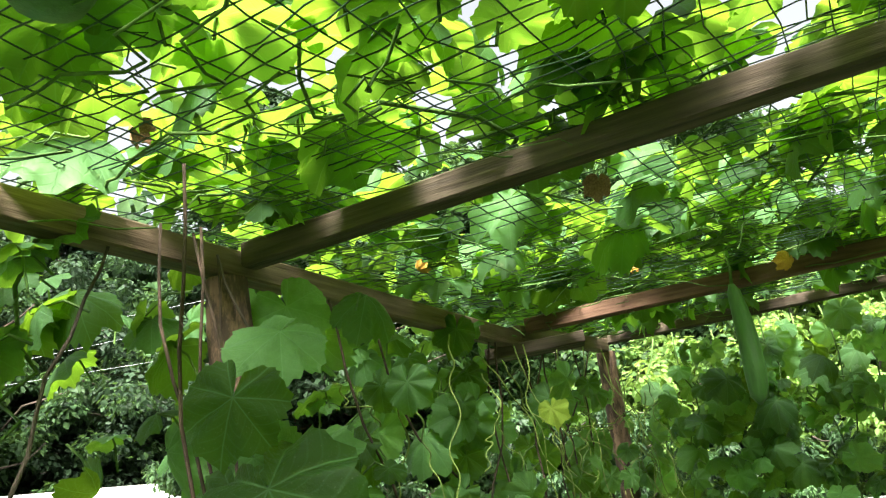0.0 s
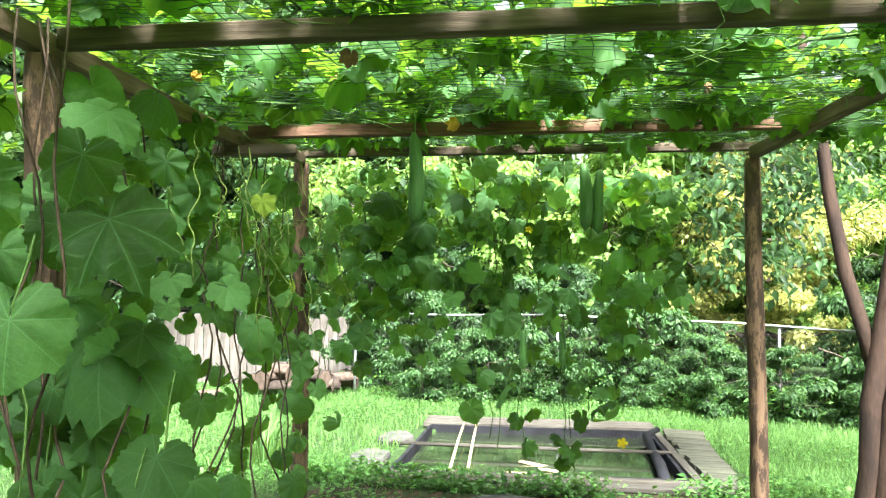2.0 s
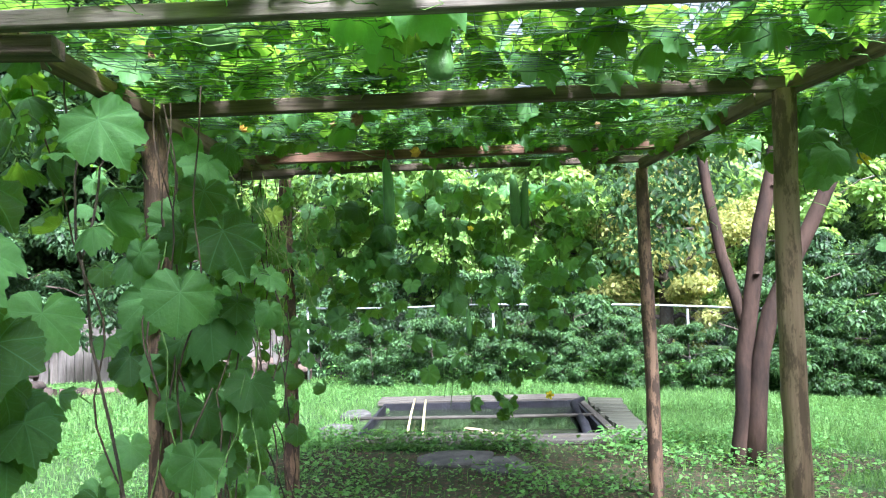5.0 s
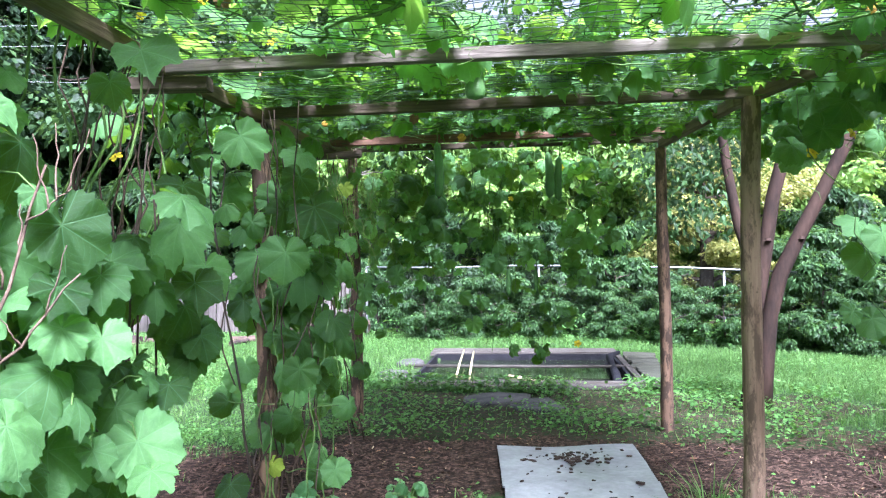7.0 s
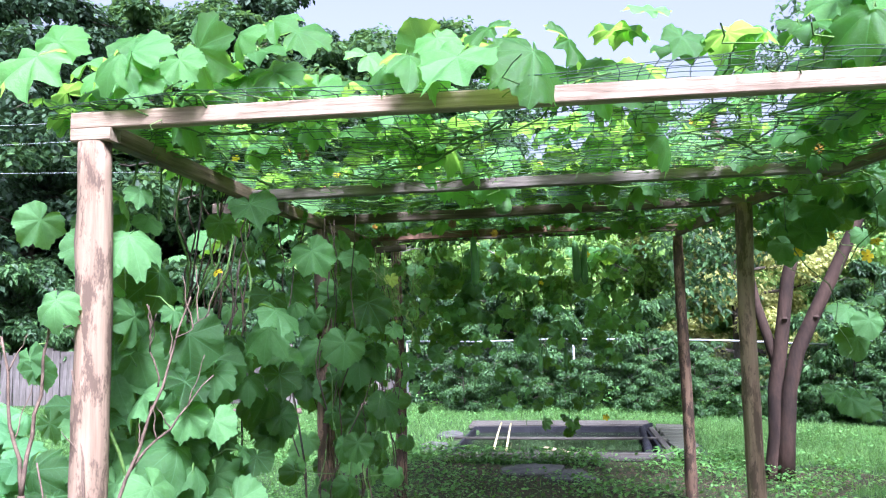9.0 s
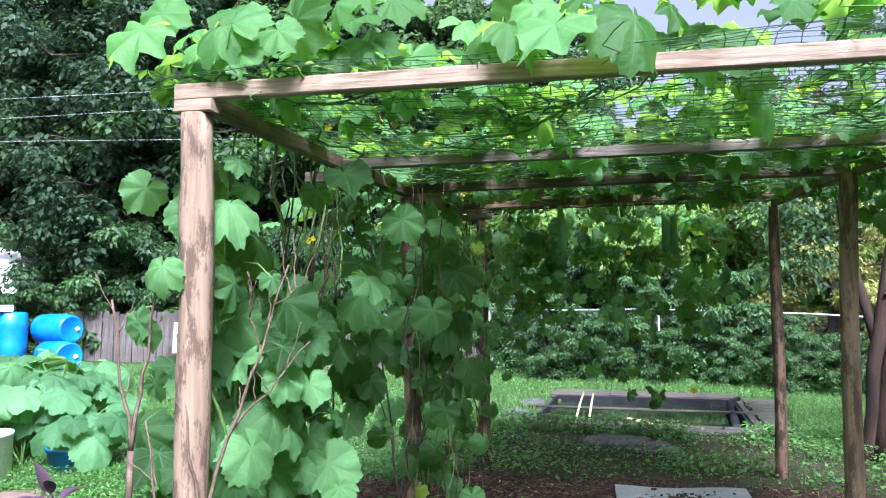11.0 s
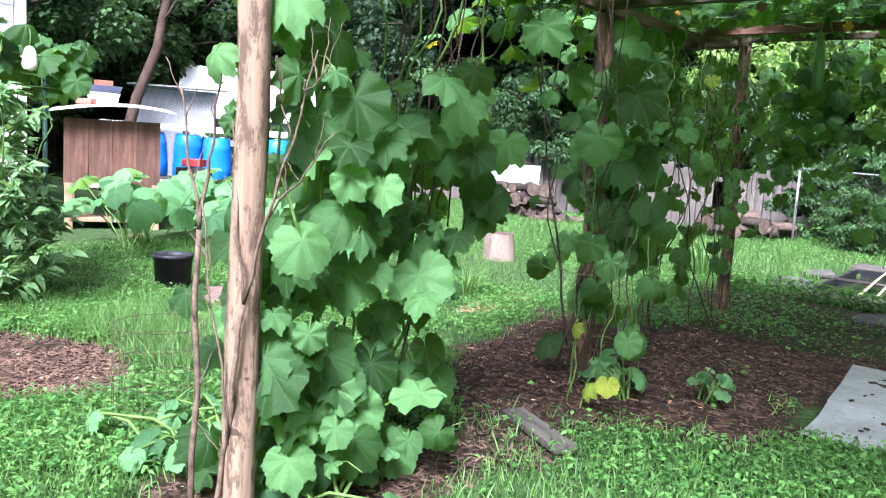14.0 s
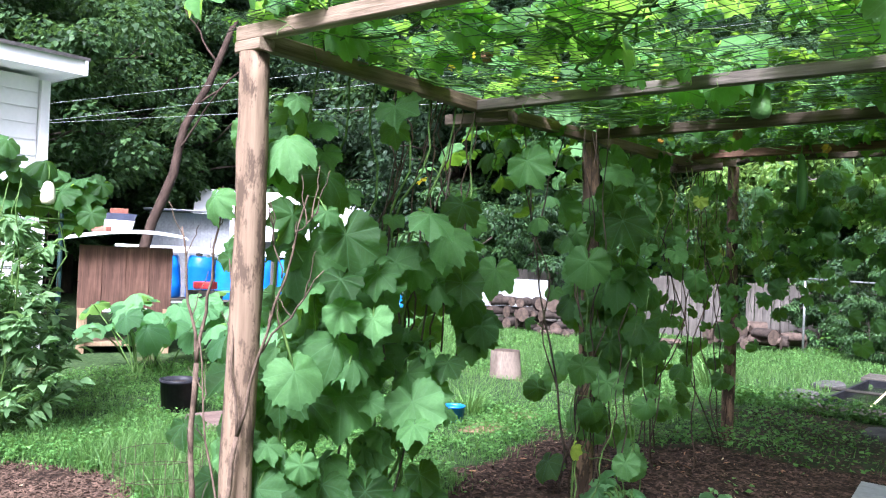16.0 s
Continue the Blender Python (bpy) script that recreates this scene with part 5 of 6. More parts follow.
# ---- dry canes by the near post ----
canes = thing("dry_bush", "bare dry brown twiggy stems leaning beside the near post", "dead plant", at=(0, 0, 0))
DRY = [((-1.27, -1.25, 0.0), (-1.26, -1.25, 0.95), 0.016, 0.012), ((-1.26, -1.25, 0.95), (-1.20, -1.22, 1.45), 0.010, 0.004), ((-1.26, -1.25, 0.95), (-1.30, -1.30, 1.40), 0.009, 0.004), ((-1.12, -1.27, 0.0), (-1.02, -1.26, 0.75), 0.014, 0.010),
       ((-1.02, -1.26, 0.75), (-0.76, -1.24, 1.50), 0.009, 0.003), ((-0.93, -1.25, 1.02), (-0.70, -1.22, 1.28), 0.006, 0.002), ((-1.02, -1.26, 0.75), (-1.12, -1.24, 1.30), 0.007, 0.003), ((-0.85, -1.25, 1.25), (-0.86, -1.30, 1.48), 0.004, 0.002), ((-0.80, -1.25, 1.38), (-0.70, -1.25, 1.45), 0.003, 0.0015), ((-1.05, -1.28, 0.3), (-1.18, -1.3, 1.05), 0.007, 0.003)]
for a, b, r, s in DRY:
    L = wander(a, b, 10, 0.006)
    L[0], L[-1] = a, b
    part("twig", Geo().tube(L, np.linspace(r * 0.72, s * 0.8, 10), 6), GREY_TWIG, canes)
    for k in range(3):
        p = L[rng.integers(3, 9)]
        q = p + np.array([rng.normal(0, 0.05), rng.normal(0, 0.03), rng.uniform(0.05, 0.17)])
        part("twig", Geo().tube(wander(p, q, 8, 0.003), np.linspace(0.0024, 0.001, 8), 5), GREY_TWIG, canes)
arbour_stems = thing("dry_bush", "dark bare woody stems rising inside the vine", "dead plant")
for a, b, r in [((-1.12, 0.98, 0.25), (-1.15, 0.62, 1.45), 0.013), ((-1.15, 0.62, 1.45), (-1.12, 0.45, 2.0), 0.009), ((-1.15, 0.62, 1.45), (-1.10, 0.80, 2.0), 0.009), ((-1.15, 0.95, 0.1), (-1.0, 1.2, 1.5), 0.012), ((-1.0, 1.2, 1.5), (-1.05, 1.0, 2.0), 0.008), ((-1.1, -0.5, 0.0), (-1.05, -0.2, 1.7), 0.010), ((-1.2, -0.75, 0.0), (-1.1, -0.45, 1.9), 0.011)]:
    L = wander(a, b, 10, 0.008)
    L[0], L[-1] = a, b
    part("twig", Geo().tube(L, np.linspace(r * 0.5, r * 0.33, 10), 6), DARK_BARK, arbour_stems)

# ---- fence along the back ----
fence = thing("chain_link_fence", "galvanised chain-link fence with a pipe rail half hidden in bushes", "fence")
RAIL = [(-3.0, 11.0), (1.5, 10.75), (6.0, 10.4), (12.0, 9.6)]


def rail_y(x):
    return float(np.interp(x, [p[0] for p in RAIL], [p[1] for p in RAIL]))


xs = np.linspace(-2.6, 12, 12)
part("rail", Geo().tube([(x, rail_y(x), gz(x, rail_y(x)) + 1.19) for x in xs], 0.015, 8), GALV, fence)
for x in np.linspace(-2.6, 12, 6):
    part("post", Geo().tube([(x, rail_y(x) + 0.03, gz(x, rail_y(x)) - 0.1), (x, rail_y(x) + 0.03, gz(x, rail_y(x)) + 1.19)], 0.02, 8), GALV, fence)
g = Geo()
for k in range(190):
    x0 = -2.6 + 0.077 * k
    for s in (-1, 1):
        x1 = x0 + s * 1.1
        if -2.6 < x1 < 12:
            g.tube([(x0, rail_y(x0), gz(x0, rail_y(x0)) + 0.05), (x1, rail_y(x1), gz(x1, rail_y(x1)) + 1.16)], 0.0009, 3, False)
part("wire_mesh", g, DULL_WIRE, fence)["kind"] = "stuff"

boards = thing("board_fence", "weathered grey vertical board fence", "fence")
for k in range(76):
    x = -13.6 + 0.152 * k
    if -4.35 < x < -3.9:
        continue
    h = 1.12 + rng.normal(0, 0.03)
    obj("board", Geo().box((0, 0, 0), (0.142, 0.02, h), None, 0.003).mesh("board", False), FENCE_BOARD, boards, "", pose(x, 12.3 + rng.normal(0, 0.008), h / 2 - 0.02, rng.normal(0, 1.0), rng.normal(0, 0.8), 0))
board("rail", (-13.7, 12.34, 0.9), (-2.1, 12.34, 0.9), 0.04, 0.08, FENCE_BOARD, boards)
board("rail", (-13.7, 12.34, 0.3), (-2.1, 12.34, 0.3), 0.04, 0.08, FENCE_BOARD, boards)

# ---- firewood, sheet and stumps ----
pile = thing("log_pile", "stack of split firewood logs lying on the grass", "firewood")


def firewood(parent, x, y, z, r, length, yaw, split=False, bark=LOG_BARK):
    g = Geo()
    n = 12
    g.tube([(-length / 2, 0, 0), (0, 0, rng.normal(0, 0.01)), (length / 2, 0, 0)], r, n, False)
    V = g.V[0]
    V *= 1 + rng.normal(0, 0.03, V.shape) * (1, 1, 1)
    if split:
        V[:, 2] = np.maximum(V[:, 2], -r * 0.25)
    log = obj("log", g.mesh("log"), bark, parent, "", pose(x, y, z, rng.uniform(0, 360) if not split else rng.uniform(-30, 30), 0, yaw))
    for s in (-1, 1):
        e = Geo().lathe([(0.001, 0.004), (r * 0.6, 0.003), (r * 0.97, 0.0)], n).mesh("cut_end")
        obj("cut_end", e, CUT_WOOD, log, "", pose(s * length / 2, 0, 0, 0, 90 * s, 0))


for row in range(3):
    for k in range(8 - row):
        firewood(pile, -8.25 + 0.26 * k + 0.13 * row + rng.normal(0, 0.04), 10.05 + rng.normal(0, 0.10), 0.12 + 0.20 * row, rng.uniform(0.08, 0.15), 0.45, 90 + rng.normal(0, 24), rng.uniform() < 0.65)
litter = thing("log_pile", "loose split pinkish logs and offcuts tumbled on the grass", "firewood")
for k in range(16):
    lx, ly = rng.normal(-3.5, 0.6), 10.9 + rng.normal(0, 0.35)
    firewood(litter, lx, ly, gz(lx, ly) + rng.uniform(0.08, 0.38), rng.uniform(0.08, 0.15), rng.uniform(0.3, 0.5), rng.uniform(0, 180), True, CUT_WOOD if k % 2 else LOG_BARK)
for k in range(14):
    lx, ly = rng.normal(-5.6, 0.9), 9.9 + rng.normal(0, 0.25)
    firewood(litter, lx, ly, gz(lx, ly) + 0.07, rng.uniform(0.05, 0.09), rng.uniform(0.25, 0.5), rng.uniform(0, 180), True, CUT_WOOD if k % 2 else LOG_BARK)
tarp = obj("white_sheet", Geo().box((0, 0, 0), (1.35, 0.02, 0.62), None, 0.004).mesh("white_sheet", False), SHEET, None, "", pose(-8.0, 10.75, 0.62, -12, 0, 20))
tagged(tarp, "pale grey sheet leaning behind the firewood", "sheet")


def stump(x, y, r, h, label):
    g = Geo()
    g.lathe([(r * 1.12, -0.03), (r * 1.03, h * 0.3), (r, h * 0.7), (r * 0.97, h)], 18, (0, 0, 0), 0.05)
    s = thing("tree_stump", label, "stump", at=(x, y, gz(x, y)))
    obj("trunk", g.mesh("trunk"), PALE_BARK, s)
    obj("cut_face", Geo().lathe([(0.001, h + 0.004), (r * 0.5, h + 0.003), (r * 0.97, h - 0.002)], 18, (0, 0, 0), 0.05).mesh("cut_face"), CUT_WOOD, s)


stump(-4.03, 4.68, 0.165, 0.30, "pale sawn log round standing on the lawn")


# ---- pots, pails and garden plants ----
def pot(name, label, x, y, r, h, mat, filled=DIRT, z=None, taper=0.84, cat="pot"):
    z = gz(x, y) if z is None else z
    p = thing(name, label, cat, at=(x, y, z))
    obj("body", Geo().lathe([(0.001, 0.0), (r * taper, 0.0), (r * 0.97, h * 0.9), (r, h * 0.9), (r * 1.02, h), (r * 0.95, h), (r * 0.92, h * 0.86)], 24).mesh("body"), mat, p)
    if filled is not None:
        obj("fill", Geo().lathe([(0.001, h * 0.87), (r * 0.5, h * 0.88), (r * 0.93, h * 0.86)], 20).mesh("fill"), filled, p)
    return p


pot("nursery_pot", "black plastic nursery pot on the grass", -4.66, 0.98, 0.155, 0.28, BLACK_PLASTIC)
pot("bucket", "white plastic bucket among the squash plants", -4.76, 1.98, 0.15, 0.36, WHITE_PLASTIC, None, taper=0.95, cat="bucket")
pot("pail", "small blue plastic pail on the grass", -2.90, 2.30, 0.09, 0.13, BLUE_PLASTIC, None, cat="pail")
pot("paddling_pool", "low round blue plastic tub used as a planter", -5.30, 2.32, 0.30, 0.15, BLUE_PLASTIC, cat="tub")
pot("planter_tub", "blue plastic tub used as a planter", -4.36, 2.44, 0.23, 0.2, BLUE_PLASTIC, cat="tub")


def squash_plant(x, y, n, h, spread, smin, smax, label="bushy squash plant with very broad pale green leaves"):
    p = thing("squash_plant", label, "plant", "squash plants")
    z0 = gz(x, y)
    a = rng.uniform(0, 6.28, n)
    r = spread * rng.uniform(0.1, 1, n) ** 0.6
    P = np.stack([x + r * np.cos(a), y + r * np.sin(a), z0 + h * rng.uniform(0.5, 1.0, n) * (1 - 0.25 * r / spread)], 1)
    N = unit(np.stack([0.35 * np.cos(a), 0.35 * np.sin(a), np.ones(n)], 1) + rng.normal(0, 0.28, (n, 3)) + np.array([0.25, -0.3, 0]))
    T = unit(np.stack([np.cos(a), np.sin(a), -0.5 * np.ones(n)], 1) + rng.normal(0, 0.2, (n, 3)))
    leaves_on(p, P, N, T, rng.uniform(smin, smax, n), 300, LEAF_PALE)
    g = Geo()
    for q in P:
        base = np.array([x, y, z0]) + rng.normal(0, spread * 0.25, 3) * (1, 1, 0)
        g.tube([base, (base + q) / 2 + np.array([0, 0, 0.06]), q], [0.008, 0.007, 0.005], 5, False)
    part("stalk_tangle", g, STEM, p)["kind"] = "stuff"
    return p


for sx, sy, sn, sh, ss in [(-6.0, 3.0, 26, 0.85, 0.75), (-5.0, 2.75, 20, 0.85, 0.5), (-5.35, 2.3, 18, 0.80, 0.5), (-6.6, 1.9, 24, 0.9, 0.7), (-7.2, 3.4, 24, 0.9, 0.8), (-4.36, 2.44, 12, 0.74, 0.38), (-5.4, 3.6, 22, 0.9, 0.6), (-6.4, 4.6, 24, 0.85, 0.8), (-7.6, 5.2, 24, 0.9, 0.8)]:
    squash_plant(sx, sy, sn, sh, ss, 0.20, 0.33)
squash_plant(-1.72, -0.95, 14, 0.22, 0.40, 0.07, 0.12, "low gourd seedlings beside a wire cage")
squash_plant(-1.0, -0.95, 16, 0.20, 0.35, 0.08, 0.14, "low gourd runners at the foot of the vine")
squash_plant(-0.78, 0.92, 8, 0.24, 0.16, 0.07, 0.12, "small leafy gourd shoots in the mulch")
squash_plant(-0.45, 1.3, 10, 0.22, 0.14, 0.04, 0.07, "small leafy gourd shoots in the mulch")


def flat_stone(name, label, x, y, r, h, mat, seed, stretch=(1, 1), cat="stone"):
    r0 = np.random.default_rng(seed)
    n = 9
    a = np.sort(r0.uniform(0, 2 * np.pi, n) * 0.25 + np.linspace(0, 2 * np.pi, n, endpoint=False))
    rr = r * r0.uniform(0.75, 1.1, n)
    g = Geo()
    V = [(rr[i] * math.cos(a[i]) * stretch[0] * s, rr[i] * math.sin(a[i]) * stretch[1] * s, z) for s, z in ((1.0, -0.04), (1.0, h * 0.6), (0.94, h)) for i in range(n)] + [(0, 0, h * 1.02)]
    F = []
    for lev in range(2):
        for i in range(n):
            j = (i + 1) % n
            F += [(lev * n + i, lev * n + j, lev * n + n + i), (lev * n + j, lev * n + n + j, lev * n + n + i)]
    F += [(2 * n + i, 2 * n + (i + 1) % n, 3 * n) for i in range(n)]
    g.add(V, F)
    ob = obj(name, g.mesh(name, False), mat, None, "", pose(x, y, gz(x, y)))
    return tagged(ob, label, cat)


flat_stone("flagstone", "large flat pinkish flagstone set in the grass", -4.04, 1.17, 0.55, 0.035, STONE, 1, (0.95, 1.12))
def pointed_leaf():
    """A long pointed leaf of length 1, folded along its rib and drooping to the tip."""
    g = Geo()
    V, F = [], []
    for i in range(8):
        u = i / 7
        w = 0.24 * math.sin(math.pi * min(1.0, u * 0.97 + 0.03) ** 0.8) + 0.004
        z = 0.10 * u - 0.28 * u * u
        V += [(u, -w, z + 0.35 * w), (u, 0, z), (u, w, z + 0.35 * w)]
    for i in range(7):
        for k in range(2):
            a = i * 3 + k
            F += [(a, a + 3, a + 4), (a, a + 4, a + 1)]
    g.add(V, F)
    return g.mesh("leaf")


def purple_plant(x, y, h):
    p = thing("purple_plant", "dark purple leafy plant beside the flagstone", "plant", at=(x, y, gz(x, y)))
    r0 = random.Random(8)
    me = pointed_leaf()
    g = Geo()
    g.tube([(0, 0, -0.02), (0.01, 0.0, h * 0.5), (0.0, 0.01, h)], [0.008, 0.006, 0.004], 6)
    for i in range(11):
        a = i * 2.4 + r0.uniform(-0.3, 0.3)
        z = h * (0.35 + 0.62 * i / 10)
        out = 0.05 + 0.03 * r0.random()
        root = (out * math.cos(a), out * math.sin(a), z + 0.02)
        g.tube([(0, 0, z - 0.02), root], [0.004, 0.003], 5, False)
        lean = -0.35 if i < 9 else -1.15
        m = Matrix.Translation(root) @ Matrix.Rotation(a, 4, "Z") @ Matrix.Rotation(lean + r0.uniform(-0.2, 0.3), 4, "Y") @ Matrix.Scale(r0.uniform(0.13, 0.2), 4)
        obj("leaf", me, PURPLE_LEAF, p, "", m)
    part("stem", g, PURPLE_LEAF, p)


purple_plant(-3.2, 0.78, 0.26)
flat_stone("flagstone", "flat mossy grey stepping stone in the weeds", -0.12, 4.75, 0.36, 0.03, SLATE, 4, (1, 0.9))
flat_stone("flagstone", "flat mossy grey stepping stone in the weeds", 0.25, 4.55, 0.3, 0.03, SLATE, 5)
flat_stone("sand_patch", "bare sandy scrape in the lawn", -2.58, 2.30, 0.24, 0.012, SAND, 6, (0.9, 1.0), "soil")
flat_stone("sand_patch", "bare sandy scrape in the lawn", -2.75, 3.05, 0.2, 0.012, SAND, 7, (0.7, 1.2), "soil")
flat_stone("slab", "grey stone slabs stacked by the pond", -1.35, 6.2, 0.22, 0.06, SLATE, 8, (0.9, 1.8))
flat_stone("slab", "grey stone slabs stacked by the pond", -1.30, 7.2, 0.20, 0.05, SLATE, 9, (0.9, 1.6))
plank = thing("loose_plank", "short weathered plank half sunk in the bed edge", "plank")
board("plank_body", (-1.0, 0.30, 0.06), (-0.60, 0.08, 0.05), 0.11, 0.035, OLD_PLANK, plank)


def clump(name, label, x, y, n, h, spread, mat, cat="plant", wide=0.02):
    c = thing(name, label, cat, at=(x, y, gz(x, y)))
    a = rng.uniform(0, 6.28, n)
    out = np.stack([np.cos(a), np.sin(a), np.zeros(n)], 1)
    up = unit(out * rng.uniform(0.15, 0.9, (n, 1)) + np.array([0, 0, 1.0]))
    side = np.cross(up, out)
    R = np.stack([unit(side), unit(np.cross(up, unit(side))) * -1, up], -1)
    V, F, U = strew([blade(wide, 0.35)], np.zeros(n, int), R, h * rng.uniform(0.6, 1.1, n), out * spread * rng.uniform(0, 1, (n, 1)))
    obj("tuft", tri_mesh("tuft", V, F, U), mat, c)["kind"] = "stuff"
    return c


clump("grass_clump", "tall dry-tipped strappy clump of grass", -2.2, 6.0, 130, 0.62, 0.18, GRASS, wide=0.012)
clump("grass_clump", "tuft of long green grass", -3.0, 2.65, 90, 0.36, 0.12, GRASS, wide=0.014)
clump("grass_clump", "tuft of long green grass", 1.05, 1.25, 60, 0.35, 0.12, GRASS, wide=0.014)


cage = thing("wire_cage", "rusty round wire plant cage in the weeds", "plant cage", at=(-2.05, -0.86, gz(-2.05, -0.86)))
for k in range(14):
    a = k * 2 * math.pi / 14
    obj("wire", Geo().tube([(0.19 * math.cos(a), 0.19 * math.sin(a), -0.03), (0.19 * math.cos(a), 0.19 * math.sin(a), 0.46)], 0.0013, 4).mesh("wire"), DRY_STEM, cage)
for k in range(6):
    an = np.linspace(0, 2 * np.pi, 20)
    obj("ring", Geo().tube(np.stack([0.19 * np.cos(an), 0.19 * np.sin(an), np.full(20, 0.04 + 0.08 * k)], 1), 0.0013, 4, False).mesh("ring"), DRY_STEM, cage)

# withered leaves caught in the net
hang = [(-0.98, 0.75, 2.16), (-1.25, 0.9, 2.10), (-0.88, 1.45, 2.02), (-0.35, 1.2, 2.0), (-0.62, 1.32, 2.13), (-0.2, 2.3, 2.06)]
for k in range(9):
    hx, hy = rng.uniform(-1.1, 1.4), rng.uniform(-0.8, 3.3)
    hang.append((hx, hy, float(net_z(hx, hy)) + 0.02))
for k, (hx, hy, hz) in enumerate(hang):
    me = GOURD_MESH[3]
    m = frames(facing(1, (0.2, -0.9, 0.2), 0.5), down(1, 0.4))[0] * rng.uniform(0.03, 0.05)
    q = np.eye(4)
    q[:3, :3], q[:3, 3] = m, (hx, hy, hz)
    ob = obj("withered_leaf", me, None, None, "", Matrix(q.tolist()))
    ob.material_slots[0].link = "OBJECT"
    ob.material_slots[0].material = (DRY_LEAF, LEAF_YELLOW, ORANGE_LEAF)[k % 3]
    tagged(ob, ("shrivelled brown leaf caught in the net", "yellowed leaf hanging from the net", "withered orange leaf hanging from the net")[k % 3], "leaf", "withered leaves")

# ---- tall weeds and the squash trellis by the house ----
def tall_weed(x, y, h, label="tall bushy weed with narrow grey-green leaves"):
    w = thing("tall_weed", label, "weed", "tall weeds", at=(x, y, gz(x, y)))
    g = Geo()
    L = wander((0, 0, 0), (rng.normal(0, 0.12), rng.normal(0, 0.12), h), 10, 0.02)
    g.tube(L, np.linspace(0.010, 0.003, 10), 5)
    P, T = [], []
    for k in range(15):
        u = rng.uniform(0.08, 0.9)
        p = L[int(u * 9)]
        a = rng.uniform(0, 6.28)
        q = p + np.array([math.cos(a), math.sin(a), 0.75]) * h * 0.24 * (1.15 - u)
        g.tube([p, (p + q) / 2, q], [0.004, 0.003, 0.002], 4, False)
        for i in range(24):
            P.append(p + (q - p) * rng.uniform(0.2, 1.1))
            b = a + rng.normal(0, 1.1)
            T.append((math.cos(b), math.sin(b), rng.uniform(-0.5, 0.4)))
    n = len(P)
    T = unit(np.array(T))
    N = facing(n, (0.2, -0.2, 1), 0.4)
    V, F, U = strew(OVAL, rng.integers(0, 2, n), frames(N, T), rng.uniform(0.045, 0.11, n) * (0.8 + 0.3 * h), np.array(P))
    obj("stem_tangle", g.mesh("stem_tangle"), STEM, w)["kind"] = "stuff"
    obj("foliage", tri_mesh("foliage", V, F, U), SHRUB_LEAF, w)
    return w


weeds = [tall_weed(0, 0, h) for h in (1.70, 1.45, 1.05)]
spots = [(-4.72, -0.35), (-4.95, -0.55), (-4.6, -0.75), (-5.05, -0.15), (-4.55, -0.45), (-4.8, -0.95), (-5.2, -0.45), (-5.25, -0.85), (-4.5, -1.15), (-4.95, -1.25), (-5.35, -1.2), (-4.75, -1.6), (-5.3, -1.65), (-4.6, -2.0), (-5.1, -2.1), (-5.0, 0.12), (-5.3, 0.05), (-4.85, -0.1), (-4.5, -0.85), (-4.7, -1.3), (-5.1, -1.0), (-4.45, -1.5)]
for k, (x, y) in enumerate(spots):
    src = weeds[k % 3]
    m = pose(x, y, gz(x, y), 0, 0, 67 * k)
    if k < 3:
        src.matrix_basis = m
    else:
        copy_thing(src, m)

trellis = thing("squash_trellis", "sagging wire trellis on dark steel posts overgrown with squash", "trellis")
for px, py in ((-5.40, 0.33), (-5.55, -0.25), (-5.75, -0.95), (-5.9, -1.7)):
    part("post", Geo().tube([(px, py, -0.1), (px, py, 1.55)], 0.02, 6), GREEN_STEEL, trellis)
g = Geo()
for z in np.arange(0.75, 1.55, 0.09):
    g.tube(wander((-5.40, 0.33, z), (-5.9, -1.7, z), 12, 0.02), 0.0035, 4, False)
for u in np.linspace(0, 1, 22):
    g.tube(wander((-5.40 - 0.5 * u, 0.33 - 2.03 * u, 0.7), (-5.40 - 0.5 * u, 0.33 - 2.03 * u, 1.55), 8, 0.02), 0.0035, 4, False)
part("wire", g, DRY_STEM, trellis)["kind"] = "stuff"
top_vine = thing("squash_vine", "squash vine with large green leaves crowning a trellis", "vine")
n = 110
u = rng.uniform(-0.06, 1.05, n)
P = np.stack([-5.38 - 0.5 * u + rng.normal(0, 0.16, n), 0.40 - 2.1 * u, 1.74 + rng.normal(0, 0.13, n)], 1)
leaves_on(top_vine, P, facing(n, (0.45, -0.25, 0.9), 0.3), facing(n, (0.7, -0.2, -0.4), 0.4), rng.uniform(0.15, 0.26, n), 300)
stems(top_vine, [wander((-5.35, 0.4, 1.5 + 0.08 * k), (-5.9, -1.7, 1.5 + 0.08 * k), 16, 0.06) for k in range(4)], 0.007, 0.005, STEM)
stems(top_vine, [wander((-5.35 - 0.14 * k, 0.3 - 0.5 * k, 0.0), (-5.4 - 0.14 * k, 0.3 - 0.5 * k, 1.65), 12, 0.04) for k in range(4)], 0.008, 0.006, STEM)
gourd("butternut_squash", "cream bottle-shaped squash hanging on the trellis", (-5.22, 0.13, 1.78), 0.18, 0.055, CREAM_GOURD, 0, 0.55)
gourd("butternut_squash", "tan bottle-shaped squash hanging on the trellis", (-5.50, -0.62, 1.36), 0.22, 0.06, TAN_GOURD, 0, 0.55)
gourd("butternut_squash", "tan bottle-shaped squash hanging on the trellis", (-5.36, -0.19, 1.36), 0.22, 0.06, TAN_GOURD, 0, 0.55)


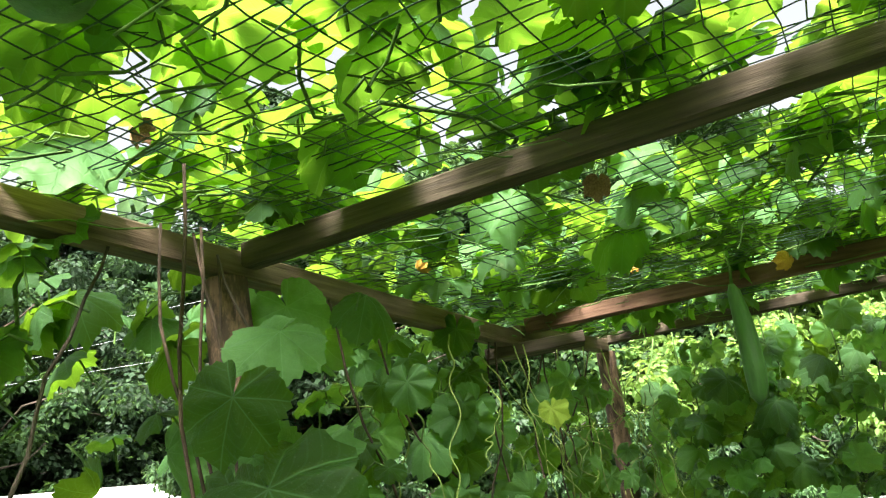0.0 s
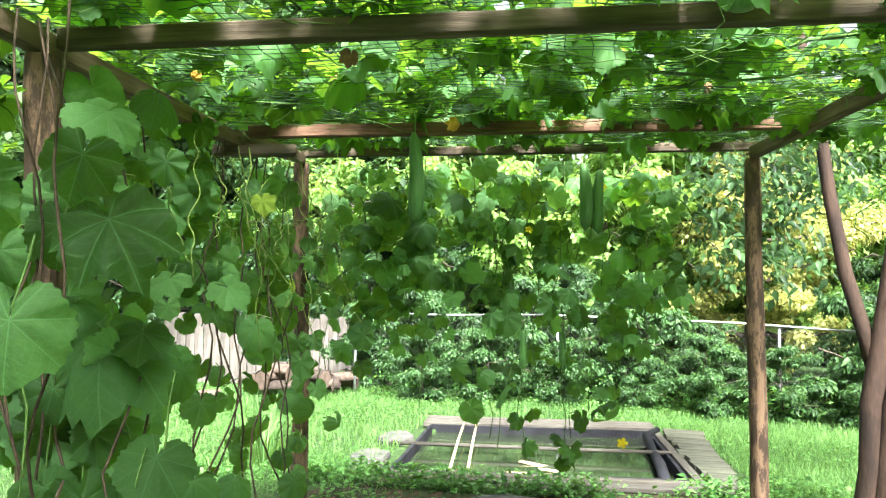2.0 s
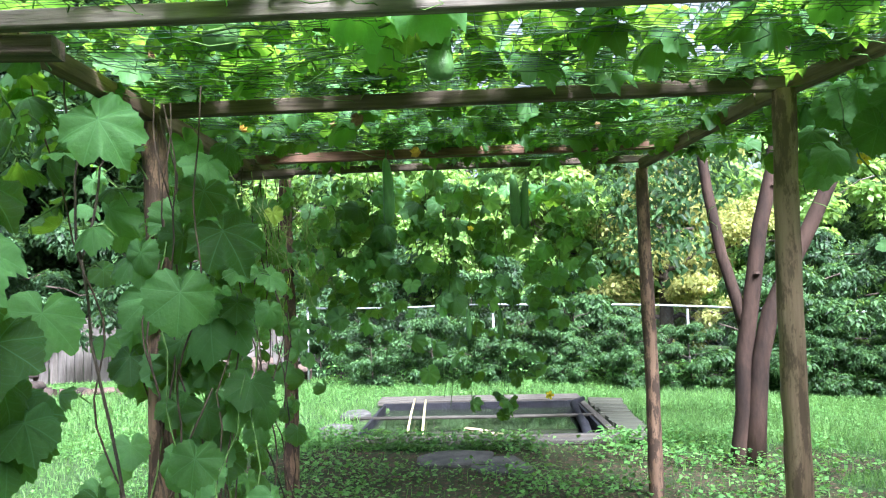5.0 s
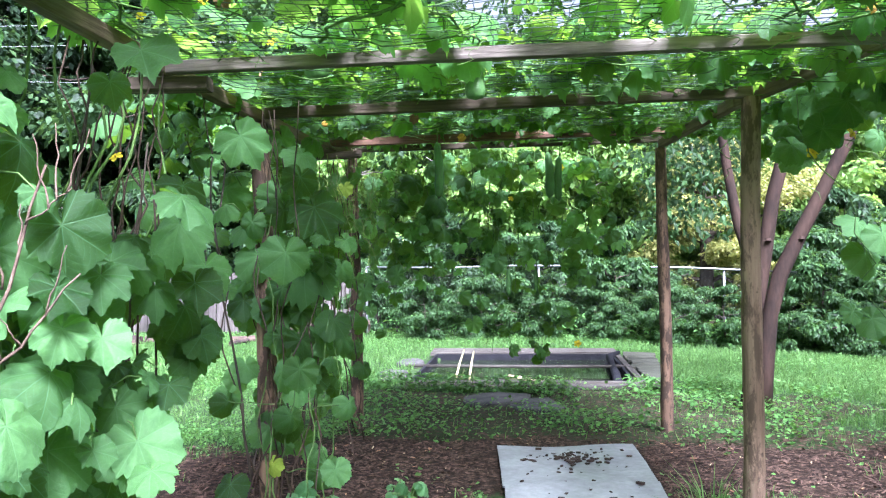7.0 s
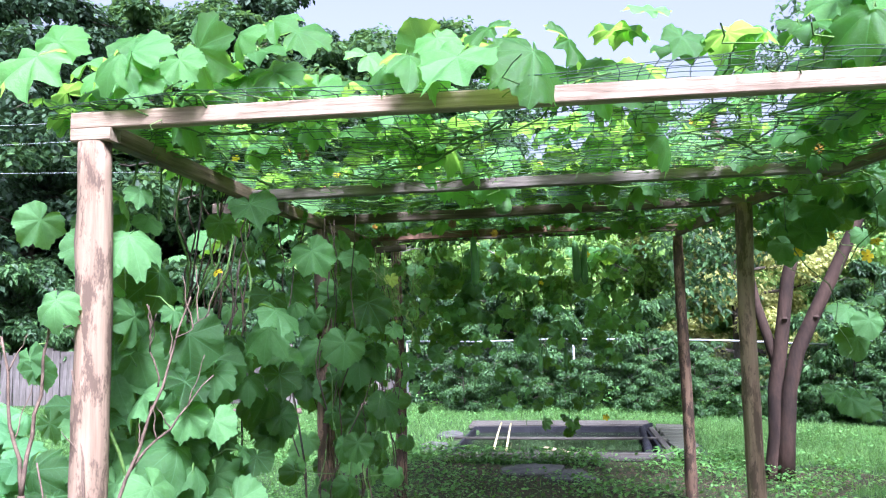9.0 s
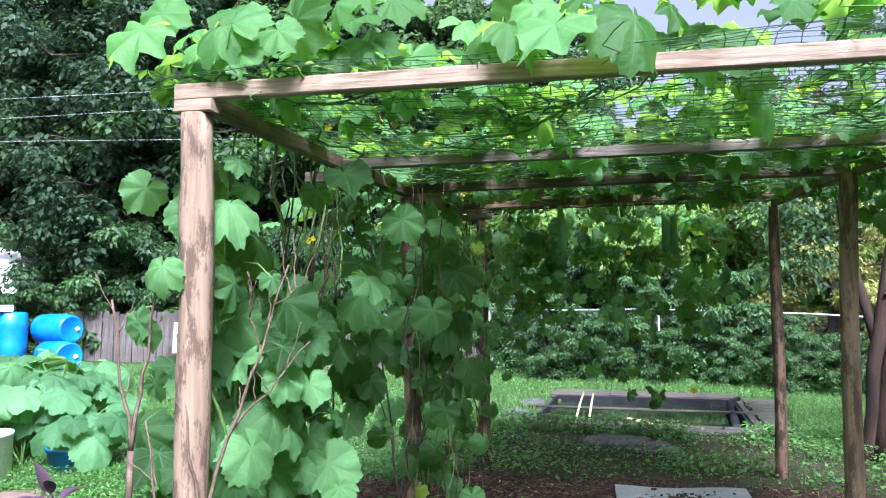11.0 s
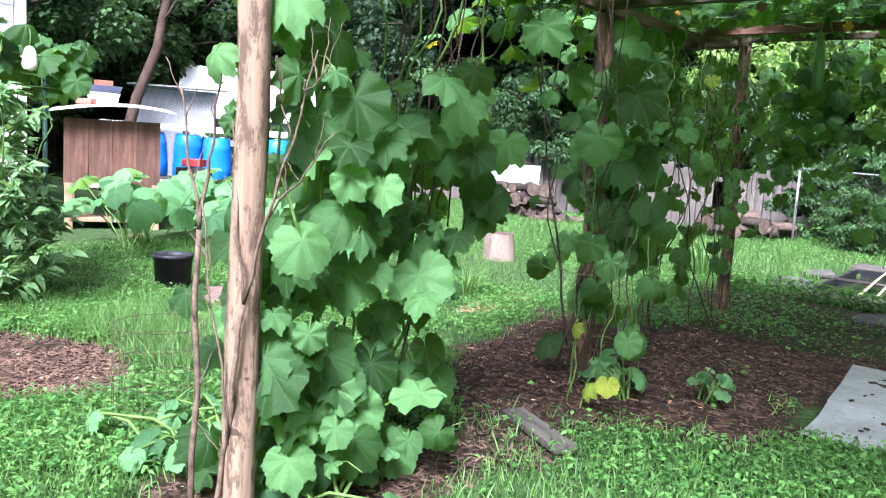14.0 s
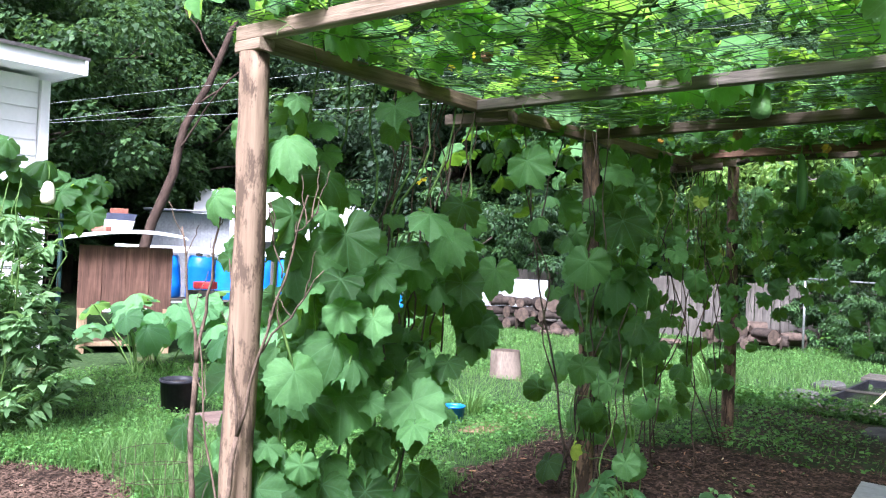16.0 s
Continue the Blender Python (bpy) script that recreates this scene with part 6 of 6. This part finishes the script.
# ---- house ----
def make_house():
    h = thing("house", "white house with lap siding and a boxed eave", "house")
    y1, x1 = 1.84, -8.95
    g = Geo()
    g.box((x1 - 3.0, y1 - 4.0, 1.6), (5.9, 7.9, 3.3))
    part("wall", g, WHITE_PAINT, h, "", False)
    for k in range(17):
        z = 0.15 + 0.19 * k
        obj("siding_board", Geo().box((0, 0, 0), (0.018, 7.86, 0.186), None, 0.003).mesh("siding_board", False), WHITE_PAINT, h, "", pose(x1 - 0.03, y1 - 4.02, z, 0, -4, 0))
    part("corner_trim", Geo().box((x1 - 0.01, y1 - 0.02, 1.6), (0.09, 0.11, 3.3), None, 0.004), WHITE_PAINT, h, "", False)
    part("fascia", Geo().box((x1 + 0.40, y1 - 3.9, 3.42), (0.03, 8.3, 0.19), None, 0.004), WHITE_PAINT, h, "", False)
    part("fascia", Geo().box((x1 - 3.0, y1 + 0.26, 3.42), (6.9, 0.03, 0.19), None, 0.004), WHITE_PAINT, h, "", False)
    part("soffit", Geo().box((x1 - 2.85, y1 - 3.9, 3.34), (6.5, 8.28, 0.02)), WHITE_PAINT, h, "", False)
    g = Geo()
    V = [(x1 + 0.45, y1 + 0.30, 3.50), (x1 + 0.45, y1 - 8.2, 3.50), (x1 - 6.45, y1 - 8.2, 3.50), (x1 - 6.45, y1 + 0.30, 3.50), (x1 - 3.0, y1 - 2.8, 4.3), (x1 - 3.0, y1 - 5.4, 4.3)]
    V += [(x, y, z + 0.04) for x, y, z in V]
    F = [(0, 1, 5), (0, 5, 4), (1, 2, 5), (2, 3, 4), (2, 4, 5), (3, 0, 4)]
    F += [(a + 6, b + 6, c + 6) for a, b, c in F]
    for p, q in ((0, 1), (1, 2), (2, 3), (3, 0)):
        F += [(p, q, p + 6), (q, q + 6, p + 6)]
    g.add(V, F)
    part("roof", g, SHINGLE, h, "dark shingle roof", False)


make_house()


# ---- hutch ----
def make_hutch():
    h = thing("garden_hutch", "dark brown wooden hutch with a bent white metal roof", "hutch", at=(-8.40, 2.66, 0.0))
    h.rotation_euler[2] = radians(60)
    for k in range(4):
        tall = 0.78 + (0.0, 0.03, -0.02, 0.02)[k]
        obj("board", Geo().box((0, 0, 0), (0.262, 0.02, tall), None, 0.003).mesh("board", False), HUTCH_WOOD, h, "", pose(-0.40 + 0.266 * k, -0.30, 1.29 - tall / 2, 0, (0.4, -0.5, 0.3, 0)[k], 0))
    obj("body", Geo().box((0, 0.06, 0.90), (1.04, 0.66, 0.76), None, 0.004).mesh("body", False), HUTCH_WOOD, h)
    for x in (-0.48, 0.48):
        for y in (-0.27, 0.36):
            obj("leg", Geo().box((x, y, 0.26), (0.09, 0.09, 0.56), None, 0.004).mesh("leg", False), RAW_WOOD, h)
    obj("shelf", Geo().box((0, 0.05, 0.10), (1.04, 0.6, 0.05), None, 0.004).mesh("shelf", False), RAW_WOOD, h)
    obj("front_batten", Geo().box((0, -0.33, 0.52), (0.5, 0.03, 0.05), None, 0.004).mesh("front_batten", False), WHITE_PAINT, h)
    V, F, n = [], [], 12
    for i in range(n):
        u = i / (n - 1)
        for y in (-0.62, 0.55):
            V.append((-0.68 + 1.36 * u, y + (0.1 * (1 - u) if y < 0 else 0), 1.36 + 0.10 * math.sin(u * 2.6) + (0.05 if y > 0 else 0)))
    V += [(x, y, z - 0.012) for x, y, z in V]
    for i in range(n - 1):
        a = 2 * i
        F += [(a, a + 2, a + 1), (a + 1, a + 2, a + 3), (2 * n + a, 2 * n + a + 1, 2 * n + a + 2), (2 * n + a + 1, 2 * n + a + 3, 2 * n + a + 2), (a, 2 * n + a, a + 2), (a + 2, 2 * n + a, 2 * n + a + 2)]
    obj("roof", Geo().add(V, F).mesh("roof"), WHITE_METAL, h, "bent white sheet metal roof")


make_hutch()
for (x, y, z, yaw) in ((-8.28, 2.25, 1.49, 25), (-8.55, 2.62, 1.728, 70)):
    b = obj("brick", Geo().box((0, 0, 0), (0.20, 0.10, 0.065), None, 0.006).mesh("brick", False), BRICK, None, "", pose(x, y, z, 0, 0, yaw))
    tagged(b, "red clay brick used as a weight", "brick")
pot("bucket", "stacked dark blue and white bucket on the hutch roof", -8.55, 2.62, 0.19, 0.14, WHITE_PLASTIC, None, 1.47, cat="bucket")
pot("basin", "dark blue plastic basin on the bucket", -8.55, 2.62, 0.215, 0.09, plain("navy_plastic", (0.02, 0.03, 0.07), (0.04, 0.05, 0.1), 5, 0.5), None, 1.605, cat="basin")


# ---- shed, barrels and rack ----
def make_shed():
    s = thing("metal_shed", "long low shed with a white metal roof and grey ribbed walls", "shed", at=(-15.35, 11.6, 0))
    s.rotation_euler[2] = radians(51)
    obj("wall", Geo().box((0, 1.4, 0.85), (5.2, 2.8, 1.75)).mesh("wall", False), GREY_METAL, s)
    for k in range(19):
        obj("rib", Geo().box((-2.61, 0.08 + 0.148 * k, 0.95), (0.03, 0.05, 1.9 - abs(k - 9) * 0.03), None, 0.004).mesh("rib", False), GREY_METAL, s)
    for name, a, b in (("roof_panel", (-0.35, 1.50), (0.55, 2.18)), ("roof_panel", (0.55, 2.16), (1.5, 2.86)), ("roof_panel", (1.5, 2.86), (3.1, 1.7))):
        V = [(x, y, z + dz) for dz in (0, 0.03) for x in (-2.75, 2.75) for y, z in (a, b)]
        F = [(0, 1, 3), (0, 3, 2), (4, 7, 5), (4, 6, 7), (0, 2, 4), (2, 6, 4), (1, 5, 3), (3, 5, 7), (0, 4, 1), (1, 4, 5), (2, 3, 6), (3, 7, 6)]
        obj(name, Geo().add(V, F).mesh(name, False), WHITE_METAL, s)
    V = [(x, y, z) for x in (-2.6, -2.56) for y, z in ((0, 1.7), (2.8, 1.7), (1.5, 2.82))]
    obj("gable", Geo().add(V, [(0, 2, 1), (3, 4, 5), (0, 3, 2), (2, 3, 5), (1, 2, 4), (2, 5, 4)]).mesh("gable", False), GREY_METAL, s)


make_shed()
lean_to = thing("lean_to_shed", "grey ribbed metal lean-to beside the white shed", "shed")
for k in range(11):
    u = k / 10
    obj("panel", Geo().box((0, 0, 0), (0.03, 0.165, 2.1), None, 0.006).mesh("panel", False), GREY_METAL, lean_to, "", pose(-15.95 + 0.9 * u, 7.7 + 1.35 * u, 1.03, 0, 0, -34))
board("roof_sheet", (-16.1, 7.55, 2.13), (-14.9, 9.35, 2.13), 0.9, 0.03, GREY_METAL, lean_to)
board("back_post", (-16.3, 7.9, 0), (-16.3, 7.9, 2.1), 0.1, 0.1, OLD_PLANK, lean_to)


def barrel_geo():
    prof = [(0.001, 0.0), (0.25, 0.0), (0.275, 0.03), (0.285, 0.20), (0.293, 0.24), (0.285, 0.28), (0.29, 0.45), (0.285, 0.62), (0.293, 0.66), (0.285, 0.70), (0.272, 0.86), (0.24, 0.90), (0.22, 0.885), (0.001, 0.885)]
    return Geo().lathe(prof, 26)


first = None
for k in range(7):
    u = k - 1
    bx, by = -13.9 + 0.43 * u, 7.55 + 0.465 * u
    m = pose(bx, by, 0.22 + rng.normal(0, 0.02), rng.normal(0, 2), rng.normal(0, 2), 40 * k)
    if first is None:
        first = thing("plastic_barrel", "upright bright blue plastic barrel in a row", "barrel", "blue barrels")
        obj("body", barrel_geo().mesh("body"), BLUE_PLASTIC, first)
        obj("bung", Geo().lathe([(0.001, 0.03), (0.04, 0.03), (0.045, 0.0)], 10, (0.12, 0, 0.885)).mesh("bung"), WHITE_PLASTIC, first)
        first.matrix_basis = m
    else:
        copy_thing(first, m)
b = copy_thing(first, pose(-11.35, 10.25, 0.80, 90, 0, 75))
b["label"] = "bright blue plastic barrel lying on its side"
b = copy_thing(first, pose(-11.1, 10.1, 0.30, 90, 0, 65))
b["label"] = "bright blue plastic barrel lying on its side"
rack = thing("barrel_rack", "weathered timber rack with a white rail over the barrels", "rack")
board("rail", (-14.9, 6.2, 1.25), (-11.6, 9.75, 1.20), 0.10, 0.12, WHITE_PAINT, rack)
board("shelf", (-14.7, 6.68, 0.19), (-11.3, 10.36, 0.19), 0.6, 0.05, OLD_PLANK, rack)
for k in range(4):
    u = k * 1.5
    board("leg", (-14.8 + 0.70 * u, 6.3 + 0.76 * u, -0.05), (-14.8 + 0.70 * u, 6.3 + 0.76 * u, 1.19), 0.1, 0.1, OLD_PLANK, rack)
crate = thing("red_crate", "red plastic crate on the grass", "crate")
part("body", Geo().box((-8.75, 4.08, 0.78), (0.26, 0.22, 0.10), pose(0, 0, 0, 0, 0, 30), 0.01), RED_PLASTIC, crate, "", False)
part("stand", Geo().box((-8.75, 4.08, 0.355), (0.4, 0.32, 0.71), pose(0, 0, 0, 0, 0, 30), 0.01), OLD_PLANK, crate, "grey wooden stand", False)

# ---- more leaves on the front corner of the roof and on the hanging curtain ----
n = 105
x = np.concatenate([rng.uniform(1.0, 2.0, 85), rng.uniform(-0.3, 1.9, 20)])
y = np.concatenate([rng.uniform(-1.05, 0.2, 85), rng.uniform(-1.12, -0.9, 20)])
P = np.stack([x, y, net_z(x, y) + np.concatenate([rng.uniform(0.02, 0.20, 85), rng.uniform(0.10, 0.22, 20)])], 1)
leaves_on(roof_vine, P, facing(n, (0, -0.35, 0.9), 0.35), unit(rng.normal(0, 1, (n, 3)) * (1, 1, 0.3)), rng.uniform(0.08, 0.16, n), n, SUNLIT_LEAF, lobed=0.6)
n = 120
x = rng.choice(strings, n) + rng.normal(0, 0.05, n)
low = np.interp(x, [-1.1, -0.5, 0.0, 0.35, 0.6, 0.9], [0.95, 1.05, 0.55, 0.40, 0.95, 1.45])
P = np.stack([x, 3.80 + rng.normal(0, 0.08, n), low + (2.1 - low) * rng.uniform(0, 1, n) ** 0.8], 1)
leaves_on(far_vine, P, facing(n, (0.1, -0.7, 0.5), 0.6), down(n, 0.4), rng.uniform(0.06, 0.13, n), n, SUNLIT_LEAF, lobed=0.7)

# ---- overhead cables ----
for a, b in (((-9.42, 6.78, 4.40), (-7.98, 7.98, 4.70)), ((-9.42, 6.78, 4.10), (-7.83, 8.08, 4.42)), ((-9.41, 6.79, 3.76), (-7.79, 8.11, 3.95))):
    a, b = np.array(a), np.array(b)
    d = (b - a) / np.linalg.norm(b - a)
    c = tagged(obj("overhead_cable", Geo().tube(np.linspace(a - d * 9, b + d * 6, 14), 0.002, 5).mesh("overhead_cable"), GREY_METAL), "thin grey overhead cable strung across the yard", "cable")

# vine-covered bank beside the shed, and brush at its foot
for i, (src, x, y, s) in enumerate([(bush, -11.8, 13.6, 1.9), (bush2, -12.9, 13.4, 1.6), (bush, -10.4, 13.7, 1.3), (bush2, -13.9, 13.9, 1.5), (bush, -12.6, 11.6, 1.0), (bush, -13.3, 10.7, 0.95), (bush, -14.1, 9.9, 0.8), (bush, -14.9, 9.0, 0.7), (bush2, -8.9, 12.8, 1.3), (bush2, -6.4, 13.4, 1.4), (bush2, -4.6, 13.6, 1.3), (bush, -1.7, 13.0, 0.9)]):
    copy_thing(src, pose(x, y, gz(x, y), 0, 0, 91 * i) @ Matrix.Diagonal((s, s, s, 1)))

# ---- ground cover ----
def open_lawn(x, y):
    """Where nothing but lawn and weeds grows."""
    pond = (np.abs(x - 0.1) < 1.3) & (y > 5.3) & (y < 8.55)
    deck = (x > 1.2) & (x < 1.75) & (y > 5.3) & (y < 8.3)
    sheet = (x > -0.06) & (x < 0.92) & (y > 1.13) & (y < 2.85)
    flag = np.hypot(x + 4.12, y - 1.18) < 0.42
    step = np.hypot(x - 0.0, (y - 4.68)) < 0.34
    house = (x < -8.4) & (y < 2.0)
    return ~(pond | deck | sheet | flag | step | house)


def ground_cover(name, label, n, box, bases, size, mat, keep, upright, lift=0.0):
    x, y = rng.uniform(box[0], box[1], n), rng.uniform(box[2], box[3], n)
    ok = open_lawn(x, y) & keep(x, y)
    x, y = x[ok], y[ok]
    n = len(x)
    P = np.stack([x, y, ground_z(x, y) + lift * rng.uniform(0, 1, n)], 1)
    a = rng.uniform(0, 6.28, n)
    out = np.stack([np.cos(a), np.sin(a), np.zeros(n)], 1)
    if upright:
        up = unit(np.array([0, 0, 1.0]) + rng.normal(0, 0.28, (n, 3)) * (1, 1, 0))
        s = unit(np.cross(up, out))
        R = np.stack([s, np.cross(up, s), up], -1)
    else:
        R = frames(unit(np.array([0, 0, 1.0]) + rng.normal(0, 0.35, (n, 3))), out + np.array([0, 0, 0.25]))
    S = rng.uniform(size[0], size[1], n)
    V, F, U = strew(bases, rng.integers(0, len(bases), n), R, S, P)
    ob = obj(name, tri_mesh(name, V, F, U), mat)
    return tagged(ob, label, "grass", kind="stuff")


def lush(x, y):
    thin = under_roof(x, y) & (rng.uniform(0, 1, len(x)) < 0.92)
    return (bed_mask(x, y) < 0.03 + 0.12 * rng.normal(0, 1, len(x))) & ~thin


def clumped(x, y):
    w = np.sin(x * 7.1 + 2.0 * np.sin(y * 5.3)) + np.sin(y * 8.3 - 3.1 * x) + rng.normal(0, 0.5, len(x))
    return (bed_mask(x, y) < 0.02) & (w > -0.35)


def patchy(x, y):
    w = np.sin(x * 1.7 + 1.3 * np.sin(y * 1.1)) + np.sin(y * 2.1 - 0.8 * x)
    return lush(x, y) & (w + rng.normal(0, 0.7, len(x)) > -0.2)


BLADES = [blade(0.035, 0.3), blade(0.03, 0.6), blade(0.045, 0.45)]
ROUND = [diamond_leaf(0.9), diamond_leaf(0.75)]
ground_cover("grass", "short green lawn grass", 90000, (1.2, 9, 0.5, 9.5), BLADES, (0.04, 0.09), GRASS, lush, True)
ground_cover("grass", "short green lawn grass", 105000, (-7, 4.5, -2.4, 6.5), BLADES, (0.03, 0.085), GRASS, lush, True)
ground_cover("grass", "short green lawn grass", 110000, (-11, 9, 5.5, 11.5), BLADES, (0.05, 0.12), GRASS, lush, True)
ground_cover("weeds", "low broad-leaved weeds in the lawn", 80000, (-7, 2.4, -2.4, 6.2), ROUND, (0.014, 0.036), WEED_LEAF, patchy, False, 0.07)
ground_cover("weeds", "low broad-leaved weeds in the lawn", 60000, (-10, 9, 5.2, 11.5), ROUND, (0.02, 0.045), WEED_LEAF, patchy, False, 0.08)
ground_cover("weeds", "low broad-leaved weeds under the pergola", 13000, (-1.4, 3.0, 2.7, 5.6), ROUND, (0.016, 0.05), WEED_LEAF, lambda x, y: (bed_mask(x, y) < 0.1) & (np.sin(x * 4.3 + 1.7 * np.sin(y * 2.9)) + np.sin(y * 5.1 + x * 2.2) + rng.normal(0, 0.5, len(x)) > 0.1), False, 0.14)
ground_cover("weeds", "low broad-leaved weeds in the lawn", 90000, (-4.5, 1.4, -2.2, 1.6), OVAL, (0.016, 0.045), WEED_LEAF, patchy, False, 0.08)
ground_cover("weeds", "low leafy clover and weeds in the lawn", 90000, (-6.0, -1.0, -2.0, 3.2), OVAL, (0.016, 0.042), WEED_LEAF, clumped, False, 0.075)
ground_cover("grass", "short green lawn grass", 50000, (-4.8, 1.6, -2.3, 1.0), BLADES, (0.035, 0.10), GRASS, lush, True)
ground_cover("grass", "longer bright grass beside the bare patch", 8000, (-3.7, -2.4, -0.5, 0.3), [blade(0.02, 0.5), blade(0.016, 0.9), blade(0.018, 0.2)], (0.07, 0.20), GRASS, lush, True)
ground_cover("weeds", "rank weeds crowding the pond edge", 5200, (-1.7, 1.9, 5.05, 5.5), OVAL, (0.03, 0.075), WEED_LEAF, lambda x, y: np.sin(x * 6) + np.sin(y * 9 + x * 2) + rng.normal(0, 0.4, len(x)) > -0.3, False, 0.17)
ground_cover("weeds", "rank weeds along the foot of the fence", 26000, (-3.0, 9.5, 9.0, 10.6), OVAL, (0.05, 0.11), WEED_LEAF, lambda x, y: (y > 10.2 - 0.1 * x) & (np.sin(x * 3) + np.sin(y * 4 + x * 2) + rng.normal(0, 0.5, len(x)) > -0.5), False, 0.42)
ground_cover("weeds", "scattered weeds sprouting in the mulch", 900, (-1.9, 2.2, 0.1, 3.2), ROUND, (0.02, 0.05), WEED_LEAF, lambda x, y: np.sin(x * 9) + np.sin(y * 8 + x * 3) > 0.9, False, 0.08)


def litter_of(name, label, n, box, mat, size, keep):
    x, y = rng.uniform(box[0], box[1], n), rng.uniform(box[2], box[3], n)
    ok = keep(x, y) & open_lawn(x, y)
    x, y = x[ok], y[ok]
    n = len(x)
    chip = (np.array([[-0.5, -0.13, 0], [0.5, -0.16, 0.02], [0.45, 0.15, 0.06], [-0.5, 0.12, 0.03], [0, 0, 0.12]], float), np.array([(0, 1, 4), (1, 2, 4), (2, 3, 4), (3, 0, 4)]), np.zeros((5, 2)))
    a = rng.uniform(0, 6.28, n)
    R = frames(unit(np.array([0, 0, 1.0]) + rng.normal(0, 0.25, (n, 3))), np.stack([np.cos(a), np.sin(a), np.zeros(n)], 1))
    V, F, U = strew([chip], np.zeros(n, int), R, rng.uniform(size[0], size[1], n), np.stack([x, y, ground_z(x, y) + 0.004], 1))
    return tagged(obj(name, tri_mesh(name, V, F, U, False), mat), label, "mulch", kind="stuff")


def in_bed(x, y):
    return bed_mask(x, y) > 0.0


litter_of("bark_mulch", "dark shredded bark mulch", 34000, (-3.8, 3.2, -1.6, 3.2), CHIP, (0.012, 0.045), in_bed)
litter_of("straw_litter", "pale dry straw and twigs on the mulch", 420, (-3.8, 2.5, -1.5, 3.0), STRAW, (0.008, 0.03), in_bed)
litter_of("leaf_litter", "dry brown fallen leaves on the mulch", 260, (-2.2, 3.0, 0.2, 3.4), DRY_LEAF, (0.02, 0.055), in_bed)
litter_of("wood_chips", "dry reddish wood chips on the bare lawn patch, coloured paler for sunlight", 7000, (-4.2, -2.4, -1.35, -0.2), RED_CHIP, (0.010, 0.032), in_bed)
